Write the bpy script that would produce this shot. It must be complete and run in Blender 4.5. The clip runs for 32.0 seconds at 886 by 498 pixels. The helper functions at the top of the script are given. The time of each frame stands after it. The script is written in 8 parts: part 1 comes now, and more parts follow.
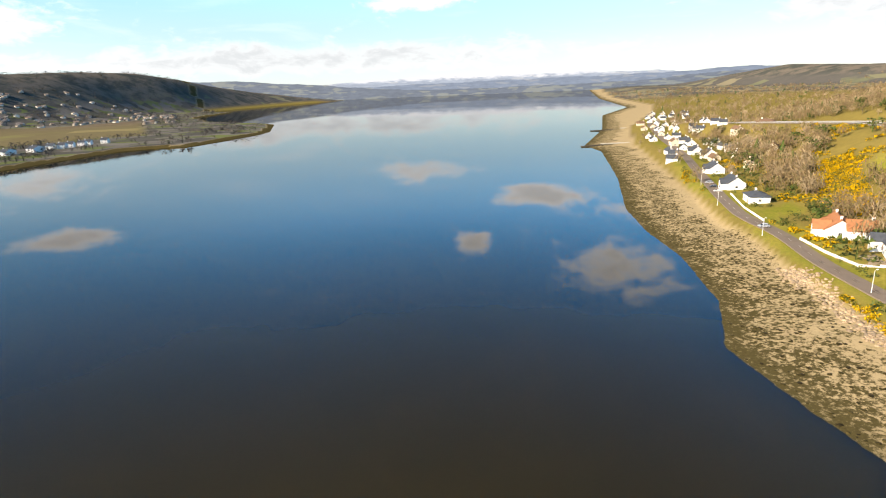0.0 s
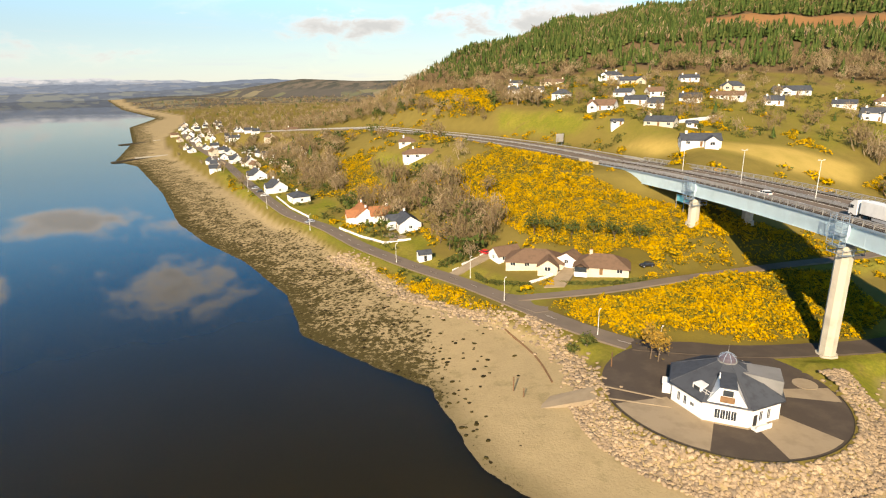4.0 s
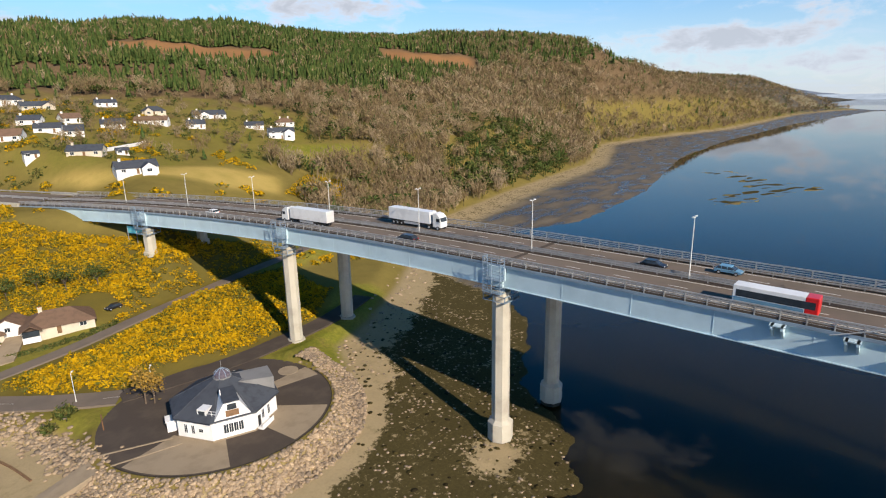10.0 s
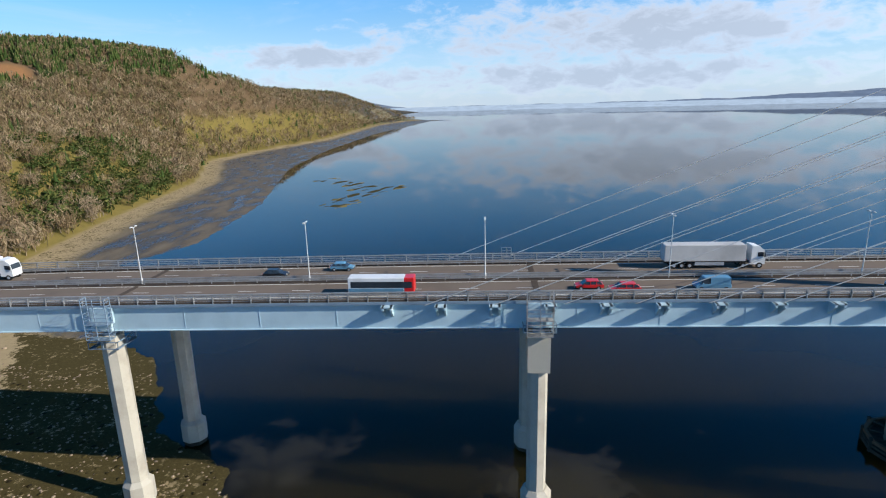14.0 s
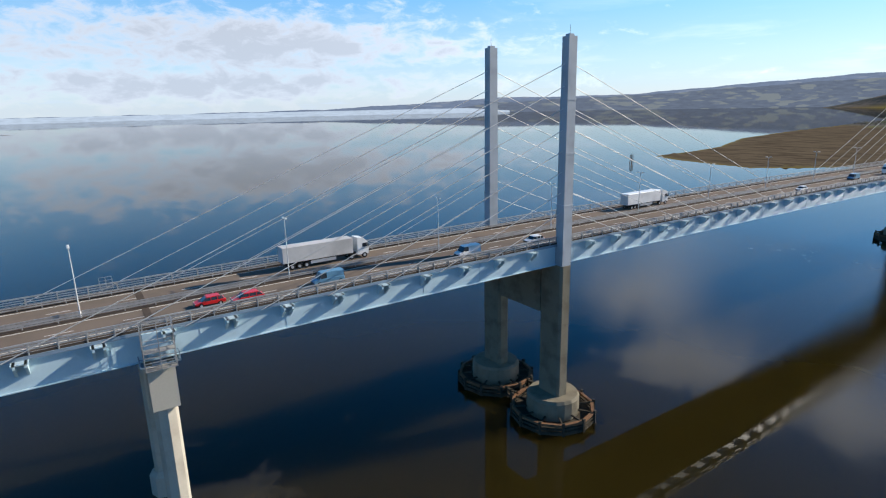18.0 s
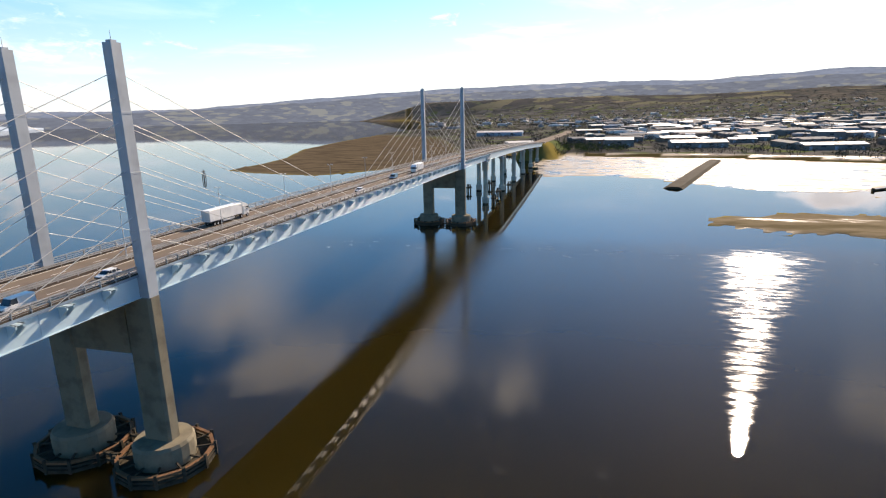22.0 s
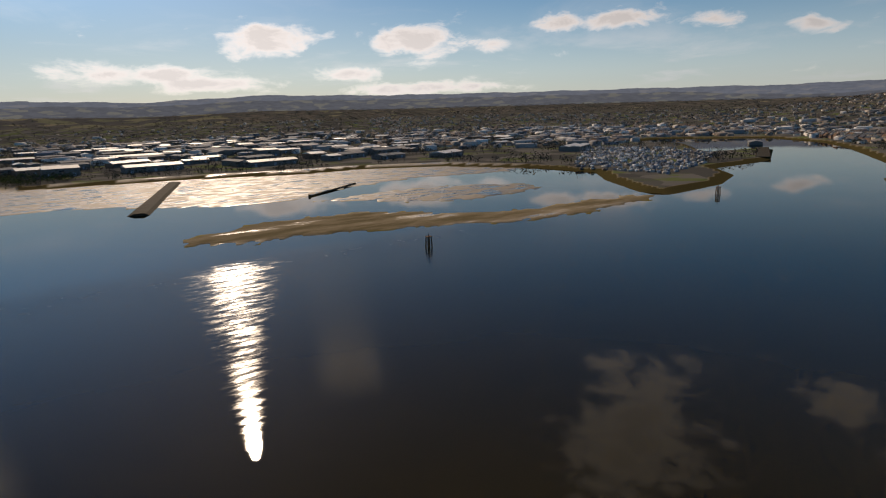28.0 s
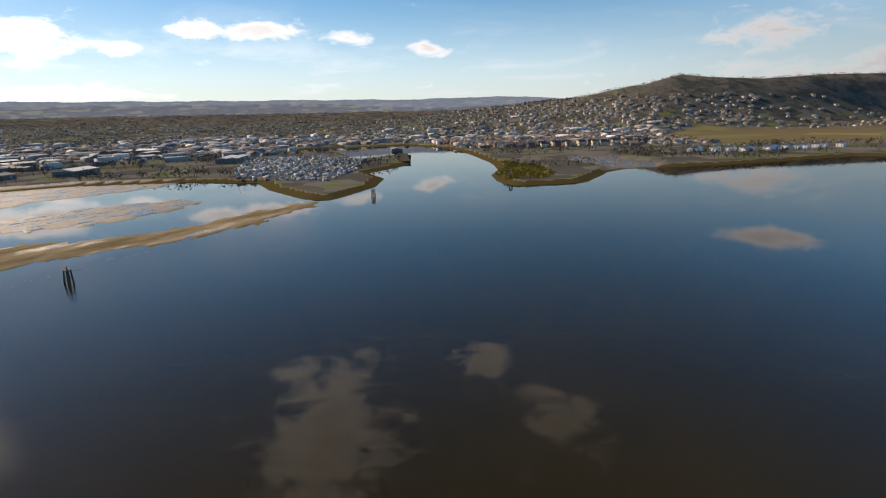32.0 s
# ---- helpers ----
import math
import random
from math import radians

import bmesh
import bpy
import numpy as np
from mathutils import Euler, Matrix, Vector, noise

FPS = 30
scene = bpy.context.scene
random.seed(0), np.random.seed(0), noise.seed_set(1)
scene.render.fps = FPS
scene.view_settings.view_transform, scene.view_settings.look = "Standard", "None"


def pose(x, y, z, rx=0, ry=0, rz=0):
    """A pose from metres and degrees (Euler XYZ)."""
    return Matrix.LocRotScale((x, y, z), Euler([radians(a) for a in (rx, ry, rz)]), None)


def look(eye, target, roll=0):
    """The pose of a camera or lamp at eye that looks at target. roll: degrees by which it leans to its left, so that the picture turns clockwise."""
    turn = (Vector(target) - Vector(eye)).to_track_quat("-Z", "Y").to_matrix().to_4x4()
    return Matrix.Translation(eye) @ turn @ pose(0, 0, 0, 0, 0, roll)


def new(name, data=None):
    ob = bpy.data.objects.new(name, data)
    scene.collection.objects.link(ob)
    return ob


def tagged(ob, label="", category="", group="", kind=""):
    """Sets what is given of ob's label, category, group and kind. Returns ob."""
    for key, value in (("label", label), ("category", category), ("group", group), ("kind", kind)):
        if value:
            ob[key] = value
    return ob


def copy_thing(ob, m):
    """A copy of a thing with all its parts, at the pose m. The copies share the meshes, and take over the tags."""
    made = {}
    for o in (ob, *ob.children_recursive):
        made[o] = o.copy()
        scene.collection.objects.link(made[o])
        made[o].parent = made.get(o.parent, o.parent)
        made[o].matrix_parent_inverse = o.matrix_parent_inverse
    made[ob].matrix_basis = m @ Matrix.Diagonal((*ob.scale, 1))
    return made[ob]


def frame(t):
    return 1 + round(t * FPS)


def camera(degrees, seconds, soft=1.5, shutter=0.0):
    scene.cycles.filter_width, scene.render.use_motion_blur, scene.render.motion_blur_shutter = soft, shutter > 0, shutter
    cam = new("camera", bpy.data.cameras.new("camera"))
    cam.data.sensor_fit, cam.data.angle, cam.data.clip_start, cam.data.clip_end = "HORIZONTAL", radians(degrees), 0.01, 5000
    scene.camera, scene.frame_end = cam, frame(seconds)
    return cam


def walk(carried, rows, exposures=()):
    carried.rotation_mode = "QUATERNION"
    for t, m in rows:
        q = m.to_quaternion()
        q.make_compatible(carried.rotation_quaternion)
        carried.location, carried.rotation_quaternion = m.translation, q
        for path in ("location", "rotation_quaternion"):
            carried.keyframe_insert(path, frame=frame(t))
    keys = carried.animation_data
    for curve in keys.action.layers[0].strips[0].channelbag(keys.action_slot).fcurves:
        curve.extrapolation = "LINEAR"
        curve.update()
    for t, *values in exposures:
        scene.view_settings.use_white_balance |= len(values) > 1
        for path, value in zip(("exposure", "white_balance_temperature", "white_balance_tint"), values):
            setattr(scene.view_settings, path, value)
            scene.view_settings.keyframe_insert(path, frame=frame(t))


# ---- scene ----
EXPOSURES = [(0.0, 1.25, 7500, 14), (3.0, 1.05, 8000, 15), (4.5, 0.82, 8100, 14), (7.0, 0.3, 8000, 15), (9.0, 0.38, 7000, 16), (11.0, 0.45, 6300, 14), (14.0, 0.4, 5900, 12), (17.0, 0.52, 6000, 13), (19.0, 0.55, 6600, 14),
             (21.0, 0.75, 7100, 17), (23.0, 0.95, 7700, 22), (24.0, 0.6, 7900, 22), (25.0, -0.05, 8100, 22), (28.0, -0.36, 8000, 20), (30.0, 0.26, 7800, 19), (32.0, 0.42, 7700, 19)]
cam = camera(75.69, 32.0, 1.15)
PATH = [
    (0.0, pose(-89.45, 83.78, 65.35, 74.20, 2.28, 47.36)),
    (0.5, pose(-89.57, 83.60, 65.32, 74.13, 2.18, 41.89)),
    (1.0, pose(-89.68, 83.42, 65.29, 73.93, 1.83, 36.44)),
    (1.5, pose(-89.79, 83.25, 65.25, 73.93, 1.84, 30.91)),
    (2.0, pose(-89.91, 83.07, 65.22, 73.78, 1.46, 24.83)),
    (2.5, pose(-90.02, 82.89, 65.18, 73.75, 1.30, 19.07)),
    (3.0, pose(-90.14, 82.71, 65.15, 73.79, 1.11, 14.18)),
    (3.5, pose(-90.25, 82.54, 65.11, 73.85, 1.06, 9.06)),
    (4.0, pose(-90.36, 82.36, 65.08, 73.91, 1.02, 3.76)),
    (4.5, pose(-90.48, 82.18, 65.05, 73.95, 0.94, -1.04)),
    (6.5, pose(-91.01, 82.35, 65.53, 74.35, 0.76, -20.04)),
    (7.0, pose(-91.15, 82.39, 65.65, 74.44, 0.74, -23.56)),
    (7.5, pose(-91.28, 82.43, 65.77, 74.54, 0.73, -27.66)),
    (8.0, pose(-91.42, 82.47, 65.89, 74.70, 0.79, -31.89)),
    (8.5, pose(-91.38, 82.54, 65.97, 74.82, 0.83, -35.60)),
    (9.0, pose(-91.34, 82.61, 66.05, 74.94, 0.89, -39.81)),
    (9.5, pose(-91.30, 82.69, 66.13, 75.02, 1.01, -44.30)),
    (10.0, pose(-91.26, 82.76, 66.21, 75.09, 1.01, -48.67)),
    (10.5, pose(-91.22, 82.83, 66.28, 75.11, 0.99, -53.02)),
    (11.0, pose(-91.18, 82.90, 66.36, 75.23, 1.06, -57.29)),
    (11.5, pose(-91.14, 82.98, 66.44, 75.26, 1.05, -62.48)),
    (12.0, pose(-91.10, 83.05, 66.52, 75.32, 1.05, -67.36)),
    (12.5, pose(-91.00, 82.68, 66.40, 75.53, 1.14, -71.19)),
    (13.0, pose(-90.90, 82.32, 66.27, 75.53, 1.42, -75.88)),
    (13.5, pose(-90.79, 81.95, 66.14, 75.69, 1.29, -80.67)),
    (14.0, pose(-90.69, 81.59, 66.02, 75.67, 1.44, -86.13)),
    (14.5, pose(-90.59, 81.22, 65.89, 75.68, 1.62, -91.32)),
    (16.5, pose(-90.28, 80.12, 65.45, 75.62, 1.32, -109.20)),
    (17.0, pose(-90.27, 80.12, 65.38, 75.70, 1.26, -113.50)),
    (17.5, pose(-90.27, 80.12, 65.32, 75.75, 1.17, -118.32)),
    (18.0, pose(-90.26, 80.12, 65.26, 75.87, 1.17, -123.52)),
    (18.5, pose(-90.25, 80.12, 65.19, 75.95, 1.21, -128.40)),
    (19.0, pose(-90.24, 80.12, 65.13, 76.00, 1.21, -133.70)),
    (19.5, pose(-90.23, 80.12, 65.07, 76.09, 1.24, -139.53)),
    (20.0, pose(-90.23, 80.12, 65.00, 76.17, 1.27, -144.67)),
    (20.5, pose(-89.97, 80.02, 65.00, 76.21, 1.25, -149.47)),
    (21.0, pose(-89.71, 79.92, 65.00, 76.30, 1.32, -154.47)),
    (21.5, pose(-89.46, 79.81, 65.00, 76.29, 1.32, -159.46)),
    (22.0, pose(-89.20, 79.71, 65.00, 76.36, 1.35, -164.46)),
    (22.5, pose(-88.95, 79.60, 65.00, 76.52, 1.40, -169.26)),
    (23.0, pose(-88.69, 79.50, 65.00, 76.61, 1.32, -173.86)),
    (23.5, pose(-88.44, 79.40, 65.00, 76.68, 1.30, -178.16)),
    (24.0, pose(-88.18, 79.29, 65.00, 76.79, 1.30, -182.36)),
    (24.5, pose(-88.13, 79.04, 65.00, 76.86, 1.26, -186.47)),
    (25.0, pose(-88.09, 78.78, 65.01, 76.87, 1.28, -190.62)),
    (25.5, pose(-88.05, 78.53, 65.01, 76.94, 1.30, -194.89)),
    (27.5, pose(-87.87, 77.51, 65.03, 77.08, 1.82, -211.15)),
    (28.0, pose(-87.82, 77.25, 65.03, 77.06, 1.81, -215.16)),
    (28.5, pose(-87.80, 77.03, 64.91, 77.05, 1.84, -219.38)),
    (29.0, pose(-87.78, 76.80, 64.79, 77.02, 1.80, -223.58)),
    (29.5, pose(-87.75, 76.57, 64.66, 77.04, 1.81, -227.78)),
    (30.0, pose(-87.73, 76.34, 64.54, 77.09, 1.84, -232.37)),
    (30.5, pose(-87.71, 76.12, 64.42, 77.11, 1.89, -236.64)),
    (31.0, pose(-87.68, 75.89, 64.30, 77.11, 1.85, -240.50)),
    (31.5, pose(-87.66, 75.66, 64.17, 77.08, 1.81, -244.36)),
    (32.0, pose(-87.63, 75.43, 64.05, 77.05, 1.87, -248.19)),
]
walk(cam, PATH, EXPOSURES)

# ---- daylight: sky with broken cloud, sun in the south-south-west ----
SUN_ELEVATION, SUN_BEARING = radians(30), radians(194)
world = bpy.data.worlds.new("world")
scene.world = world
world.use_nodes = True
wn, wl = world.node_tree.nodes, world.node_tree.links
wn.clear()


def wnode(kind, **values):
    n = wn.new(kind)
    for key, v in values.items():
        n.inputs[int(key[1:])].default_value = v
    return n


def wmath(op, a, b=None, clamp=False):
    n = wn.new("ShaderNodeMath")
    n.operation, n.use_clamp = op, clamp
    for i, v in enumerate((a, b)):
        if v is None:
            continue
        if isinstance(v, (int, float)):
            n.inputs[i].default_value = v
        else:
            wl.new(v, n.inputs[i])
    return n.outputs[0]


CLOUDS = [(-125, 30, 8, 7), (-100, 29, 4, 3), (-108, 24, 3, 2), (-82, 11, 4.5, 1.2), (-38, 10.6, 5, 1.5), (-28, 12, 5, 1.5), (-30, 18, 6, 2.6), (-45, 15, 2.2, 1.3),
          (-50, 8, 5, 1.2), (106, 5.8, 26, 3.4), (100, 2.2, 34, 1.9), (143, 18, 6, 3), (149, 24, 9, 3), (161, 25, 6, 3), (-156, 23.5, 4, 2.5), (171, 27, 4, 2.5),
          (-161, 7.5, 5, 1.6), (-147, 7.3, 5, 1.6), (-172, 4.5, 7, 1.2), (-128, 8.3, 4, 1.0), (-83, 5.9, 5, 1.5), (-13, 5.2, 7, 1.6), (5, 5.5, 10, 2.2),
          (39, 8.5, 9, 2.0), (74, 4.5, 12, 1.4), (-60, 3, 30, 1.5), (20, 55, 20, 8), (68, 33, 8, 3.0), (98, 36, 9, 3.0),
          (-153, 4.4, 3.5, 0.8), (-140, 6.6, 2.6, 0.8), (-134, 8.1, 3, 0.8), (-120, 7.6, 2.4, 0.8), (-166, 3.6, 6, 0.8), (-146, 2.9, 8, 0.8), (-113, 6.4, 2.2, 0.7)]


def build_sky():
    coord = wn.new("ShaderNodeTexCoord")
    split = wn.new("ShaderNodeSeparateXYZ")
    wl.new(coord.outputs["Generated"], split.inputs[0])
    up = wmath("MAXIMUM", split.outputs[2], 0.004)
    level = wn.new("ShaderNodeCombineXYZ")
    wl.new(split.outputs[0], level.inputs[0]), wl.new(split.outputs[1], level.inputs[1]), wl.new(up, level.inputs[2])
    sky = wn.new("ShaderNodeTexSky")
    sky.sky_type, sky.sun_disc = "NISHITA", False
    sky.sun_elevation, sky.sun_rotation = SUN_ELEVATION, SUN_BEARING
    sky.air_density, sky.dust_density, sky.ozone_density = 1.0, 0.15, 3.0
    wl.new(level.outputs[0], sky.inputs[0])
    # torn edges: noise over the vault, flattened
    squash = wn.new("ShaderNodeMapping")
    squash.inputs["Scale"].default_value = (1.0, 1.0, 2.4)
    wl.new(coord.outputs["Generated"], squash.inputs[0])
    big, fine = wn.new("ShaderNodeTexNoise"), wn.new("ShaderNodeTexNoise")
    for n, size, detail, rough in ((big, 7.0, 3, 0.5), (fine, 17.0, 9, 0.62)):
        n.inputs["Scale"].default_value, n.inputs["Detail"].default_value, n.inputs["Roughness"].default_value = size, detail, rough
        n.inputs["Distortion"].default_value = 0.35
        wl.new(squash.outputs[0], n.inputs["Vector"])
    # bearing and elevation, in degrees, for the single clouds
    bearing = wmath("MULTIPLY", wmath("ARCTAN2", split.outputs[0], split.outputs[1]), 57.2958)
    height_angle = wmath("MULTIPLY", wmath("ARCSINE", up), 57.2958)
    heaps = None
    for b0, e0, wide, tall in CLOUDS:
        u = wmath("DIVIDE", wmath("SUBTRACT", wmath("ABSOLUTE", wmath("SUBTRACT", bearing, b0)), 0.0), wide)
        v = wmath("DIVIDE", wmath("SUBTRACT", height_angle, e0), tall)
        g = wmath("EXPONENT", wmath("MULTIPLY", wmath("ADD", wmath("MULTIPLY", u, u), wmath("MULTIPLY", v, v)), -1.0))
        heaps = g if heaps is None else wmath("MAXIMUM", heaps, g)
    ragged = wmath("ADD", wmath("MULTIPLY", big.outputs[0], 0.9), wmath("MULTIPLY", fine.outputs[0], 2.3))
    cover = wmath("ADD", wmath("MULTIPLY", heaps, 1.12), ragged)
    mask = wn.new("ShaderNodeMapRange")
    mask.interpolation_type = "SMOOTHSTEP"
    mask.inputs[1].default_value, mask.inputs[2].default_value, mask.inputs[4].default_value = 1.93, 2.62, 0.94
    wl.new(cover, mask.inputs[0])
    shade = wn.new("ShaderNodeMapRange")
    shade.inputs[1].default_value, shade.inputs[2].default_value, shade.inputs[3].default_value, shade.inputs[4].default_value = 2.15, 2.8, 1.0, 0.64
    wl.new(cover, shade.inputs[0])
    white = wn.new("ShaderNodeMix")
    white.data_type = "RGBA"
    white.blend_type = "MULTIPLY"
    white.inputs[0].default_value = 1.0
    white.inputs[6].default_value = (CLOUD * 0.92, CLOUD * 0.97, CLOUD * 1.03, 1)
    # clouds towards the sun shine through
    toward = wn.new("ShaderNodeVectorMath")
    toward.operation = "DOT_PRODUCT"
    wl.new(coord.outputs["Generated"], toward.inputs[0])
    toward.inputs[1].default_value = (math.sin(SUN_BEARING) * math.cos(SUN_ELEVATION), math.cos(SUN_BEARING) * math.cos(SUN_ELEVATION), math.sin(SUN_ELEVATION))
    lit = wmath("ADD", 1.0, wmath("MULTIPLY", wmath("POWER", wmath("MAXIMUM", toward.outputs["Value"], 0.0), 2.0), 1.8))
    wl.new(wmath("MULTIPLY", shade.outputs[0], lit), white.inputs[7])
    both = wn.new("ShaderNodeMix")
    both.data_type = "RGBA"
    # a thin broken layer, drawn out into streaks towards the horizon
    over = wmath("ADD", up, 0.085)
    layer = wn.new("ShaderNodeCombineXYZ")
    wl.new(wmath("DIVIDE", split.outputs[0], over), layer.inputs[0]), wl.new(wmath("DIVIDE", split.outputs[1], over), layer.inputs[1])
    veil = wn.new("ShaderNodeTexNoise")
    veil.inputs["Scale"].default_value, veil.inputs["Detail"].default_value, veil.inputs["Roughness"].default_value, veil.inputs["Distortion"].default_value = 0.85, 7, 0.6, 0.5
    wl.new(layer.outputs[0], veil.inputs["Vector"])
    streak = wn.new("ShaderNodeMapRange")
    streak.interpolation_type = "SMOOTHSTEP"
    streak.inputs[1].default_value, streak.inputs[2].default_value, streak.inputs[4].default_value = 0.50, 0.72, 0.42
    wl.new(veil.outputs[0], streak.inputs[0])
    lowly = wn.new("ShaderNodeMapRange")
    lowly.inputs[1].default_value, lowly.inputs[2].default_value, lowly.inputs[3].default_value, lowly.inputs[4].default_value = 0.06, 0.20, 1.0, 0.0
    wl.new(up, lowly.inputs[0])
    thin = wn.new("ShaderNodeMapRange")
    thin.inputs[1].default_value, thin.inputs[2].default_value, thin.inputs[3].default_value, thin.inputs[4].default_value = 0.30, 0.46, 1.0, 0.8
    wl.new(up, thin.inputs[0])
    wl.new(wmath("MAXIMUM", wmath("MULTIPLY", mask.outputs[0], thin.outputs[0]), wmath("MULTIPLY", streak.outputs[0], lowly.outputs[0])), both.inputs[0])
    rich = wn.new("ShaderNodeHueSaturation")
    rich.inputs["Saturation"].default_value = 1.42
    higher = wn.new("ShaderNodeMapRange")
    higher.inputs[1].default_value, higher.inputs[2].default_value, higher.inputs[3].default_value, higher.inputs[4].default_value = 0.10, 0.24, 1.22, 1.55
    wl.new(up, higher.inputs[0])
    higher.interpolation_type = "SMOOTHSTEP"
    falls = wn.new("ShaderNodeMapRange")
    falls.interpolation_type = "SMOOTHSTEP"
    falls.inputs[1].default_value, falls.inputs[2].default_value, falls.inputs[4].default_value = 0.24, 0.70, 0.68
    wl.new(up, falls.inputs[0])
    wl.new(wmath("SUBTRACT", higher.outputs[0], falls.outputs[0]), rich.inputs["Value"])
    wl.new(sky.outputs[0], rich.inputs["Color"])
    wl.new(rich.outputs[0], both.inputs[6]), wl.new(white.outputs[2], both.inputs[7])
    # pale haze close to the horizon
    haze = wn.new("ShaderNodeMapRange")
    haze.inputs[1].default_value, haze.inputs[2].default_value, haze.inputs[3].default_value, haze.inputs[4].default_value = 0.0, 0.24, 0.66, 0.0
    haze.interpolation_type = "SMOOTHSTEP"
    wl.new(up, haze.inputs[0])
    pale = wn.new("ShaderNodeMix")
    pale.data_type = "RGBA"
    wl.new(wmath("MULTIPLY", haze.outputs[0], wmath("SUBTRACT", 1.0, wmath("MULTIPLY", mask.outputs[0], 0.6))), pale.inputs[0])
    wl.new(both.outputs[2], pale.inputs[6])
    pale.inputs[7].default_value = (CLOUD * 0.53, CLOUD * 0.73, CLOUD * 0.98, 1)
    # to the north-west grey cloud dims the low sky under a clearer vault; the south-west is deeper
    def bias(east, north, low, high, under, over):
        level_dot = wmath("ADD", wmath("MULTIPLY", split.outputs[0], east), wmath("MULTIPLY", split.outputs[1], north))
        flat = wmath("SQRT", wmath("SUBTRACT", 1.0, wmath("MULTIPLY", up, up)))
        side = wn.new("ShaderNodeMapRange")
        side.interpolation_type = "SMOOTHSTEP"
        side.inputs[1].default_value, side.inputs[2].default_value = low, high
        wl.new(wmath("DIVIDE", level_dot, flat), side.inputs[0])
        rise = wn.new("ShaderNodeMapRange")
        rise.interpolation_type = "SMOOTHSTEP"
        rise.inputs[1].default_value, rise.inputs[2].default_value, rise.inputs[3].default_value, rise.inputs[4].default_value = 0.07, 0.22, under - 1, over - 1
        wl.new(up, rise.inputs[0])
        return wmath("ADD", 1.0, wmath("MULTIPLY", side.outputs[0], rise.outputs[0]))

    tone = wn.new("ShaderNodeVectorMath")
    tone.operation = "SCALE"
    wl.new(pale.outputs[2], tone.inputs[0])
    wl.new(wmath("MULTIPLY", bias(-0.57, 0.82, 0.35, 0.9, 0.78, 1.30), bias(-0.85, -0.52, 0.45, 0.95, 1.0, 0.66)), tone.inputs["Scale"])
    back = wn.new("ShaderNodeBackground")
    back.inputs[1].default_value = SKY_STRENGTH
    wl.new(tone.outputs[0], back.inputs[0])
    out = wn.new("ShaderNodeOutputWorld")
    wl.new(back.outputs[0], out.inputs[0])


CLOUD, SKY_STRENGTH = 8.0, 0.088
build_sky()
sun = new("sun", bpy.data.lights.new("sun", "SUN"))
sun.data.energy, sun.data.angle, sun.data.color = 4.8, radians(0.53), (1.0, 0.90, 0.74)
sun.matrix_world = look((0, 0, 500), Vector((0, 0, 500)) - Vector((math.sin(SUN_BEARING) * math.cos(SUN_ELEVATION), math.cos(SUN_BEARING) * math.cos(SUN_ELEVATION), math.sin(SUN_ELEVATION))))

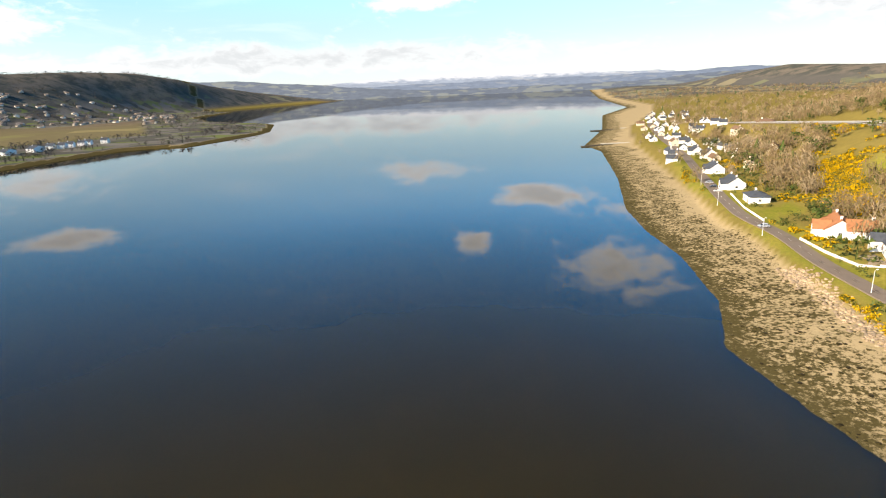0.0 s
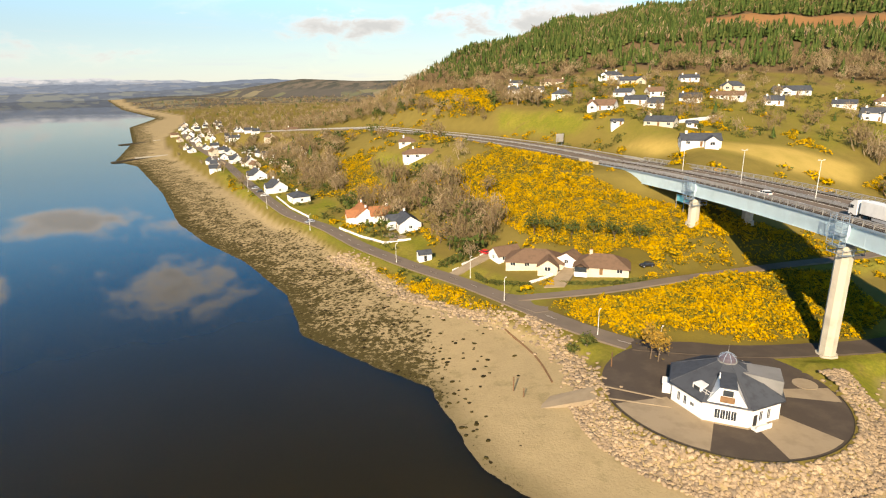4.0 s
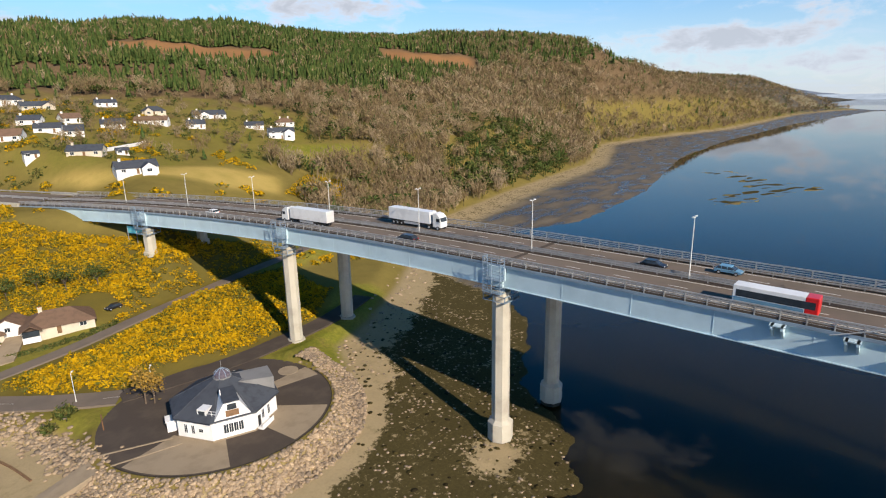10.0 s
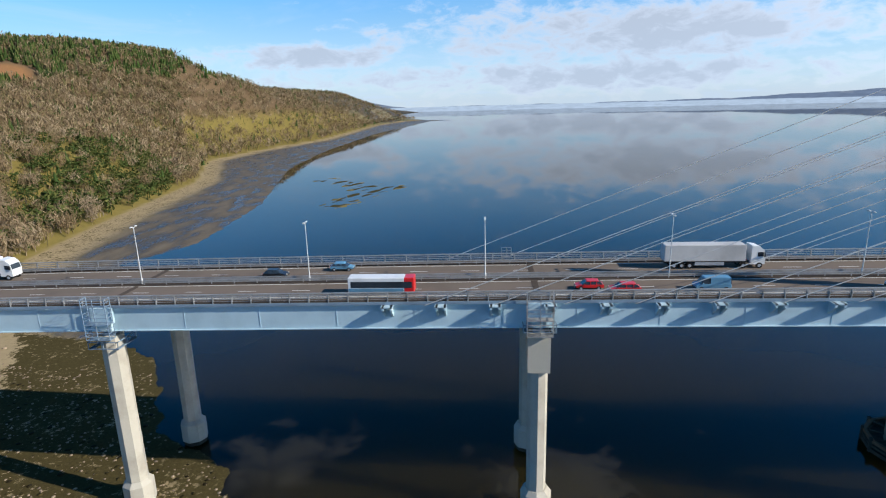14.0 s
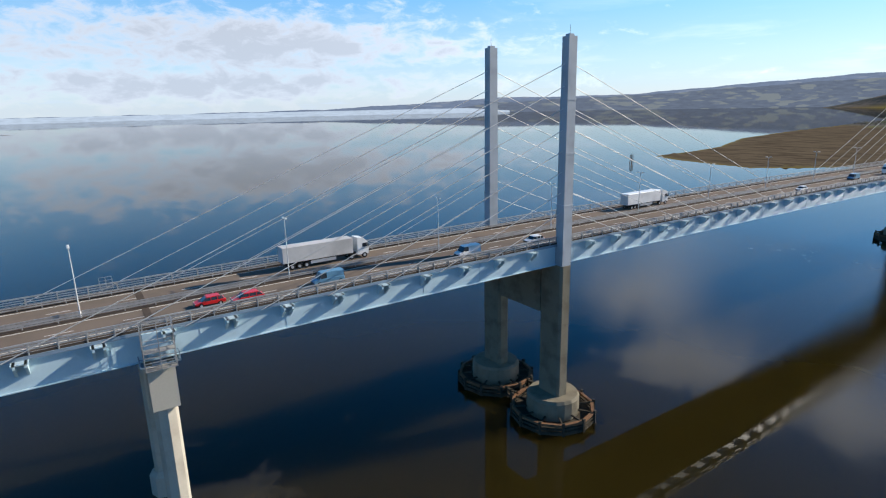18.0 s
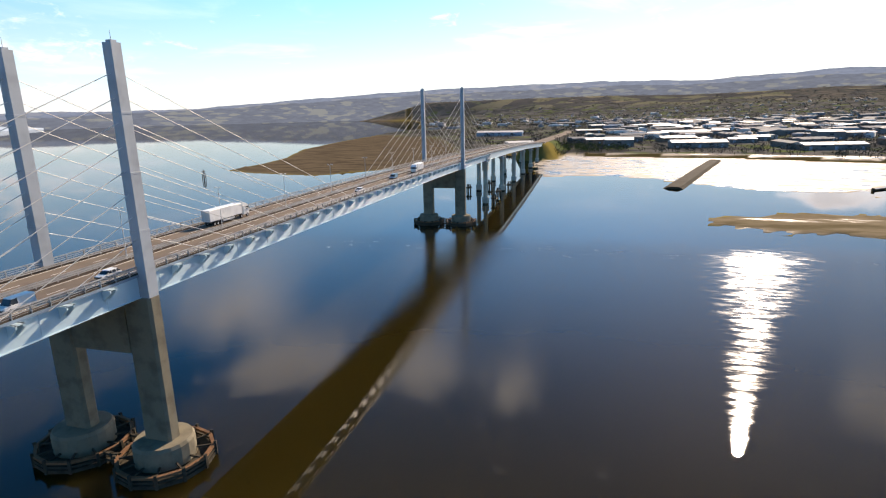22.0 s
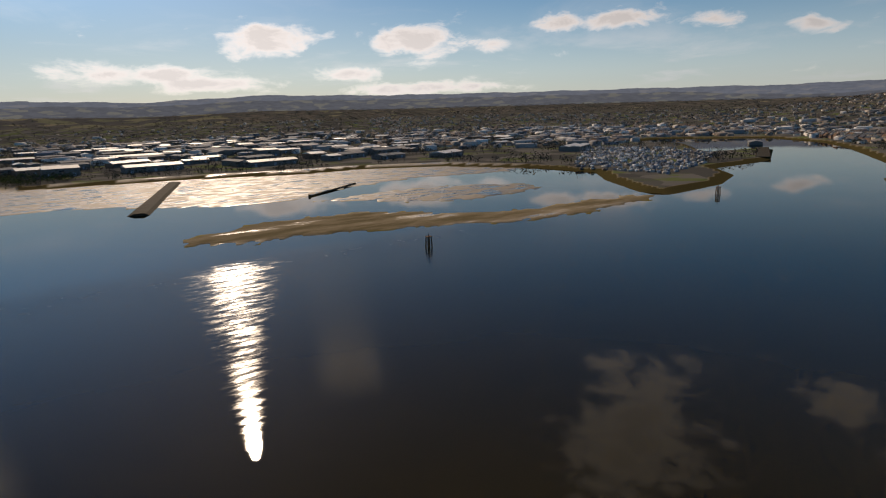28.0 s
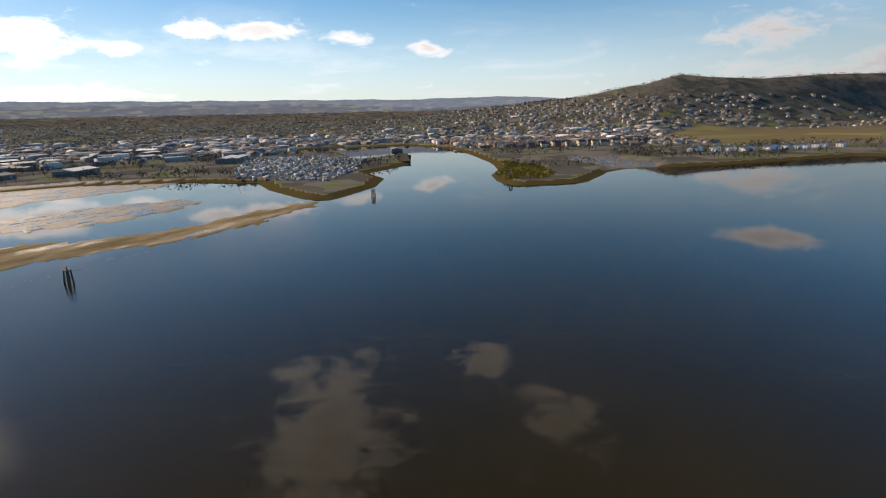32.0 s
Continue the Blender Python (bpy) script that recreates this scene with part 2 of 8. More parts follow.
# ---- materials ----
class Net:
    """A short way to write a node material."""

    def __init__(self, name, rough=0.7, metal=0.0, spec=0.5):
        self.mat = bpy.data.materials.new(name)
        self.mat.use_nodes = True
        self.nodes, self.links = self.mat.node_tree.nodes, self.mat.node_tree.links
        self.bsdf = self.nodes["Principled BSDF"]
        self.bsdf.inputs["Roughness"].default_value = rough
        self.bsdf.inputs["Metallic"].default_value = metal
        self.bsdf.inputs["Specular IOR Level"].default_value = spec
        self.place = self.nodes.new("ShaderNodeNewGeometry").outputs["Position"]

    def put(self, value, socket):
        if isinstance(value, (int, float)):
            socket.default_value = value
        elif isinstance(value, tuple):
            socket.default_value = (*value, 1)[:4]
        else:
            self.links.new(value, socket)

    def local(self):
        return self.nodes.new("ShaderNodeTexCoord").outputs["Object"]

    def noise(self, size, detail=4, rough=0.55, where=None, stretch=None):
        n = self.nodes.new("ShaderNodeTexNoise")
        n.inputs["Scale"].default_value, n.inputs["Detail"].default_value, n.inputs["Roughness"].default_value = 1 / size, detail, rough
        where = where or self.place
        if stretch:
            m = self.nodes.new("ShaderNodeMapping")
            m.inputs["Scale"].default_value = stretch
            self.links.new(where, m.inputs[0])
            where = m.outputs[0]
        self.links.new(where, n.inputs["Vector"])
        return n.outputs[0]

    def cells(self, size, where=None):
        n = self.nodes.new("ShaderNodeTexVoronoi")
        n.inputs["Scale"].default_value = 1 / size
        self.links.new(where or self.place, n.inputs["Vector"])
        return n

    def ramp(self, value, low, high, to_low=0.0, to_high=1.0):
        n = self.nodes.new("ShaderNodeMapRange")
        n.interpolation_type = "SMOOTHSTEP"
        for i, v in enumerate((value, low, high, to_low, to_high)):
            self.put(v, n.inputs[i])
        return n.outputs[0]

    def mix(self, factor, a, b, blend="MIX"):
        n = self.nodes.new("ShaderNodeMix")
        n.data_type, n.blend_type = "RGBA", blend
        self.put(factor, n.inputs[0]), self.put(a, n.inputs[6]), self.put(b, n.inputs[7])
        return n.outputs[2]

    def calc(self, op, a, b=0.0):
        n = self.nodes.new("ShaderNodeMath")
        n.operation = op
        self.put(a, n.inputs[0]), self.put(b, n.inputs[1])
        return n.outputs[0]

    def chance(self):
        return self.nodes.new("ShaderNodeObjectInfo").outputs["Random"]

    def island(self):
        return self.nodes.new("ShaderNodeNewGeometry").outputs["Random Per Island"]

    def attribute(self, name):
        n = self.nodes.new("ShaderNodeAttribute")
        n.attribute_name = name
        s = self.nodes.new("ShaderNodeSeparateColor")
        self.links.new(n.outputs["Color"], s.inputs[0])
        return (*s.outputs, n.outputs["Alpha"])

    def bump(self, height, depth, strength=1.0):
        n = self.nodes.new("ShaderNodeBump")
        n.inputs["Strength"].default_value, n.inputs["Distance"].default_value = strength, depth
        self.links.new(height, n.inputs["Height"])
        self.links.new(n.outputs[0], self.bsdf.inputs["Normal"])
        return self

    def colour(self, value):
        self.put(value, self.bsdf.inputs["Base Color"])
        return self

    def gloss(self, value):
        self.put(value, self.bsdf.inputs["Roughness"])
        return self


def worn(name, base, dark, size=1.5, rough=0.7, metal=0.0, grain=0.12, depth=0.01, vary=0.0):
    """Paint, plaster, stone or metal with stains at one scale and grain at another."""
    m = Net(name, rough, metal, 0.03 if rough > 0.6 else 0.5)
    stain = m.ramp(m.noise(size, 5), 0.42, 0.72)
    fine = m.noise(grain, 3)
    c = m.mix(stain, base, dark)
    c = m.mix(0.35, c, m.mix(fine, dark, base))
    if vary:
        c = m.mix(m.calc("MULTIPLY", m.chance(), vary), c, dark)
    return m.colour(c).bump(fine, depth).mat


def varied(name, colours, rough=0.8, grain=0.4, depth=0.03, per="island"):
    """Colour that changes from piece to piece."""
    m = Net(name, rough, spec=0.02)
    pick = m.island() if per == "island" else m.chance()
    c = colours[0]
    for i, other in enumerate(colours[1:], 1):
        lo = i / len(colours)
        c = m.mix(m.ramp(pick, lo - 0.12, lo + 0.12), c, other)
    fine = m.noise(grain, 4)
    c = m.mix(m.ramp(fine, 0.35, 0.75, 0.0, 0.45), c, tuple(v * 0.5 for v in colours[0]))
    return m.colour(c).bump(fine, depth).mat


RUFFLE = 0.03


def water_material():
    m = Net("sea_water", 0.02)
    m.bsdf.inputs["IOR"].default_value = 1.333
    silt = m.noise(60, 4)
    m.colour(m.mix(m.ramp(silt, 0.35, 0.7), (0.0168, 0.0124, 0.0026), (0.0200, 0.0146, 0.0032)))
    # light airs ruffle a band south of the channel; by the north shore it lies flat
    split = m.nodes.new("ShaderNodeSeparateXYZ")
    m.links.new(m.place, split.inputs[0])
    north = m.calc("ADD", split.outputs[1], m.calc("MULTIPLY", m.noise(26, 4), 24))
    aside = m.calc("MULTIPLY", m.ramp(split.outputs[0], 40, 160, 1.0, 0.0), m.ramp(split.outputs[0], -420, -300, 0.0, 1.0))
    slope = m.nodes.new("ShaderNodeMapRange")
    for i, v in enumerate((north, -185.0, -14.0, 1.0, 0.0)):
        m.put(v, slope.inputs[i])
    band = m.calc("MULTIPLY", m.calc("MULTIPLY", slope.outputs[0], m.ramp(north, -212, -170, 0.0, 1.0)), aside)
    lane = m.ramp(m.noise(160, 3, stretch=(0.35, 1.0, 1.0)), 0.42, 0.62, 0.0, 1.0)
    small, wide = m.noise(3.0, 3, stretch=(0.35, 1.0, 1.0)), m.noise(7.0, 3, stretch=(1.0, 0.45, 1.0))
    far_lane = m.calc("MULTIPLY", m.ramp(m.noise(420, 4, 0.5, stretch=(0.22, 1.0, 1.0)), 0.54, 0.60), m.ramp(split.outputs[1], 450, 900))
    lane = m.calc("ADD", lane, m.calc("MULTIPLY", far_lane, 9.0))
    amount = m.calc("ADD", m.calc("MULTIPLY", band, RUFFLE), m.calc("MULTIPLY", lane, 0.004))
    m.bump(m.calc("ADD", m.calc("MULTIPLY", small, amount), m.calc("MULTIPLY", wide, 0.006)), 1.0, 1.0)
    normal = m.bsdf.inputs["Normal"].links[0].from_socket
    speck = m.ramp(m.noise(3.0, 4, 0.75, stretch=(0.3, 1.0, 1.0)), 0.3, 0.7, 0.72, 1.15)
    rough = m.calc("ADD", 0.03, m.calc("MULTIPLY", m.calc("MULTIPLY", m.calc("POWER", band, 0.5), speck), 0.23))
    shine = m.nodes.new("ShaderNodeBsdfGlossy")
    shine.distribution = "BECKMANN"
    m.put(rough, shine.inputs["Roughness"]), m.put(normal, shine.inputs["Normal"])
    # the ripples lie across a light wind from the south-south-west: steeper along it than across
    along = m.nodes.new("ShaderNodeCombineXYZ")
    along.inputs[0].default_value, along.inputs[1].default_value = math.cos(SUN_BEARING), -math.sin(SUN_BEARING)
    m.put(along.outputs[0], shine.inputs["Tangent"])
    shine.inputs["Anisotropy"].default_value = 0.30
    # silt hangs deep in the water, so shade on it blurs
    body = m.nodes.new("ShaderNodeSubsurfaceScattering")
    body.falloff = "BURLEY"
    body.inputs["Scale"].default_value = 1.0
    body.inputs["Radius"].default_value = (26.0, 22.0, 14.0)
    m.links.new(m.bsdf.inputs["Base Color"].links[0].from_socket, body.inputs["Color"])
    fresnel = m.nodes.new("ShaderNodeFresnel")
    fresnel.inputs["IOR"].default_value = 1.333
    m.put(normal, fresnel.inputs["Normal"])
    blend = m.nodes.new("ShaderNodeMixShader")
    m.put(fresnel.outputs[0], blend.inputs[0])
    m.links.new(body.outputs[0], blend.inputs[1]), m.links.new(shine.outputs[0], blend.inputs[2])
    m.links.new(blend.outputs[0], m.nodes["Material Output"].inputs["Surface"])
    return m.mat


def ground_material():
    """Land cover by the masks on the ground: sand, weed, mud, grass / gorse, wood, town, straw."""
    m = Net("ground_cover", 0.9, spec=0.1)
    sand, weed, mud, grass = m.attribute("shore_cover")
    gorse, wood, town, straw = m.attribute("land_cover")
    far, marsh, felled, silt = m.attribute("far_cover")
    grain, patch, wide = m.noise(0.5, 5), m.noise(5, 5), m.noise(40, 4)
    c = m.mix(patch, (0.15, 0.12, 0.035), (0.24, 0.185, 0.05))
    c = m.mix(wood, c, m.mix(patch, (0.12, 0.08, 0.045), (0.19, 0.13, 0.07)))
    turf = m.mix(m.ramp(m.noise(12, 6), 0.35, 0.7), (0.19, 0.20, 0.025), (0.30, 0.255, 0.045))
    turf = m.mix(m.ramp(m.noise(6, 6, 0.7), 0.54, 0.66, 0.0, 0.65), turf, (0.20, 0.145, 0.05))
    turf = m.mix(m.ramp(m.noise(1.1, 4, 0.7), 0.35, 0.65, 0.5, 0.0), turf, (0.10, 0.105, 0.02))
    c = m.mix(grass, c, turf)
    c = m.mix(straw, c, m.mix(m.ramp(m.noise(9, 6), 0.35, 0.7), (0.45, 0.325, 0.095), (0.36, 0.275, 0.075)))
    c = m.mix(gorse, c, m.mix(patch, (0.16, 0.12, 0.02), (0.09, 0.08, 0.025)))
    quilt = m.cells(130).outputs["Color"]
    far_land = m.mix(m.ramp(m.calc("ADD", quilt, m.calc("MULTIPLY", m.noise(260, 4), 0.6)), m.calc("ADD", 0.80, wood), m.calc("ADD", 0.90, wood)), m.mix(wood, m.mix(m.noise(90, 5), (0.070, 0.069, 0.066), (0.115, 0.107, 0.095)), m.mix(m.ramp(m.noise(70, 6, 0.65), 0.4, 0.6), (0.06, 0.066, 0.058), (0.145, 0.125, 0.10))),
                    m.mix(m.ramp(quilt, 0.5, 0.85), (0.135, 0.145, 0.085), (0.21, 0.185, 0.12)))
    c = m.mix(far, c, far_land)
    bars = m.noise(22, 5, 0.65, stretch=(0.4, 1.3, 1.0))
    pool = m.ramp(bars, 0.56, 0.66)
    c = m.mix(silt, c, m.mix(m.ramp(bars, 0.36, 0.6), m.mix(patch, (0.17, 0.135, 0.075), (0.11, 0.088, 0.05)), (0.25, 0.20, 0.13)))
    c = m.mix(marsh, c, m.mix(m.ramp(bars, 0.35, 0.62), m.mix(patch, (0.045, 0.036, 0.025), (0.085, 0.064, 0.042)), (0.13, 0.10, 0.065)))
    c = m.mix(felled, c, m.mix(patch, (0.34, 0.17, 0.07), (0.24, 0.13, 0.06)))
    plots = m.cells(45)
    c = m.mix(town, c, m.mix(m.ramp(plots.outputs["Color"], 0.3, 0.7), (0.072, 0.071, 0.066), m.mix(m.ramp(m.noise(70, 3), 0.50, 0.58), (0.135, 0.128, 0.115), (0.11, 0.135, 0.05))))
    c = m.mix(sand, c, m.mix(patch, (0.42, 0.325, 0.18), (0.32, 0.245, 0.135)))
    tide = m.nodes.new("ShaderNodeSeparateXYZ")
    m.links.new(m.place, tide.inputs[0])
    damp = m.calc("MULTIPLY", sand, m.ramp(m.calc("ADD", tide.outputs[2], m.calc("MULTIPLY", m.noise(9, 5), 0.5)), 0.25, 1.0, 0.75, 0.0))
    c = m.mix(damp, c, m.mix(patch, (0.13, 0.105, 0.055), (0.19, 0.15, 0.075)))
    c = m.mix(m.calc("MULTIPLY", sand, m.ramp(m.noise(4.5, 6, 0.7), 0.52, 0.7, 0.0, 0.55)), c, (0.21, 0.175, 0.085))
    lots = m.calc("ADD", m.calc("ADD", m.noise(1.3, 6, 0.72), m.calc("MULTIPLY", m.noise(7, 4), 0.35)), m.calc("MULTIPLY", weed, 0.55))
    clump = m.calc("MULTIPLY", m.ramp(lots, 0.93, 1.06), m.ramp(weed, 0.02, 0.12))
    c = m.mix(clump, c, m.mix(grain, (0.035, 0.028, 0.012), (0.10, 0.08, 0.03)))
    streak = m.noise(14, 5, 0.6, stretch=(0.5, 1.6, 1.0))
    wet = m.mix(m.ramp(streak, 0.4, 0.65), (0.055, 0.043, 0.028), (0.15, 0.115, 0.072))
    c = m.mix(mud, c, wet)
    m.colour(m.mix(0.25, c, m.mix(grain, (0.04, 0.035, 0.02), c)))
    puddle = m.ramp(streak, 0.40, 0.54, 0.12, 0.75)
    low = m.nodes.new("ShaderNodeMix")
    m.put(m.calc('MAXIMUM', mud, m.calc('MULTIPLY', silt, pool)), low.inputs[0]), m.put(0.93, low.inputs[2]), m.put(puddle, low.inputs[3])
    m.gloss(low.outputs[0])
    m.put(m.calc('MULTIPLY', m.calc('MAXIMUM', mud, m.calc('MULTIPLY', silt, pool)), 0.48), m.bsdf.inputs['Specular IOR Level'])
    return m.bump(m.calc("ADD", grain, m.calc("MULTIPLY", patch, 1.5)), 0.12, 0.8).mat


WATER, GROUND = water_material(), ground_material()
ASPHALT = worn("road_asphalt", (0.185, 0.148, 0.115), (0.14, 0.115, 0.09), 7, 0.85, grain=0.3)
TARMAC = worn("dark_tarmac", (0.068, 0.055, 0.045), (0.10, 0.08, 0.062), 5, 0.9, grain=0.3)
PAVING = worn("pale_paving", (0.31, 0.245, 0.165), (0.23, 0.18, 0.12), 3, 0.9, grain=0.25)
BLUE = worn("pale_blue_paint", (0.46, 0.60, 0.65), (0.36, 0.48, 0.53), 5, 0.45, grain=0.5)
BLUE_DARK = worn("blue_grey_paint", (0.22, 0.30, 0.37), (0.16, 0.21, 0.26), 4, 0.5, grain=0.5)
TOWER_GREY = worn("pale_grey_blue_paint", (0.36, 0.40, 0.43), (0.25, 0.28, 0.30), 4, 0.55, grain=0.5)
CONCRETE = worn("weathered_concrete", (0.47, 0.44, 0.36), (0.33, 0.30, 0.24), 4, 0.9, grain=0.3)
# stained concrete, darkened further for the shade of its backlit sides
STAINED_SHADED = worn("stained_shaded_concrete", (0.22, 0.195, 0.14), (0.125, 0.11, 0.078), 3, 0.9, grain=0.3)
TIDE = worn("tidal_dark_concrete", (0.07, 0.06, 0.045), (0.03, 0.027, 0.02), 2, 0.8, grain=0.4)
TIMBER = worn("rusty_fender_timber", (0.20, 0.11, 0.06), (0.08, 0.05, 0.035), 1.5, 0.85, grain=0.3)
GALV = worn("galvanised_steel", (0.40, 0.395, 0.375), (0.25, 0.245, 0.23), 2, 0.55, 0.3)
CABLE = worn("pale_cable", (0.55, 0.54, 0.50), (0.42, 0.41, 0.38), 4, 0.5)
PALE = worn("painted_line", (0.72, 0.70, 0.64), (0.45, 0.43, 0.38), 1.2, 0.7)
WHITEWASH = worn("white_render", (0.80, 0.79, 0.76), (0.68, 0.66, 0.62), 2, 0.85, grain=0.3, vary=0.3)
CREAM = worn("cream_render", (0.60, 0.53, 0.41), (0.48, 0.42, 0.33), 2, 0.85, grain=0.3)
SLATE = worn("slate_roof", (0.075, 0.085, 0.10), (0.045, 0.05, 0.06), 1.5, 0.65, grain=0.35, depth=0.03, vary=0.4)
TILE = worn("brown_roof_tiles", (0.19, 0.12, 0.08), (0.12, 0.08, 0.055), 1.5, 0.85, grain=0.35, depth=0.03, vary=0.3)
RED_TILE = worn("red_roof_tiles", (0.34, 0.15, 0.07), (0.24, 0.11, 0.06), 1.5, 0.85, grain=0.35, depth=0.03)
GREY_ROOF = worn("grey_metal_roof", (0.24, 0.24, 0.235), (0.15, 0.15, 0.145), 5, 0.75, 0.0, grain=0.8, vary=0.6)
PALE_ROOF = worn("pale_metal_roof", (0.58, 0.57, 0.54), (0.36, 0.35, 0.33), 6, 0.6, 0.0, grain=0.8, vary=0.4)
GLASS = worn("window_glass", (0.035, 0.045, 0.055), (0.02, 0.025, 0.03), 1, 0.06)
WOOD = worn("stained_wood", (0.22, 0.13, 0.07), (0.13, 0.08, 0.045), 0.8, 0.8)
STONE = varied("armour_stone", [(0.34, 0.255, 0.165), (0.26, 0.195, 0.13), (0.42, 0.32, 0.21), (0.19, 0.15, 0.11)], 0.9, 0.25, 0.04)
STONE_ONE = varied("armour_stones", [(0.34, 0.255, 0.165), (0.26, 0.195, 0.13), (0.42, 0.32, 0.21), (0.19, 0.15, 0.11)], 0.9, 0.25, 0.04, "object")
DARK_STONE = worn("dark_weedy_stone", (0.055, 0.048, 0.034), (0.035, 0.03, 0.02), 1.5, 0.85, grain=0.4, depth=0.08)
RUBBER = worn("tyre_rubber", (0.02, 0.02, 0.02), (0.035, 0.033, 0.03), 0.5, 0.8)


def paint(name, colour, rough=0.3):
    return worn(name, colour, tuple(v * 0.75 for v in colour), 2.5, rough, grain=0.6, depth=0.002)


WHITE, RED, SKY_BLUE, BLACK, SILVER = (paint("white_paint", (0.78, 0.78, 0.75)), paint("red_paint", (0.62, 0.02, 0.02)), paint("blue_paint", (0.13, 0.28, 0.40)),
                                       paint("black_paint", (0.02, 0.02, 0.022)), paint("silver_paint", (0.38, 0.40, 0.42)))

# ---- relief of the ground: shores, ridges, road levels (plan in metres, y runs north along the bridge) ----
N_LOW = [(-3300, 4900), (-1366, 2081), (-861, 1418), (-726, 1091), (-540, 800), (-441, 609), (-395, 570), (-300, 440), (-243, 353),
         (-210, 315), (-183, 290), (-153, 252), (-139, 222), (-116, 205), (-102, 196), (-90, 168), (-68, 148), (-37, 130), (-12, 122),
         (3, 134), (12, 150), (45, 170), (80, 215), (122, 250), (184, 227), (295, 238), (524, 294), (765, 321), (1269, 335), (2170, 282),
         (2260, 191), (2320, 300), (5200, 1500), (5200, 5200), (-3300, 5200)]
N_HIGH = [(-3200, 4950), (-1310, 2095), (-800, 1440), (-640, 1120), (-500, 800), (-387, 617), (-310, 511), (-235, 406), (-179, 335),
          (-144, 287), (-133, 276), (-111, 246), (-93, 233), (-74, 222), (-68, 206), (-66, 190), (-40, 185), (-22, 180), (-13, 183),
          (-6, 196), (11, 203), (39, 220), (56, 232), (100, 262), (141, 285), (222, 305), (405, 339), (607, 425), (770, 425),
          (1026, 395), (1784, 430), (2168, 390), (2240, 340), (5200, 1620), (5200, 5200), (-3200, 5200)]
S_EAST = [(60, -760), (1, -770), (-98, -727), (-227, -704), (-369, -641), (-453, -645), (-547, -587), (-603, -457), (-601, -351),
          (-545, -290), (-495, -215), (-500, -192), (-579, -199), (-654, -228), (-712, -282), (-843, -284), (-1041, -375), (-1035, -395),
          (-934, -412), (-1000, -480), (-1124, -581), (-1200, -760), (-1330, -760), (-1420, -560)]
S_WEST = [(-1267, -390), (-1104, -285), (-853, -155), (-760, -120), (-700, -110), (-640, -85), (-610, -60), (-640, -5), (-740, 5),
          (-775, 20), (-810, 85), (-850, 150), (-905, 215), (-960, 285), (-950, 330), (-930, 365), (-985, 445), (-1080, 560),
          (-1320, 690), (-1700, 690), (-2100, 800), (-2473, 1082), (-3000, 1150), (-3611, 1294), (-5200, 2200)]
S_BACK = [(-5200, -5200), (5200, -5200), (3200, -4700), (1500, -4520), (900, -3000), (565, -1922), (548, -1558), (500, -1142), (454, -897),
          (378, -707), (358, -614), (351, -525), (300, -500), (212, -478), (185, -510), (130, -580), (90, -700)]
S_HIGH = S_EAST + S_WEST + S_BACK
SPIT = [(-137, -268), (-167, -289), (-213, -308), (-277, -295), (-330, -238), (-378, -218), (-437, -218), (-485, -205), (-490, -190),
        (-390, -177), (-326, -184), (-288, -208), (-227, -233), (-170, -240)]
BANK = [(-270, -378), (-353, -392), (-440, -372), (-475, -330), (-455, -290), (-366, -283), (-320, -318)]
FLATS = [(30, -760), (0, -640), (-28, -478), (-89, -492), (-130, -470), (-201, -400), (-262, -395), (-312, -435), (-351, -445), (-429, -467),
         (-547, -440), (-610, -470), (-560, -600), (-450, -660), (-230, -715), (-98, -740)]
REEF = [(425, 240), (440, 225), (400, 185), (378, 140), (362, 155), (336, 165), (277, 180), (285, 192), (350, 182), (390, 200)]
CARSE = [(-720, 0), (-790, 0), (-840, -30), (-880, -60), (-1000, -80), (-1000, -20), (-860, 60), (-800, 60)]
MARSH = [(95, -700), (130, -580), (185, -510), (212, -478), (300, -500), (351, -525), (358, -614), (378, -707), (454, -897), (500, -1142), (530, -1450),
         (300, -1250), (190, -980), (150, -830)]
# the wooded hill behind the village: crest line in plan and its height
CREST = [(-190, 720, 48), (-140, 790, 76), (-60, 860, 105), (40, 900, 129), (135, 950, 147), (260, 990, 163), (390, 985, 170),
         (540, 970, 164), (660, 895, 160), (760, 800, 166), (850, 730, 166), (960, 690, 163), (1090, 640, 124), (1330, 700, 104),
         (1800, 800, 114), (2400, 800, 118), (3000, 760, 105), (3450, 720, 112)]
# far hills: bearing from the bay (degrees east of north), distance, height
FAR = [(-180, 4600, 247), (-172, 4600, 230), (-162, 4600, 268), (-150, 4600, 248), (-137, 4600, 238), (-124, 4600, 226), (-114, 4500, 205),
       (-108, 4400, 206), (-102, 4000, 178), (-100, 3500, 146), (-96, 2900, 140), (-92.5, 2650, 176), (-90, 2600, 204), (-87.5, 2600, 188),
       (-83.5, 2700, 176), (-79, 3000, 192), (-75, 3200, 190), (-72, 3500, 168), (-69, 3800, 128), (-66, 4150, 92), (-63, 4450, 60), (-60, 4700, 20), (-59.5, 4880, 121), (-57, 4880, 121), (-50, 4880, 148),
       (-44, 4880, 155), (-36, 4880, 137), (-31, 4860, 132), (-27, 4800, 109), (-21, 4300, 137), (-17, 3600, 112), (-12, 3200, 92),
       (78, 4880, 102), (84, 4890, 40), (88, 4890, 24), (103, 4890, 24), (118, 4890, 40), (128, 4880, 118), (137, 4880, 115), (142, 4880, 124), (149, 4860, 164),
       (157, 4800, 202), (163, 4600, 220), (172, 4600, 238), (180, 4600, 247)]
PAD = (-43.0, 188.0, 22.5)
BEND_Y, BEND_R, BEND_END = 150.0, 480.0, radians(45)


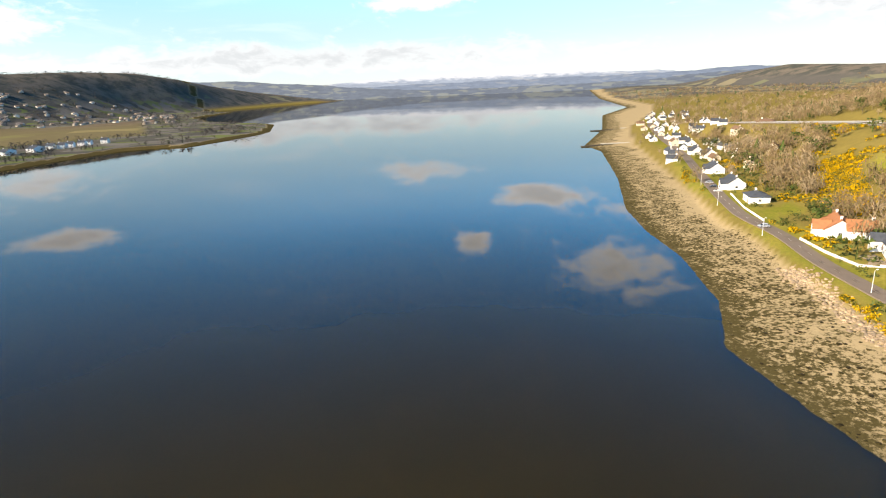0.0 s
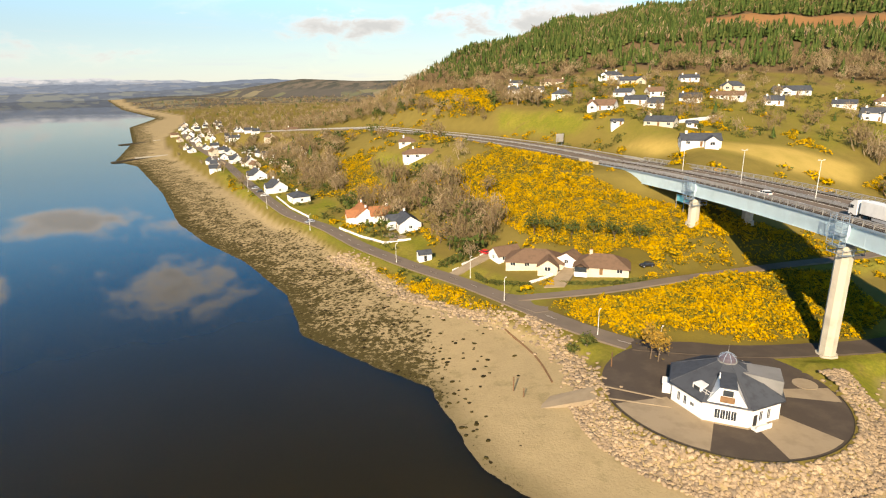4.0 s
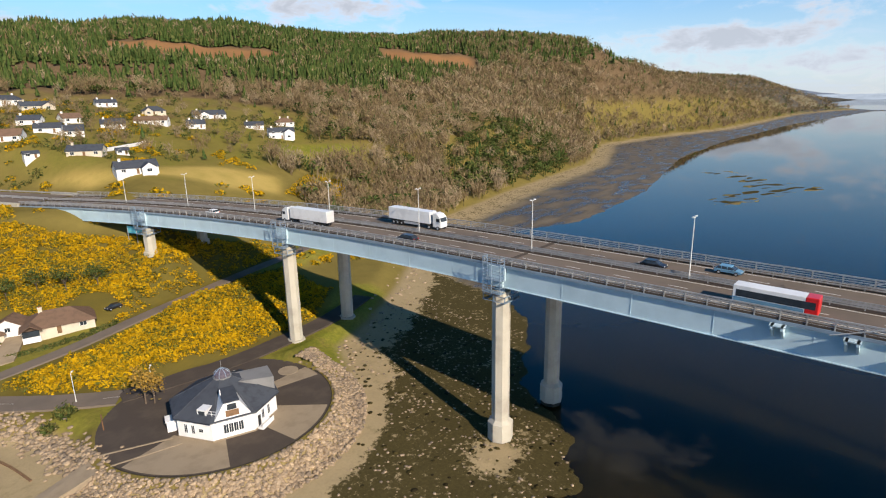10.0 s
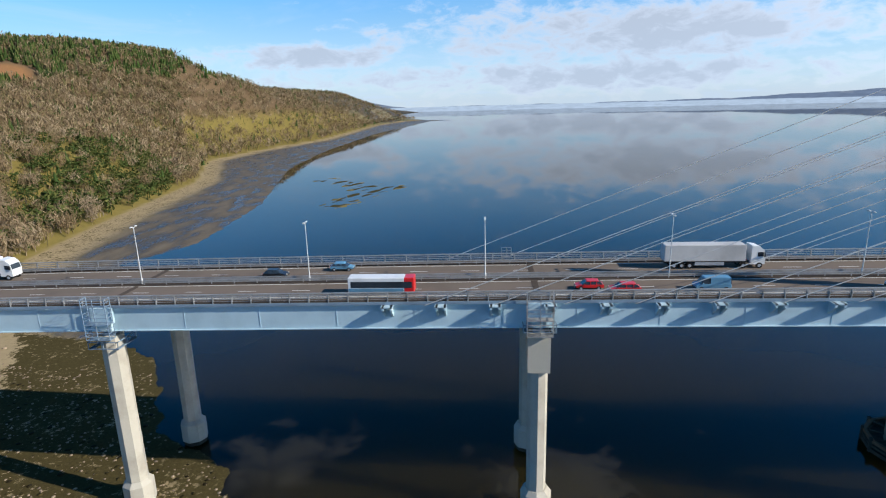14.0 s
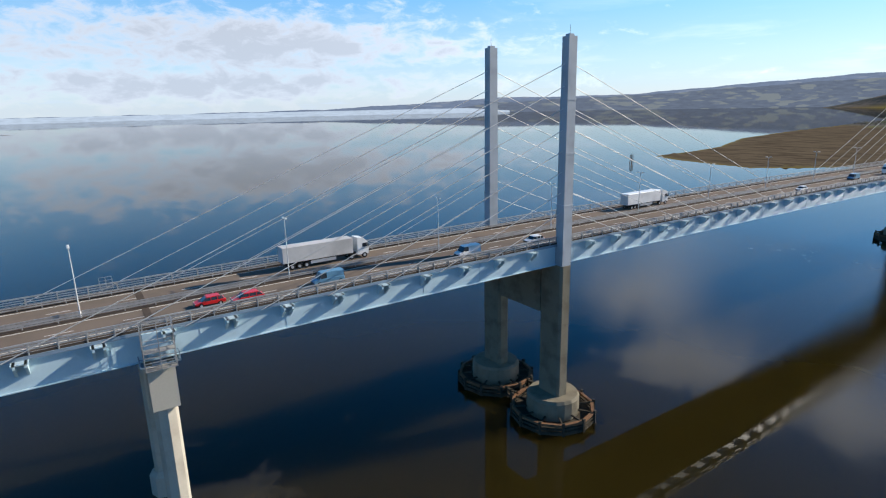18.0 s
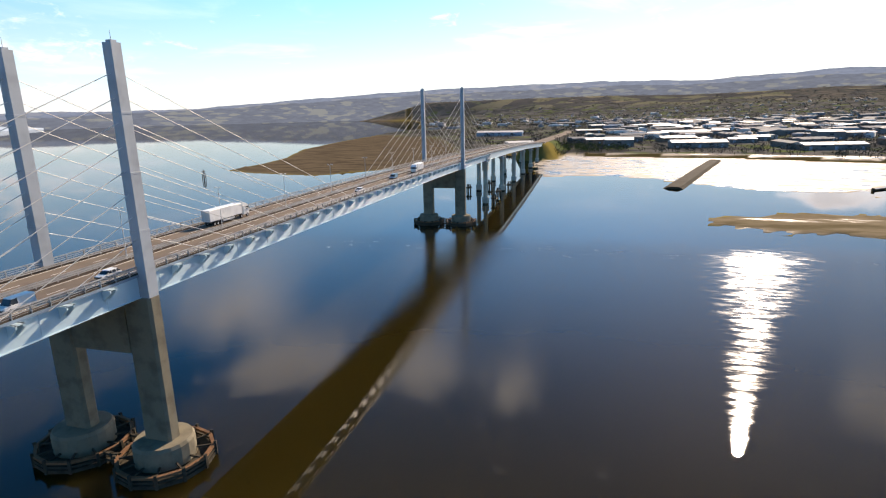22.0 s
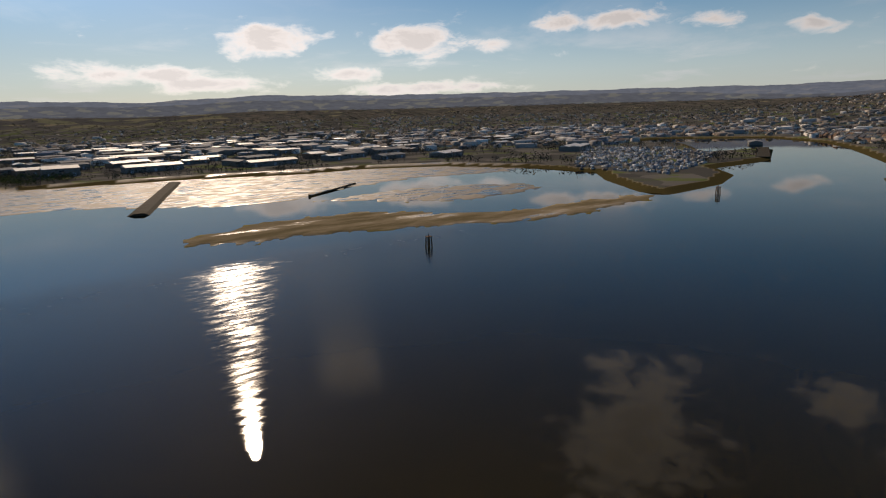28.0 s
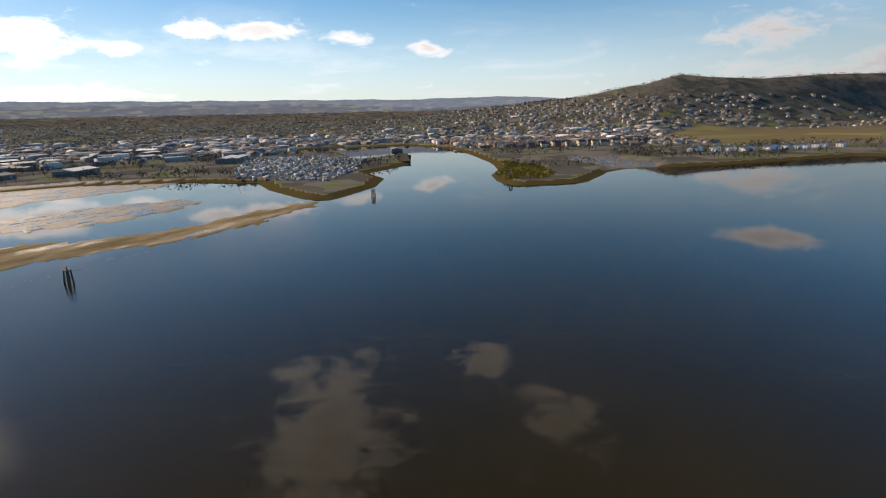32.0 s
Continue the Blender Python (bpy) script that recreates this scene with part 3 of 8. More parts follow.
def axis(s):
    """The road's centre line, by its distance north of the north tower: place and heading to the west of north."""
    if s <= BEND_Y:
        return 0.0, s, 0.0
    a = min((s - BEND_Y) / BEND_R, BEND_END)
    left = max(0.0, s - BEND_Y - BEND_R * BEND_END)
    return (-BEND_R * (1 - math.cos(a)) - left * math.sin(a), BEND_Y + BEND_R * math.sin(a) + left * math.cos(a), a)


def road_z(s):
    """The level of the carriageway: a hump over the channel, then an even fall."""
    if s > 330:
        return road_z(330) + 0.004 * min(s - 330, 250) - 0.06 * max(s - 580, 0)
    if s < -720:
        return road_z(-720) - 0.02 * (-720 - s)
    return 38.2 - 4.1e-5 * (s + 35) ** 2


ROAD = [(axis(s)[0], axis(s)[1], road_z(s)) for s in range(330, 860, 20)]
ROAD_S = [(0.0, -float(s), max(road_z(-s), 6.5)) for s in range(690, 1500, 30)]
LANE = [(-55, 208.5, 5.2), (-66, 216, 5.5), (-76, 227, 6), (-87, 240, 6), (-98, 252, 6), (-112, 264, 6), (-137, 291, 6), (-159, 322, 6),
        (-183, 346, 6), (-205, 379, 6.5), (-245, 444, 7), (-295, 529, 7), (-370, 640, 7), (-470, 800, 7), (-600, 1060, 7)]
LANE_PIER = [(-55, 208.5, 5.2), (-43, 206.5, 5.1), (-28, 205, 5.1), (-18, 206.5, 5.2), (2, 209, 5.2), (20, 216, 5.5)]
LANE_UP = [(-80, 236, 6.1), (-71, 236, 7), (-54, 238, 8), (-38, 243, 9), (-16, 249, 10), (4, 254, 11), (30, 262, 11), (60, 280, 10)]


def smooth(t):
    t = np.clip(t, 0, 1)
    return t * t * (3 - 2 * t)


def to_line(x, y, line, closed=False):
    """Distance to a polyline, and the third value of its nearest point."""
    best, value = np.full(x.shape, 1e9), np.zeros(x.shape)
    ring = list(line) + ([line[0]] if closed else [])
    for p, q in zip(ring, ring[1:]):
        dx, dy = q[0] - p[0], q[1] - p[1]
        t = np.clip(((x - p[0]) * dx + (y - p[1]) * dy) / max(dx * dx + dy * dy, 1e-9), 0, 1)
        d = np.hypot(x - p[0] - t * dx, y - p[1] - t * dy)
        near = d < best
        best = np.where(near, d, best)
        if len(p) > 2:
            value = np.where(near, p[2] + t * (q[2] - p[2]), value)
    return best, value


def within(x, y, ring):
    """How far inside a polygon a place lies (negative: outside)."""
    odd = np.zeros(x.shape, bool)
    for (x0, y0), (x1, y1) in zip(ring, ring[1:] + ring[:1]):
        if y0 != y1:
            odd ^= ((y0 > y) != (y1 > y)) & (x < (x1 - x0) * (y - y0) / (y1 - y0) + x0)
    d = to_line(x, y, ring, True)[0]
    return np.where(odd, d, -d)


def waves(x, y, size, seed=0):
    """Cheap rolling unevenness between -1 and 1."""
    k, s = 2 * np.pi / size, seed * 1.7
    return (np.sin(k * (x + 0.35 * y) + s) * np.cos(k * (0.8 * y - 0.3 * x) + 2 * s) + 0.6 * np.sin(k * 2.3 * (0.6 * x - y) + 3 * s)
            * np.cos(k * 1.9 * (x + 0.2 * y) - s) + 0.35 * np.sin(k * 4.7 * (x + y) + s) * np.sin(k * 4.1 * (x - 0.7 * y))) / 1.6


FAR_RING = [(-90 + r * math.sin(radians(b)), 80 + r * math.cos(radians(b)), (h if r < 3900 or -70 < b < -59.8 else 0.62 * h - 8) if not (80 < b < 158 or -59.9 < b < -24) else -2) for b, r, h in FAR]


def relief(x, y):
    """The height of the ground at places (arrays)."""
    x, y = np.asarray(x, float), np.asarray(y, float)
    low, high = within(x, y, N_LOW), within(x, y, N_HIGH)
    beach = np.where(low > 0, 3 * low / np.maximum(low - np.minimum(high, 0), 1e-6), np.maximum(low * 0.06, -2.5))
    d = np.maximum(high, 0)
    crest = to_line(x, y, CREST)[0]
    weight = [((x - a) ** 2 + (y - b) ** 2 + 900.0) ** -2 for a, b, _ in CREST]
    top = sum(w * c[2] for w, c in zip(weight, CREST)) / sum(weight)
    w = d / (d + crest + 1e-6)
    hill = np.maximum(top - 30, 20) * smooth(w) ** 0.9 * smooth((x + 340) / 230)
    inland = 3 + 3.2 * smooth(d / 9) + 21 * smooth((d - 24) / 80) * smooth((x + 420) / 320) + 9 * smooth((d - 40) / 200) + hill
    inland += waves(x, y, 160, 1) * 5 * smooth((d - 60) / 300)
    north = np.where(high > 0, inland, beach)
    south_in = within(x, y, S_HIGH)
    ds = np.maximum(south_in, 0)
    far, peak = to_line(x, y, FAR_RING)
    reach = np.hypot(x + 90, y - 80)
    ws = ds / (ds + far + 1e-6)
    south = np.where(south_in > 0, 0.6 + 2.6 * smooth(ds / 10) + (peak - 4) * smooth((ws - 0.30) / 0.70) ** 1.2, np.maximum(0.6 + south_in * 0.16, -2.5))
    marsh = within(x, y, MARSH) + 12 * waves(x, y, 70, 4) + 6 * waves(x, y, 23, 8)
    south = np.where(marsh > 0, np.minimum(south, 0.25 + 0.004 * marsh + 0.25 * waves(x, y, 60, 3)), south)
    carse = within(x, y, CARSE)
    south = np.where(carse > 0, np.minimum(south, 0.1), south)
    z = np.maximum(north, south)
    for ring, top, slope in ((SPIT, 0.5, 0.04), (BANK, 0.45, 0.02), (FLATS, 0.16, 0.01)):
        into = within(x, y, ring) + 7 * waves(x, y, 48, 4) + 4 * waves(x, y, 17, 8)
        z = np.maximum(z, np.where(into > 0, 0.02 + np.minimum(into * slope, top) * (0.75 + 0.5 * waves(x, y, 26, 5)), -9))
    z = np.maximum(z, -3 + (peak + 3) * (1 - smooth(far / (420 - 60 * smooth((reach - 4300) / 450)))))
    z = np.where(within(x, y, REEF) > -6, np.maximum(z, -0.05 + 0.22 * waves(x, y, 30, 2) + 0.12 * waves(x, y, 9, 7)), z)
    # tidal flats by the north shore are uneven
    z = z + np.where((z > -0.5) & (z < 2.0), np.where((x < -60) & (high < 0) & (low > -20), 0.03, 0.12) * waves(x, y, 14, 2), 0)
    # round platform by the shore
    r = np.hypot(x - PAD[0], y - PAD[1])
    z = np.where(r < PAD[2] + 1, 5.0, np.where(r < 32, np.maximum(z, 5.0 - 4.4 * np.clip((r - PAD[2] - 1) / 5.5, 0, 1)), z))
    # roads are benched into the slopes
    for line, half, soft in ((ROAD, 15, 22), (ROAD_S, 13, 16), (LANE, 4, 7), (LANE_UP, 3.5, 6), (LANE_PIER, 4, 5)):
        dist, level = to_line(x, y, line)
        z = z + (level - 0.35 - z) * (1 - smooth((dist - half) / soft))
    return z
GRASS_FIELDS = [
    [(-79, 471), (-39, 418), (-32, 394), (-41, 398), (-80, 454)],
    [(104, 390), (162, 389), (167, 380), (89, 357)],
    [(-125, 292), (-113, 303), (-108, 293), (-114, 276)],
    [(-181, 356), (-174, 379), (-162, 362), (-172, 341)],
    [(-152, 424), (-117, 378), (-113, 368), (-153, 408)],
    [(-34, 251), (-24, 252), (-18, 252), (-31, 248)],
]
STRAW_FIELDS = [
    [(-25, 362), (-3, 338), (40, 339), (68, 334), (59, 317), (31, 314), (-16, 336)],
]
GORSE_BANKS = [
    [(-102, 348), (-64, 317), (-26, 275), (4, 268), (22, 268), (24, 259), (2, 253), (0, 246), (-38, 241), (-58, 260), (-71, 274), (-96, 317)],
    [(-76, 228), (-68, 236), (-40, 240), (16, 250), (14, 226), (-10, 206), (-48, 209), (-66, 212)],
    [(-216, 723), (-147, 728), (-86, 592), (-83, 474), (-111, 498)],
    [(-183, 335), (-144, 287), (-112, 253), (-90, 240), (-76, 218), (-83, 219), (-106, 242), (-137, 276)],
    [(-184, 441), (-165, 438), (-135, 353), (-156, 361)],
    [(59, 317), (90, 342), (114, 343), (98, 313), (71, 316)],
    [(-104, 356), (-48, 375), (-47, 307), (-91, 328)],
]
MOORS = [
    [(-1618, 53), (-1963, 140), (-1949, 370), (-2079, 622), (-1243, 396), (-1265, 331), (-1216, 170)],
]
LAMPS = [22 + 29.7 * k for k in range(-9, 10)]
FELLED = [[(161, 800), (199, 817), (340, 741), (303, 698), (194, 727), (161, 773)], [(549, 772), (572, 746), (645, 672), (614, 641), (536, 687), (505, 713)]]
VILLAGE = [(-71, 518), (-61, 655), (39, 571), (160, 521), (187, 462), (140, 400), (73, 350), (9, 319), (-9, 335), (-36, 398)]
PINES = [(183, 330), (256, 385), (405, 440), (533, 468), (451, 384), (328, 318), (231, 312), (171, 301)]
YARD = [(-605, -389), (-927, -666), (-977, -513), (-901, -384), (-734, -303), (-599, -261)]
HILL_HOUSES = [
    (-31, 580, 39.3, -6),
    (-53, 511, 16.5, -5),
    (-39, 464, 13.7, -7),
    (-61, 605, 13.7, -3),
    (-67, 528, 10.0, -3),
    (-24, 408, 16.5, -11),
    (-5, 442, 12.4, -13),
    (12, 494, 19.7, -14),
    (3, 519, 18.5, -12),
    (-5, 413, 13.0, -14),
    (14, 445, 11.4, -16),
    (5, 410, 9.4, -16),
    (57, 515, 14.4, -19),
    (31, 432, 13.7, -19),
    (70, 472, 15.9, -22),
    (55, 439, 20.8, -22),
    (77, 430, 11.3, -25),
    (102, 462, 23.5, -26),
    (117, 431, 13.6, -30),
    (120, 405, 18.1, -33),
    (147, 441, 14.5, -33),
    (-6, 361, 15.7, -16),
    (1, 329, 17.7, -20),
    (9, 366, 4.3, -19),
    (-23, 379, 5.6, -12),
]
LANE_HOUSES = [(-241, 456, 17, 9, 0, 0), (-211, 408, 15, 9, 0, 0), (-188, 377, 12, 9, 0, 1), (-143.5, 331, 17, 10, 2, 2), (-121.5, 312, 13, 9, 0, 3),
               (-123, 391, 20, 9, 1, 4), (-134, 419, 10, 8, 0, 4), (-272, 629, 15, 9, 0, 4), (-291, 540, 15, 8, 0, 0), (-272, 520, 12, 8, 1, 0)]
FAR_VILLAGE = [(-339, 585), (-352, 612), (-372, 640), (-346, 622), (-395, 672), (-410, 700), (-388, 690), (-428, 726), (-452, 762), (-436, 752), (-468, 800),
               (-500, 842), (-484, 834), (-520, 890), (-545, 920), (-530, 930), (-575, 985), (-590, 1020), (-318, 560), (-306, 556), (-420, 745), (-455, 800)]
ROW_HOUSES = [(-1032, 103, 24), (-1030, 130, 13), (-1026, 150, 13), (-1024, 171, 22), (-1044, 205, 26), (-1067, 226, 9), (-1066, 240, 12), (-1076, 252, 9),
              (-1087, 269, 11), (-1099, 279, 9), (-1108, 304, 11)]
HOUSE_PLACES = [h[:2] for h in HILL_HOUSES + LANE_HOUSES + ROW_HOUSES] + FAR_VILLAGE + [(-74.6, 262), (-66, 262), (-82, 262), (-54, 253), (-46, 254), (-62, 253), (-110, 273)]
ALL_GREEN = GRASS_FIELDS
BRIDGE_END = [(-112, 246), (-70, 205), (-10, 190), (70, 238), (60, 290), (70, 330), (60, 350), (-20, 345), (-60, 330), (-80, 305), (-88, 270)]
GRASS_FIELDS.append([(-21, 203), (-8, 211), (10, 210), (0, 198), (-8, 190), (-15, 184), (-19, 190)])

# ---- mesh helpers ----
def mesh_of(bm, name, material, smooth_shade=False):
    me = bpy.data.meshes.new(name)
    bm.to_mesh(me)
    bm.free()
    for m in (material if isinstance(material, (list, tuple)) else (material,)):
        me.materials.append(m)
    if smooth_shade:
        me.polygons.foreach_set("use_smooth", [True] * len(me.polygons))
    return me


def part(name, bm, material, parent=None, label="", smooth_shade=False, at=None):
    """Links a bmesh as one mesh object, under a thing or a part."""
    ob = new(name, mesh_of(bm, name, material, smooth_shade))
    ob.parent = parent
    if at is not None:
        ob.matrix_basis = at
    if label:
        ob["label"] = label
    return ob


def piece(name, me, parent, m):
    """One more object on a shared mesh."""
    ob = new(name, me)
    ob.parent = parent
    ob.matrix_basis = m
    return ob


def thing(name, label, category, m=None, group="", kind=""):
    ob = new(name)
    if m is not None:
        ob.matrix_basis = m
    return tagged(ob, label, category, group, kind)


def box(bm, x0, x1, y0, y1, z0, z1, m=None, mat=0):
    v = [bm.verts.new(Vector(p) if m is None else m @ Vector(p)) for p in
         ((x0, y0, z0), (x1, y0, z0), (x1, y1, z0), (x0, y1, z0), (x0, y0, z1), (x1, y0, z1), (x1, y1, z1), (x0, y1, z1))]
    for f in ((3, 2, 1, 0), (4, 5, 6, 7), (0, 1, 5, 4), (1, 2, 6, 5), (2, 3, 7, 6), (3, 0, 4, 7)):
        bm.faces.new([v[i] for i in f]).material_index = mat
    return bm


def boxes(*sizes, bevel=0.0):
    bm = bmesh.new()
    for s in sizes:
        box(bm, *s)
    if bevel:
        bmesh.ops.bevel(bm, geom=list(bm.edges), offset=bevel, segments=1, affect="EDGES")
    return bm


def tube(bm, p, q, r0, r1=None, sides=8, caps=True):
    """A tapered round bar from p to q."""
    p, q = Vector(p), Vector(q)
    r1 = r0 if r1 is None else r1
    turn = (q - p).to_track_quat("Z", "Y").to_matrix()
    rings = []
    for c, r in ((p, r0), (q, r1)):
        rings.append([bm.verts.new(c + turn @ Vector((r * math.cos(2 * math.pi * i / sides), r * math.sin(2 * math.pi * i / sides), 0))) for i in range(sides)])
    for i in range(sides):
        j = (i + 1) % sides
        bm.faces.new((rings[0][i], rings[0][j], rings[1][j], rings[1][i]))
    if caps:
        bm.faces.new(rings[0][::-1]), bm.faces.new(rings[1])
    return bm


def prism(bm, ring, z0, z1, mat=0):
    """An upright block over a plan outline (counter-clockwise)."""
    a, b = [bm.verts.new((x, y, z0)) for x, y in ring], [bm.verts.new((x, y, z1)) for x, y in ring]
    n = len(ring)
    for i in range(n):
        bm.faces.new((a[i], a[(i + 1) % n], b[(i + 1) % n], b[i])).material_index = mat
    bm.faces.new(a[::-1]).material_index = mat
    bm.faces.new(b).material_index = mat
    return bm


def circle(x, y, r, n=24, start=0.0, turn=1.0):
    return [(x + r * math.cos(start + turn * 2 * math.pi * i / n), y + r * math.sin(start + turn * 2 * math.pi * i / n)) for i in range(n)]


def loft(bm, sections, closed_ends=True, mat=0, wrap=True):
    """Skin over a row of equal cross sections."""
    rows = [[bm.verts.new(p) for p in s] for s in sections]
    n = len(rows[0])
    for a, b in zip(rows, rows[1:]):
        for i in range(n if wrap else n - 1):
            bm.faces.new((a[i], a[(i + 1) % n], b[(i + 1) % n], b[i])).material_index = mat
    if closed_ends and wrap:
        bm.faces.new(rows[0][::-1]), bm.faces.new(rows[-1])
    return bm


def ribbon(line, half, step=6.0, lift=0.0):
    """A band over a plan line with levels: rows of left and right edge."""
    pts = []
    for p, q in zip(line, line[1:]):
        n = max(1, int(math.hypot(q[0] - p[0], q[1] - p[1]) / step))
        pts += [Vector(p).lerp(Vector(q), i / n) for i in range(n)]
    pts.append(Vector(line[-1]))
    for _ in range(3):
        pts = [pts[0]] + [(a + 2 * b + c) / 4 for a, b, c in zip(pts, pts[1:], pts[2:])] + [pts[-1]]
    rows = []
    for i, p in enumerate(pts):
        d = (pts[min(i + 1, len(pts) - 1)] - pts[max(i - 1, 0)])
        side = Vector((-d.y, d.x, 0)).normalized() * half
        rows.append((p + side + Vector((0, 0, lift)), p - side + Vector((0, 0, lift))))
    return rows


def height(x, y):
    return float(relief(np.array([x]), np.array([y]))[0])

# ---- the ground and the sea ----
def soft_mask(x, y, ring, edge=6.0):
    return smooth((within(x, y, ring) + edge) / (2 * edge))


def build_ground():
    bearings = np.radians(np.arange(0, 360, 0.45))
    radii = np.concatenate([np.arange(10, 50, 8), 50 * 1.0138 ** np.arange(0, 335)])
    radii = radii[radii < 4900]
    a, r = np.meshgrid(bearings, radii, indexing="ij")
    x, y = -90 + r * np.sin(a), 80 + r * np.cos(a)
    z = relief(x, y)
    # shore
    low, high = within(x, y, N_LOW), within(x, y, N_HIGH)
    sand = smooth((2.2 - high) / 4) * (low > -25) * smooth((4.2 - z) / 1.0)
    weed = (low > -30) * (0.42 * smooth((38 - low + 9 * waves(x, y, 40, 5)) / 16) * smooth((-92 - x) / 16) + 0.16 * smooth((14 - low) / 14) + 0.16)
    weed = np.maximum(weed, (low > -30) * 0.82 * smooth((x + 50) / 10) * smooth((np.hypot(x - PAD[0], y - PAD[1]) - 31) / 5) * (y < 262))
    weed = np.where(x > -30, weed * smooth((-high - 7 + 3 * waves(x, y, 12, 3)) / 7), weed)
    weed = weed * (1 - 0.9 * np.exp(-(((x + 15) / 5.5) ** 2 + ((y - 138) / 4.0) ** 2)))
    mud = np.zeros_like(x)
    for ring, edge in ((FLATS, 6), (BANK, 8), (CARSE, 10)):
        mud = np.maximum(mud, soft_mask(x, y, ring, edge))
    east = (low > -20) & (high < 0) & (x > 60)
    mud = np.where(east, np.clip(smooth((-high - 12) / 14), 0, 1) * 0.9, mud)
    spit = soft_mask(x, y, SPIT, 2)
    sand = sand * (1 - spit)
    reef = soft_mask(x, y, REEF, 2)
    weed = np.where(east & (y > 190), 0.45, weed) * (sand > 0)
    weed = np.maximum(weed, reef)
    sand = np.maximum(sand, reef)
    sand = np.where(mud > 0.5, sand * 0.3, sand)
    s_in = within(x, y, S_HIGH)
    rubble = ((s_in > -14) & (s_in < 9) & (within(x, y, MARSH) < -10) & (to_line(x, y, ROAD_S)[0] > 60)) * 1.0
    sand, weed, mud = np.maximum(sand, rubble), np.maximum(weed, rubble * 1.3), mud * (1 - rubble)
    mud = mud * smooth((to_line(x, y, ROAD_S)[0] - 30) / 10)
    sand = np.where(s_in > -60, sand * smooth((to_line(x, y, ROAD_S)[0] - 30) / 10), sand)
    # land
    grass, gorse, straw = np.zeros_like(x), np.zeros_like(x), np.zeros_like(x)
    for ring in GRASS_FIELDS:
        grass = np.maximum(grass, soft_mask(x, y, ring, 4))
    for ring in STRAW_FIELDS:
        straw = np.maximum(straw, soft_mask(x, y, ring, 4))
    for ring in GORSE_BANKS:
        gorse = np.maximum(gorse, soft_mask(x, y, ring, 5))
    for line, w in ((LANE, 9), (LANE_PIER, 8), (LANE_UP, 6)):
        grass = np.maximum(grass, (high > 1) * (1 - smooth((to_line(x, y, line)[0] - w) / 5)) * 0.8)
    grass = np.maximum(grass, soft_mask(x, y, VILLAGE, 8) * (0.35 + 0.3 * waves(x, y, 60, 2)) * (1 - straw))
    grass *= 1 - gorse
    felled = np.zeros_like(x)
    for ring in FELLED:
        felled = np.maximum(felled, soft_mask(x, y, ring, 6))
    wood = (high > 60) * smooth((z - 45) / 25) * (1 - grass) * (1 - straw)
    wood = np.maximum(wood, smooth((-1600 - x) / 400) * smooth((y - 150) / 300) * (high < 0) * (s_in > 60))
    wood = np.maximum(wood, (s_in < 300) * smooth((r - 4250) / 200))
    town = smooth((s_in + 2) / 8) * (1 - soft_mask(x, y, MARSH, 10)) * smooth((90 - z) / 40)
    for ring in MOORS:
        town *= 1 - soft_mask(x, y, ring, 15)
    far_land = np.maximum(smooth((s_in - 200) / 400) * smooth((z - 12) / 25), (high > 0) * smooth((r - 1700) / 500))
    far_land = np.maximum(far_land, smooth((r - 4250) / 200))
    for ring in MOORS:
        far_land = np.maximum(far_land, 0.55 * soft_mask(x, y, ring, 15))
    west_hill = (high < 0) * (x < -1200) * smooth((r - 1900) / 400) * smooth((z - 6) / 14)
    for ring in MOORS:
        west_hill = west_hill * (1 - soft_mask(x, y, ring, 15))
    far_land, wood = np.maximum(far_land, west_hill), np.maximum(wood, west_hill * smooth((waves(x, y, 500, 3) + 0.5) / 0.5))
    nb, nr = a.shape
    i, j = np.meshgrid(np.arange(nb), np.arange(nr - 1), indexing="ij")
    i2 = (i + 1) % nb
    faces = np.stack([i * nr + j, i * nr + j + 1, i2 * nr + j + 1, i2 * nr + j], -1).reshape(-1, 4)
    me = bpy.data.meshes.new("ground")
    me.vertices.add(nb * nr)
    me.vertices.foreach_set("co", np.stack([x, y, z], -1).ravel())
    me.loops.add(faces.size)
    me.loops.foreach_set("vertex_index", faces.ravel())
    me.polygons.add(len(faces))
    me.polygons.foreach_set("loop_start", np.arange(0, faces.size, 4))
    me.update(calc_edges=True)
    me.polygons.foreach_set("use_smooth", np.ones(len(faces), bool))
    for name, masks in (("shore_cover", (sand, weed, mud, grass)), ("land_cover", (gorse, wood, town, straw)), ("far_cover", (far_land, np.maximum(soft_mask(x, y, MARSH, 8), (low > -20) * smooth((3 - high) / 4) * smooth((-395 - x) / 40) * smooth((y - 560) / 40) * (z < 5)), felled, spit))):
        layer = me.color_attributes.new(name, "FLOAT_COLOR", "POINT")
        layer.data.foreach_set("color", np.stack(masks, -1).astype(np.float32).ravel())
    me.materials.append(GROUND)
    tagged(new("ground", me), "shores, beach, fields and wooded hills round the firth", "ground", kind="structure")


build_ground()
bm = bmesh.new()
bmesh.ops.create_circle(bm, cap_ends=True, segments=192, radius=4960)
sea = part("water", bm, WATER, at=Matrix.Translation((-90, 80, 0)))
tagged(sea, "calm dark brown tidal water with faint ripples", "water", kind="structure")

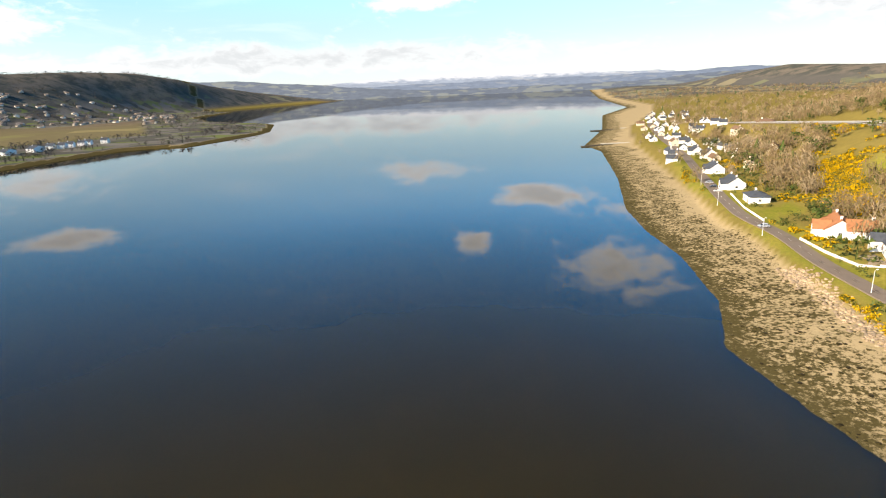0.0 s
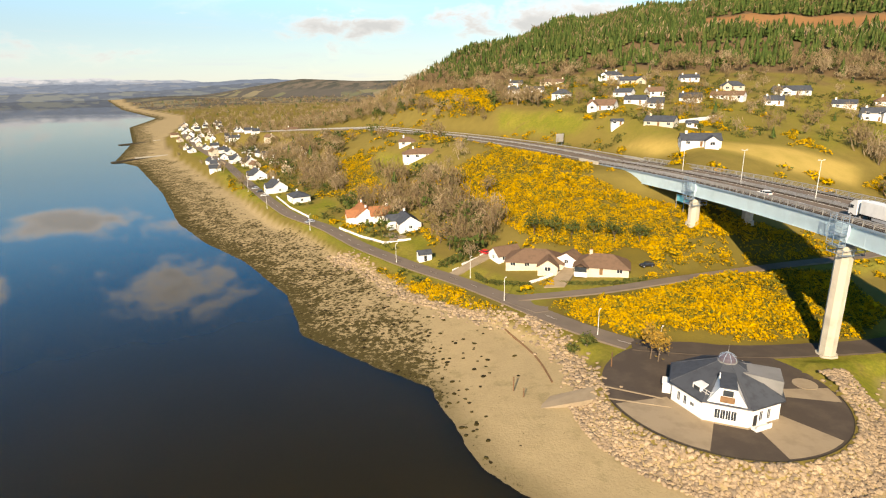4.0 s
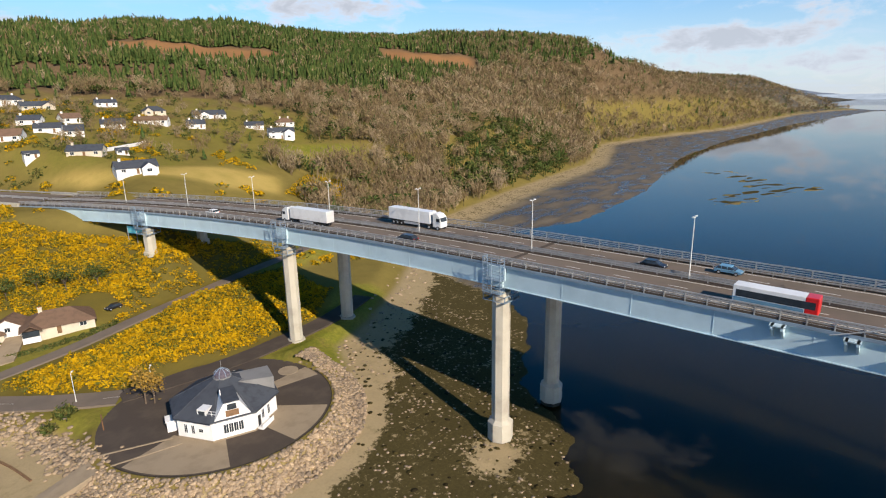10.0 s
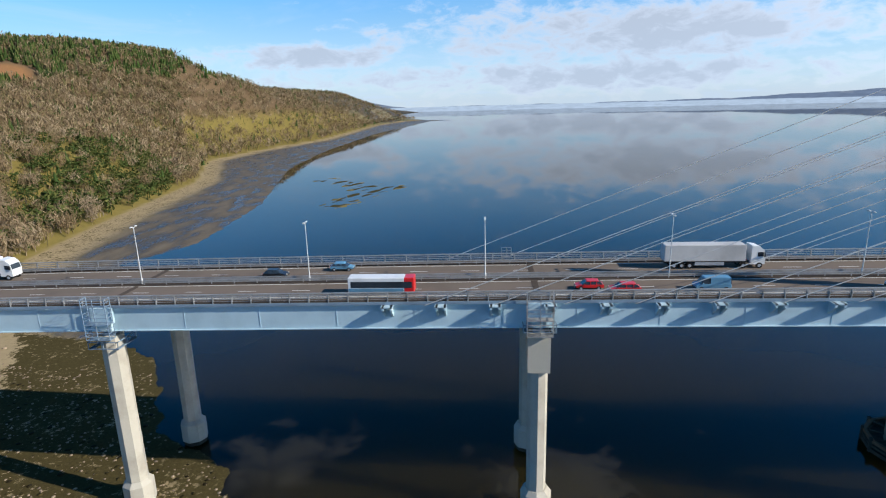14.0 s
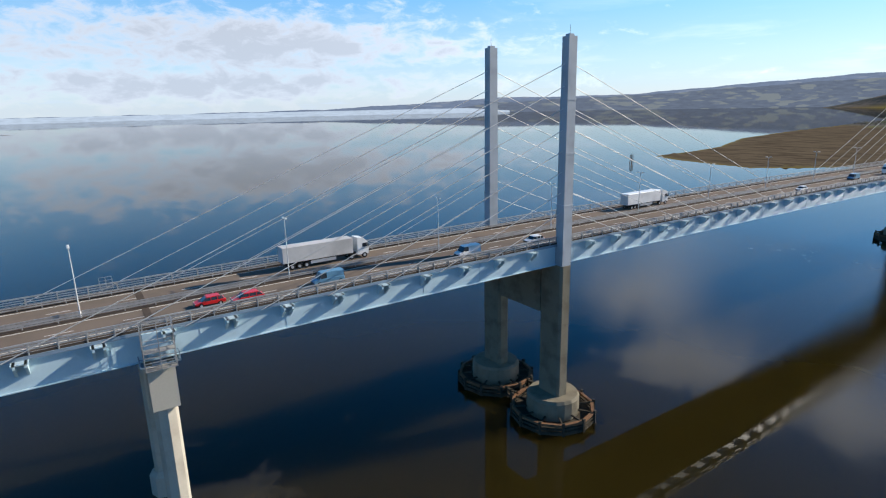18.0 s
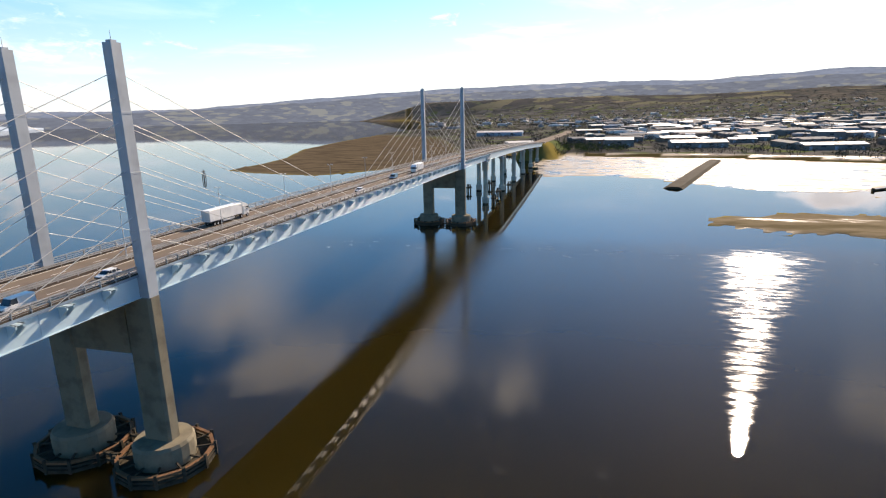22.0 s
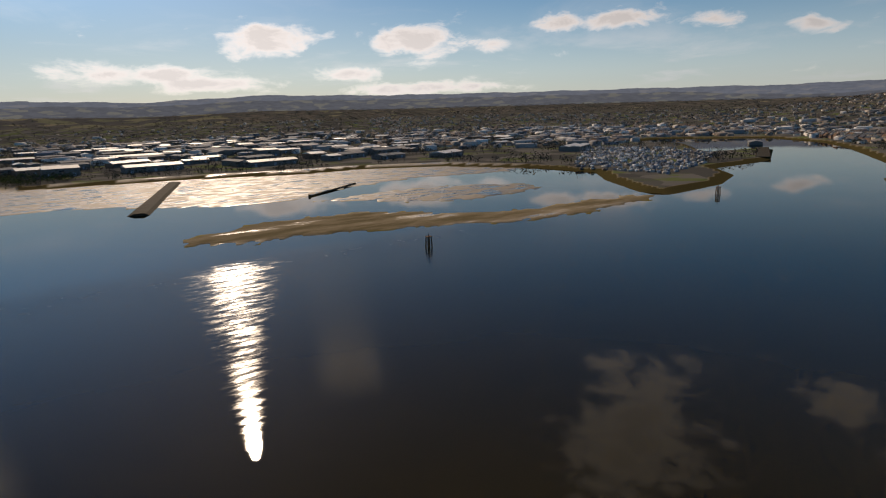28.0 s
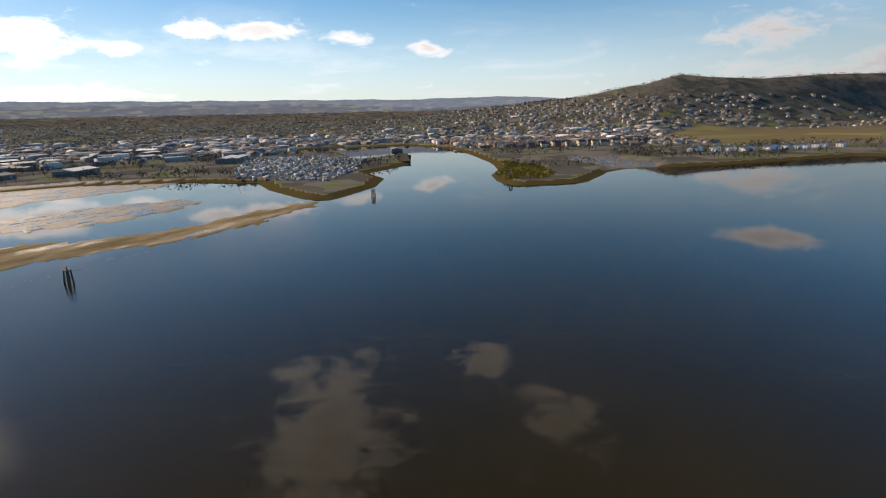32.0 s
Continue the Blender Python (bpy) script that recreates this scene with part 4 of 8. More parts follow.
# ---- the distance: glowing backdrop ridges with painted haze, beyond the land, all at the horizon ----
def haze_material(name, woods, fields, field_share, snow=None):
    """Sunlit air between here and the hills, painted as a dim glow with woods and fields showing through."""
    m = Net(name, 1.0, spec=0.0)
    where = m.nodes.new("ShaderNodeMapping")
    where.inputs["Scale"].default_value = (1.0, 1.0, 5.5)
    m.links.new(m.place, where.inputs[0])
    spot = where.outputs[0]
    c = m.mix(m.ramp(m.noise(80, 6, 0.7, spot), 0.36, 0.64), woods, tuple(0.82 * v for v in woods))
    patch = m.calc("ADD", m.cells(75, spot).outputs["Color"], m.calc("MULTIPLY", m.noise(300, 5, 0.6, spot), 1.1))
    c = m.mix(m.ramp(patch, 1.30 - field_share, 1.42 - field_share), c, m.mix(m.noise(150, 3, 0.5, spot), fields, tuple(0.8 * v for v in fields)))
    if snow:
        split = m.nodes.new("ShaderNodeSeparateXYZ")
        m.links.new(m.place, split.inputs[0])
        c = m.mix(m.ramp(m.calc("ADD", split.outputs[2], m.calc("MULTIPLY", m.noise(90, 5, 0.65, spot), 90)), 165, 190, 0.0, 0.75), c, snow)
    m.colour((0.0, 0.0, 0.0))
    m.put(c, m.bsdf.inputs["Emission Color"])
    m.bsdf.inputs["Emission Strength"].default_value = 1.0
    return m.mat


def ridge(label, radius, skyline, material, rough, seed):
    """An upright curtain of hills round the bay: bearings with the angle of the crest over the eye, in degrees."""
    bearings = np.arange(skyline[0][0], skyline[-1][0] + 1e-6, 0.08)
    crest = np.interp(bearings, [p[0] for p in skyline], [p[1] for p in skyline])
    a = np.radians(bearings)
    uneven = sum(np.sin(bearings * k + seed * 1.3 * k) / k ** 0.75 for k in (0.9, 2.1, 4.7, 9.3, 21.0, 47.0))
    top = 65 + np.tan(np.radians(crest + rough * uneven)) * radius
    x, y = -90 + radius * np.sin(a), 80 + radius * np.cos(a)
    verts = np.concatenate([np.stack([x, y, np.full_like(x, -12.0)], -1), np.stack([x, y, np.maximum(top, -11)], -1)])
    n = len(a)
    i = np.arange(n - 1)
    me = bpy.data.meshes.new("backdrop")
    me.from_pydata(verts.tolist(), [], np.stack([i, i + 1, n + i + 1, n + i], -1).tolist())
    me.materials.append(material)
    tagged(new("backdrop", me), label, "hills", kind="structure")


SKYLINE = [(b, math.degrees(math.atan2(h - 65, r))) for b, r, h in FAR if not -70 < b < -59.8]


def build_distance():
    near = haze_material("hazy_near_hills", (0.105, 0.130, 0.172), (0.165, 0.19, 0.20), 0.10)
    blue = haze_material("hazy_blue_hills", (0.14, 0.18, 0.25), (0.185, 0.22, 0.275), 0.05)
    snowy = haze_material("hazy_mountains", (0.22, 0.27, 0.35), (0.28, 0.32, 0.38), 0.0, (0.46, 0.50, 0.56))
    # a glow in the tone of haze over the far water
    pale = haze_material("far_sea_haze", (0.40, 0.48, 0.56), (0.41, 0.49, 0.57), 0.0)
    west = [p for p in SKYLINE if p[0] < -71]
    east = [p for p in SKYLINE if p[0] >= 120]
    ridge("snow-streaked mountains in painted haze at the head of the firth", 4985, [(-70, 0.3), (-62, 0.7), (-57, 0.78), (-50, 1.08), (-44, 1.2), (-36, 0.98), (-31, 0.9), (-25, 0.6), (-10, 0.3)], snowy, 0.055, 1)
    ridge("far hills with blue haze in their colour", 4978, [(b, e * 1.02) for b, e in SKYLINE if b <= -99] + [(-96, 1.0), (-80, 1.0), (-66, 0.55), (-58, 0.3), (-45, 0.45), (-36, 0.5), (-27, 0.55), (-20, 0.8), (-10, 0.4)], blue, 0.03, 2)
    ridge("far hills with blue haze in their colour", 4978, [(84, -0.3), (100, -0.28), (112, -0.15), (124, 0.35)] + [(b, e * 1.02) for b, e in east if b > 126], blue, 0.025, 3)
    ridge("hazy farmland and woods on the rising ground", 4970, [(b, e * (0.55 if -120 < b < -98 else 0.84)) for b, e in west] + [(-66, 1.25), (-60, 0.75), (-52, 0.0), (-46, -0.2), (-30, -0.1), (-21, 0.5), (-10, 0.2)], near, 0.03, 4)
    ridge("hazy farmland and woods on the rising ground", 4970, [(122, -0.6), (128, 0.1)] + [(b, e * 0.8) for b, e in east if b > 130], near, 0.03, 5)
    ridge("low wooded headland in painted haze down the firth", 4970, [(66, 0.3), (74, 0.45), (78, 0.4), (81, -0.1), (84, -0.5)], blue, 0.02, 6)
    ridge("glowing strip for hazy far sea under the horizon", 4965, [(76, -0.32), (90, -0.3), (126, -0.3), (130, -0.6)], pale, 0.0, 7)


build_distance()

# ---- the cable-stayed bridge ----
def at_axis(s, off=0.0, up=0.0):
    """A place by its distance along the road, to its east side, above the carriageway."""
    x, y, a = axis(s)
    return Vector((x + off * math.cos(a), y + off * math.sin(a), road_z(s) + up))


def turned(s, off=0.0, up=0.0):
    return Matrix.Translation(at_axis(s, off, up)) @ Matrix.Rotation(axis(s)[2], 4, "Z")


SOUTH_END, NORTH_END = -700, 328
STATIONS = [s for s in range(SOUTH_END, 150, 10)] + [s for s in range(150, NORTH_END, 6)] + [NORTH_END]


def swept(profile, stations=STATIONS, ends=True):
    bm = bmesh.new()
    loft(bm, [[at_axis(s, x, z) for x, z in profile] for s in stations], ends)
    bmesh.ops.recalc_face_normals(bm, faces=list(bm.faces))
    return bm


def octagon(bm, x, y, r, z0, z1, r1=None):
    tube(bm, (x, y, z0), (x, y, z1), r, r if r1 is None else r1, 8)


def build_bridge():
    bridge = thing("cable_stayed_bridge", "pale blue steel cable-stayed road bridge on concrete piers over the firth", "bridge")
    part("deck", swept([(-10.9, -0.05), (-10.9, -0.4), (10.9, -0.4), (10.9, -0.05)]), ASPHALT, bridge, "brown-grey asphalt carriageway")
    for side in (-1, 1):
        g = sorted((side * 10.55, side * 10.3))
        web = part("girder", swept([(g[0], -0.35), (g[0], -4.2), (g[1], -4.2), (g[1], -0.35)]), BLUE, bridge, "pale blue painted steel plate girder")
        part("flange", swept([(side * 10.43 - 0.42, -4.2), (side * 10.43 - 0.42, -4.32), (side * 10.43 + 0.42, -4.32), (side * 10.43 + 0.42, -4.2)]), BLUE, web)
        part("edge_beam", swept([(side * 10.75 - 0.25, 0.0), (side * 10.75 - 0.25, -0.45), (side * 10.75 + 0.25, -0.45), (side * 10.75 + 0.25, 0.0)]), BLUE_DARK, web)
        part("footway", swept([(side * 9.9 - 0.95, 0.10), (side * 9.9 - 0.95, -0.04), (side * 9.9 + 0.95, -0.04), (side * 9.9 + 0.95, 0.10)]), TARMAC, bridge)
        # dark strip added to stand for the shadowed gap under the parapet
        part("edge_gap_strip", swept([(side * 10.8 - 0.07, 0.34), (side * 10.8 - 0.07, -0.02), (side * 10.8 + 0.07, -0.02), (side * 10.8 + 0.07, 0.34)]), TARMAC, bridge, "dark strip added for the shaded gap at the deck edge")
        # inner safety barrier and outer parapet
        for off, levels in ((side * 8.75, (0.42, 0.72)), (side * 10.8, (0.30, 0.66, 1.02, 1.42))):
            for up in levels:
                d = 0.10 if up > 1.3 else 0.055 if abs(off) > 10 else 0.08
                rail = swept([(off - d, up - d), (off + d, up - d), (off + d, up + d), (off - d, up + d)])
                part("parapet_rail" if abs(off) > 10 else "barrier_rail", rail, GALV, bridge, "grey galvanised steel rail")
        post = mesh_of(boxes((-0.09, 0.09, -0.10, 0.10, 0.0, 1.5), (-0.05, 0.14, -0.16, 0.16, 0.0, 0.08), (-0.16, -0.07, -0.05, 0.05, 0.0, 1.0)), "parapet_post", GALV)
        if side < 0:
            for i in range(150):
                s = -150 + i * 3.0
                piece("parapet_post", post, bridge, turned(s, -10.8, 0.0))
        bm = bmesh.new()
        rest = [s for s in range(SOUTH_END, -150, 4)] + [s for s in range(301, NORTH_END, 3)] if side < 0 else range(SOUTH_END, NORTH_END, 4)
        for s in rest:
            box(bm, -0.09, 0.09, -0.10, 0.10, 0, 1.5, turned(s, side * 10.8))
        for s in range(SOUTH_END, NORTH_END, 3):
            box(bm, -0.05, 0.05, -0.07, 0.07, 0, 0.75, turned(s, side * 8.75))
        tagged(part("parapet_post", bm, GALV, bridge), kind="stuff")
        # cross girders under the deck and outriggers for the cables
        for s in range(-320, 104, 8):
            bm = bmesh.new()
            tri = [(0, -0.45), (1.6, -0.45), (1.6, -1.0), (0, -2.5)]
            for y0, y1 in ((-0.75, -0.45), (0.45, 0.75)):
                a, b = ([bm.verts.new((side * x, y, z)) for x, z in tri] for y in (y0, y1))
                bm.faces.new(a), bm.faces.new(b[::-1])
                for i in range(4):
                    bm.faces.new((a[i], a[(i + 1) % 4], b[(i + 1) % 4], b[i]))
            box(bm, *sorted((0, side * 1.6)), -0.9, 0.9, -0.62, -0.45)
            bmesh.ops.recalc_face_normals(bm, faces=list(bm.faces))
            if abs(s - 0) > 5 and abs(s + 240) > 5:
                part("outrigger", bm, BLUE, bridge, at=turned(s, side * 10.55))
            else:
                bm.free()
    bm = bmesh.new()
    for s in range(SOUTH_END + 4, NORTH_END, 8):
        box(bm, -10.2, 10.2, -0.15, 0.15, -1.7, -0.4, turned(s))
    tagged(part("cross_girders", bm, BLUE_DARK, bridge), kind="stuff")
    # lattice inspection cage outside the east parapet
    bm = boxes((11.3, 12.6, 76.5, 76.58, 38.0, 38.08), (11.3, 12.6, 78.3, 78.38, 38.0, 38.08))
    for y in (76.5, 77.4, 78.3):
        box(bm, 12.5, 12.58, y, y + 0.08, 38.0, 39.8)
        box(bm, 11.3, 11.38, y, y + 0.08, 38.0, 39.8)
    for z in (38.0, 38.6, 39.2, 39.75):
        box(bm, 12.5, 12.58, 76.5, 78.38, z, z + 0.07)
    part("inspection_cage", bm, GALV, bridge, "open steel lattice inspection cage")
    # web stiffeners
    bm = bmesh.new()
    for s in range(SOUTH_END, NORTH_END, 12):
        for side in (-1, 1):
            box(bm, *sorted((side * 10.5, side * 10.6)), -0.05, 0.05, -4.15, -0.5, turned(s))
    tagged(part("stiffener", bm, BLUE, bridge), kind="stuff")
    # central reserve
    for off in (-0.75, 0.75):
        bm = bmesh.new()
        for up in (0.45, 0.7):
            loft(bm, [[at_axis(s, off + u, up + v) for u, v in ((-0.04, -0.09), (0.04, -0.09), (0.04, 0.09), (-0.04, 0.09))] for s in STATIONS])
        for s in range(SOUTH_END, NORTH_END, 4):
            box(bm, -0.05, 0.05, -0.07, 0.07, 0, 0.7, turned(s, off))
        part("central_barrier", bm, GALV, bridge)
    part("central_kerb", swept([(-1.0, 0.08), (-1.0, -0.04), (1.0, -0.04), (1.0, 0.08)]), TARMAC, bridge, "dark central reserve strip")
    for off in (-8.2, -1.45, 1.45, 8.2):
        part("edge_line", swept([(off - 0.1, -0.035), (off - 0.1, -0.046), (off + 0.1, -0.046), (off + 0.1, -0.035)]), PALE, bridge)
    dash = mesh_of(boxes((-0.08, 0.08, -1.6, 1.6, -0.046, -0.034)), "lane_dash", PALE)
    for s in range(-420, 320, 9):
        for off in (-4.85, 4.85):
            piece("lane_dash", dash, bridge, turned(s, off))
    joint = mesh_of(boxes((-8.7, -1.2, -0.5, 0.5, -0.046, -0.03), (1.2, 8.7, -0.5, 0.5, -0.046, -0.03)), "expansion_joint", TARMAC)
    for s in (206, 141, 73.5, -313, -381):
        piece("expansion_joint", joint, bridge, turned(s))
    # towers
    for y in (0.0, -240.0):
        under = road_z(y) - 4.3
        for side in (-1, 1):
            x = side * 11.55
            bm = bmesh.new()
            ring = []
            for z, w, d in ((under, 1.0, 1.15), (45.7, 1.0, 1.15), (45.72, 1.06, 1.21), (46.1, 1.06, 1.21), (46.12, 0.97, 1.12), (55.7, 0.97, 1.12), (55.72, 1.03, 1.18), (56.1, 1.03, 1.18),
                            (56.12, 0.94, 1.09), (65.7, 0.94, 1.09), (65.72, 1.0, 1.15), (66.1, 1.0, 1.15), (66.12, 0.9, 1.05), (77.0, 0.88, 1.02), (77.02, 0.5, 0.6), (77.4, 0.5, 0.6)):
                ring.append([(x - w, y - d, z), (x + w, y - d, z), (x + w, y + d, z), (x - w, y + d, z)])
            loft(bm, ring)
            tower = part("tower_leg", bm, TOWER_GREY, bridge, "slender grey-blue steel tower leg")
            bm = bmesh.new()
            tube(bm, (x, y, 77.4), (x, y, 79.0), 0.05, 0.03, 6)
            part("mast_rod", bm, GALV, tower)
            # cables in a harp on both sides
            for i in range(8):
                for way in (-1, 1):
                    s = y + way * (19 + 10.2 * i)
                    foot = at_axis(s, side * 11.45, -0.45)
                    bm = bmesh.new()
                    tube(bm, (x, y + way * 1.1, 44.5 + 3.95 * i), foot, 0.065, None, 6, False)
                    part("stay_cable", bm, CABLE, bridge, "thin pale stay cable")
        # concrete portal
        bm = bmesh.new()
        for side in (-1, 1):
            x0, x1 = sorted((side * 6.6, side * 12.7))
            ring = [(x0 + 0.5, y - 1.5), (x1 - 0.5, y - 1.5), (x1, y - 1.0), (x1, y + 1.0), (x1 - 0.5, y + 1.5), (x0 + 0.5, y + 1.5), (x0, y + 1.0), (x0, y - 1.0)]
            prism(bm, ring, 3.0, under - 0.02)
        box(bm, -6.6, 6.6, y - 1.3, y + 1.3, under - 11.0, under - 0.02)
        part("portal", bm, STAINED_SHADED, bridge, "weathered concrete portal frame with shade in its colour")
        for side in (-1, 1):
            bm = bmesh.new()
            cap = [[(side * 9.8 + r * math.cos(2 * math.pi * i / 20), y + r * math.sin(2 * math.pi * i / 20), z) for i in range(20)] for r, z in ((5.6, 1.2), (5.6, 4.9), (5.2, 5.5))]
            loft(bm, cap)
            part("pile_cap", bm, STAINED_SHADED, bridge, "round stained concrete pile cap with shade in its colour")
        # timber fender rings with their ribs
        for side in (-1, 1):
            c = Vector((side * 9.8, y, 0))

            def hoop(z0, z1):
                bm = bmesh.new()
                loft(bm, [[c + Vector((r * math.cos(a), r * math.sin(a), z)) for r, z in ((8.3, z0), (9.0, z0), (9.0, z1), (8.3, z1))] for a in (2 * math.pi * i / 12 for i in range(13))])
                bmesh.ops.recalc_face_normals(bm, faces=list(bm.faces))
                return bm

            fender = part("fender", hoop(-1.5, 0.7), TIDE, bridge, "dark timber fender ring")
            part("upper_ring", hoop(1.9, 2.4), TIMBER, fender, "rusty brown upper ring")
            part("middle_ring", hoop(1.1, 1.5), TIDE, fender)
            rib = mesh_of(boxes((-0.25, 0.25, -0.25, 0.25, -1.5, 2.9)), "rib", TIDE)
            strut = mesh_of(boxes((-3.9, 0.0, -0.16, 0.16, 2.05, 2.35)), "strut", TIDE)
            for i in range(12):
                m = Matrix.Translation(c) @ Matrix.Rotation(2 * math.pi * i / 12, 4, "Z") @ Matrix.Translation((9.0, 0, 0))
                piece("rib", rib, fender, m), piece("strut", strut, fender, m)
            bm = bmesh.new()
            prism(bm, circle(side * 9.8, y, 8.25, 20), -1.5, 0.9)
            part("fender_core", bm, TIDE, bridge)
        bm = bmesh.new()
        for yy in (y - 3.2, y + 3.2):
            box(bm, -2.2, 2.2, yy - 0.3, yy + 0.3, 0.6, 1.1)
            box(bm, -2.2, 2.2, yy - 0.3, yy + 0.3, 2.0, 2.4)
            for xx in (-1.4, 0, 1.4):
                box(bm, xx - 0.2, xx + 0.2, yy - 0.25, yy + 0.25, -1.5, 2.6)
        part("fender_link", bm, TIDE, bridge)
    # twin-column piers
    for s, foot, block in ((73.5, 0, True), (141, 0, False), (206, 1, False), (267, 1, False), (-313.5, 0, True), (-381, 0, False), (-445, 0, False),
                           (-507, 0, False), (-570, 0, False), (-634, 0, False)):
        for side in (-1, 1):
            p = at_axis(s, side * 9.6)
            top, ground_z = p.z - 5.2, height(p.x, p.y)
            base = min(ground_z, 0.0) - 1.0 if not foot else ground_z - 1.0
            bm = bmesh.new()
            if block:
                octagon(bm, p.x, p.y, 1.55, base, top - 6.2)
                ring = [(p.x - 1.9, p.y - 1.7), (p.x + 1.9, p.y - 1.7), (p.x + 1.9, p.y + 1.7), (p.x - 1.9, p.y + 1.7)]
                prism(bm, ring, top - 6.2, top)
            else:
                octagon(bm, p.x, p.y, 1.75, base, top)
            column = part("pier_column", bm, CONCRETE, bridge, "tall pale concrete pier column")
            bm = bmesh.new()
            if foot:
                octagon(bm, p.x, p.y, 2.3, base, ground_z + 0.5)
                part("footing", bm, CONCRETE, column)
            else:
                octagon(bm, p.x, p.y, 2.5, 0.9, 4.6)
                octagon(bm, p.x, p.y, 2.5, 4.6, 5.3, 1.8)
                part("footing", bm, CONCRETE, column)
                bm = bmesh.new()
                octagon(bm, p.x, p.y, 2.25, base - 1, 0.95)
                part("tidal_footing", bm, TIDE, column, "dark weed-covered footing")
            # bearing and inspection platform
            bm = boxes((-0.9, 0.9, -0.9, 0.9, 0.0, 0.45), (-0.6, 0.6, -0.6, 0.6, 0.45, 0.95))
            part("bearing", bm, BLUE_DARK, column, at=Matrix.Translation((p.x, p.y, top)) @ Matrix.Rotation(axis(s)[2], 4, "Z"))
            bm = bmesh.new()
            for u, v, h in ((-2.2, -0.15, 0.0), (-2.2, -0.15, 1.1)):
                for k in range(4):
                    a, b = Matrix.Rotation(k * math.pi / 2, 4, "Z"), Matrix.Identity(4)
                    box(bm, -2.5, 2.5, 2.35, 2.5, h - 0.06, h + 0.06, a)
            for k in range(4):
                for u in (-2.4, 0, 2.4):
                    box(bm, u - 0.05, u + 0.05, 2.37, 2.47, -0.1, 1.15, Matrix.Rotation(k * math.pi / 2, 4, "Z"))
            box(bm, -2.5, 2.5, 1.8, 2.45, -0.12, -0.04), box(bm, -2.5, 2.5, -2.45, -1.8, -0.12, -0.04)
            part("inspection_platform", bm, BLUE_DARK, column, "small steel inspection platform", at=Matrix.Translation((p.x, p.y, top - 1.6 + (2.2 if block else 0))) @ Matrix.Rotation(axis(s)[2], 4, "Z"))
    # access cages and bearing brackets at the west side of the piers
    for s, lattice in ((73.5, True), (141, False), (206, False), (267, False), (-313.5, True)):
        base = turned(s, -10.6, 0.0)
        part("bearing_bracket", boxes((-0.75, -0.02, -1.7, 1.7, -2.9, -0.3), (-0.55, -0.02, -1.3, 1.3, -4.25, -2.9), bevel=0.06), BLUE, bridge, "pale blue steel bracket over the pier", at=base)
        cage = part("access_cage", boxes((-2.2, -0.8, -1.9, 1.9, -5.1, -5.02)), GALV if lattice else BLUE_DARK, bridge, "open steel access cage hung on the parapet", at=base)
        part("cage_floor", boxes((-2.2, -0.8, -1.9, 1.9, -2.62, -2.54)), GALV if lattice else BLUE_DARK, cage)
        for u, v in ((-2.2, -1.9), (-2.2, 0.0), (-2.2, 1.9), (-0.85, -1.9), (-0.85, 1.9)):
            part("cage_post", boxes((u - 0.05, u + 0.05, v - 0.05, v + 0.05, -5.1, 1.6)), GALV if lattice else BLUE_DARK, cage)
        for h in (-4.5, -3.9, -3.2, -2.0, -1.4, -0.8, 0.4, 1.0, 1.55):
            part("cage_rail", boxes((-2.24, -2.16, -1.9, 1.9, h - 0.04, h + 0.04), (-2.2, -0.85, -1.94, -1.86, h - 0.04, h + 0.04), (-2.2, -0.85, 1.86, 1.94, h - 0.04, h + 0.04)), GALV if lattice else BLUE_DARK, cage)
    # abutments
    for s, w in ((NORTH_END + 2, 1), (SOUTH_END - 2, -1)):
        bm = boxes((-11.2, 11.2, -2.0, 2.0, -9.5, -0.42))
        box(bm, -11.6, -10.6, *sorted((-2.0, w * 12.0)), -9.5, 0.9)
        box(bm, 10.6, 11.6, *sorted((-2.0, w * 12.0)), -9.5, 0.9)
        part("abutment", bm, CONCRETE, bridge, at=turned(s))
    return bridge


BRIDGE = build_bridge()


# lamps along the central reserve
def street_lamp(label, tall=10.0, arms=2):
    lamp = thing("street_lamp", label, "street lamp", group="lamps along the bridge")
    bm = bmesh.new()
    tube(bm, (0, 0, 0), (0, 0, 0.9), 0.16, 0.14, 8)
    tube(bm, (0, 0, 0.9), (0, 0, tall), 0.10, 0.06, 8)
    part("pole", bm, LAMP_GREY, lamp)
    for w in ((-1, 1) if arms == 2 else (1,)):
        bm = bmesh.new()
        tube(bm, (0, 0, tall - 0.15), (w * 0.5, 0, tall + 0.06), 0.05, 0.04, 6)
        arm = part("arm", bm, LAMP_GREY, lamp)
        part("lantern", boxes((*sorted((w * 0.38, w * 0.95)), -0.16, 0.16, tall + 0.0, tall + 0.2), bevel=0.05), LAMP_GREY, arm)
    return lamp


LAMP_GREY = worn("lamp_post_paint", (0.66, 0.66, 0.62), (0.5, 0.5, 0.47), 2, 0.5)
LAMP = street_lamp("slim pale lamp post with twin lanterns on the central reserve")
LAMP.matrix_basis = turned(LAMPS[0], 0.0, 0.08)
for s in LAMPS[1:]:
    copy_thing(LAMP, turned(s, 0.0, 0.08))

# ---- plants: shared shapes, scattered with numpy ----
RNG = np.random.default_rng(7)


def mesh_from(name, verts, faces, material, sizes=None):
    me = bpy.data.meshes.new(name)
    me.vertices.add(len(verts))
    me.vertices.foreach_set("co", np.asarray(verts, np.float32).ravel())
    faces = np.asarray(faces)
    k = faces.shape[1]
    me.loops.add(faces.size)
    me.loops.foreach_set("vertex_index", faces.ravel())
    me.polygons.add(len(faces))
    me.polygons.foreach_set("loop_start", np.arange(0, faces.size, k))
    me.update(calc_edges=True)
    me.materials.append(material)
    return me


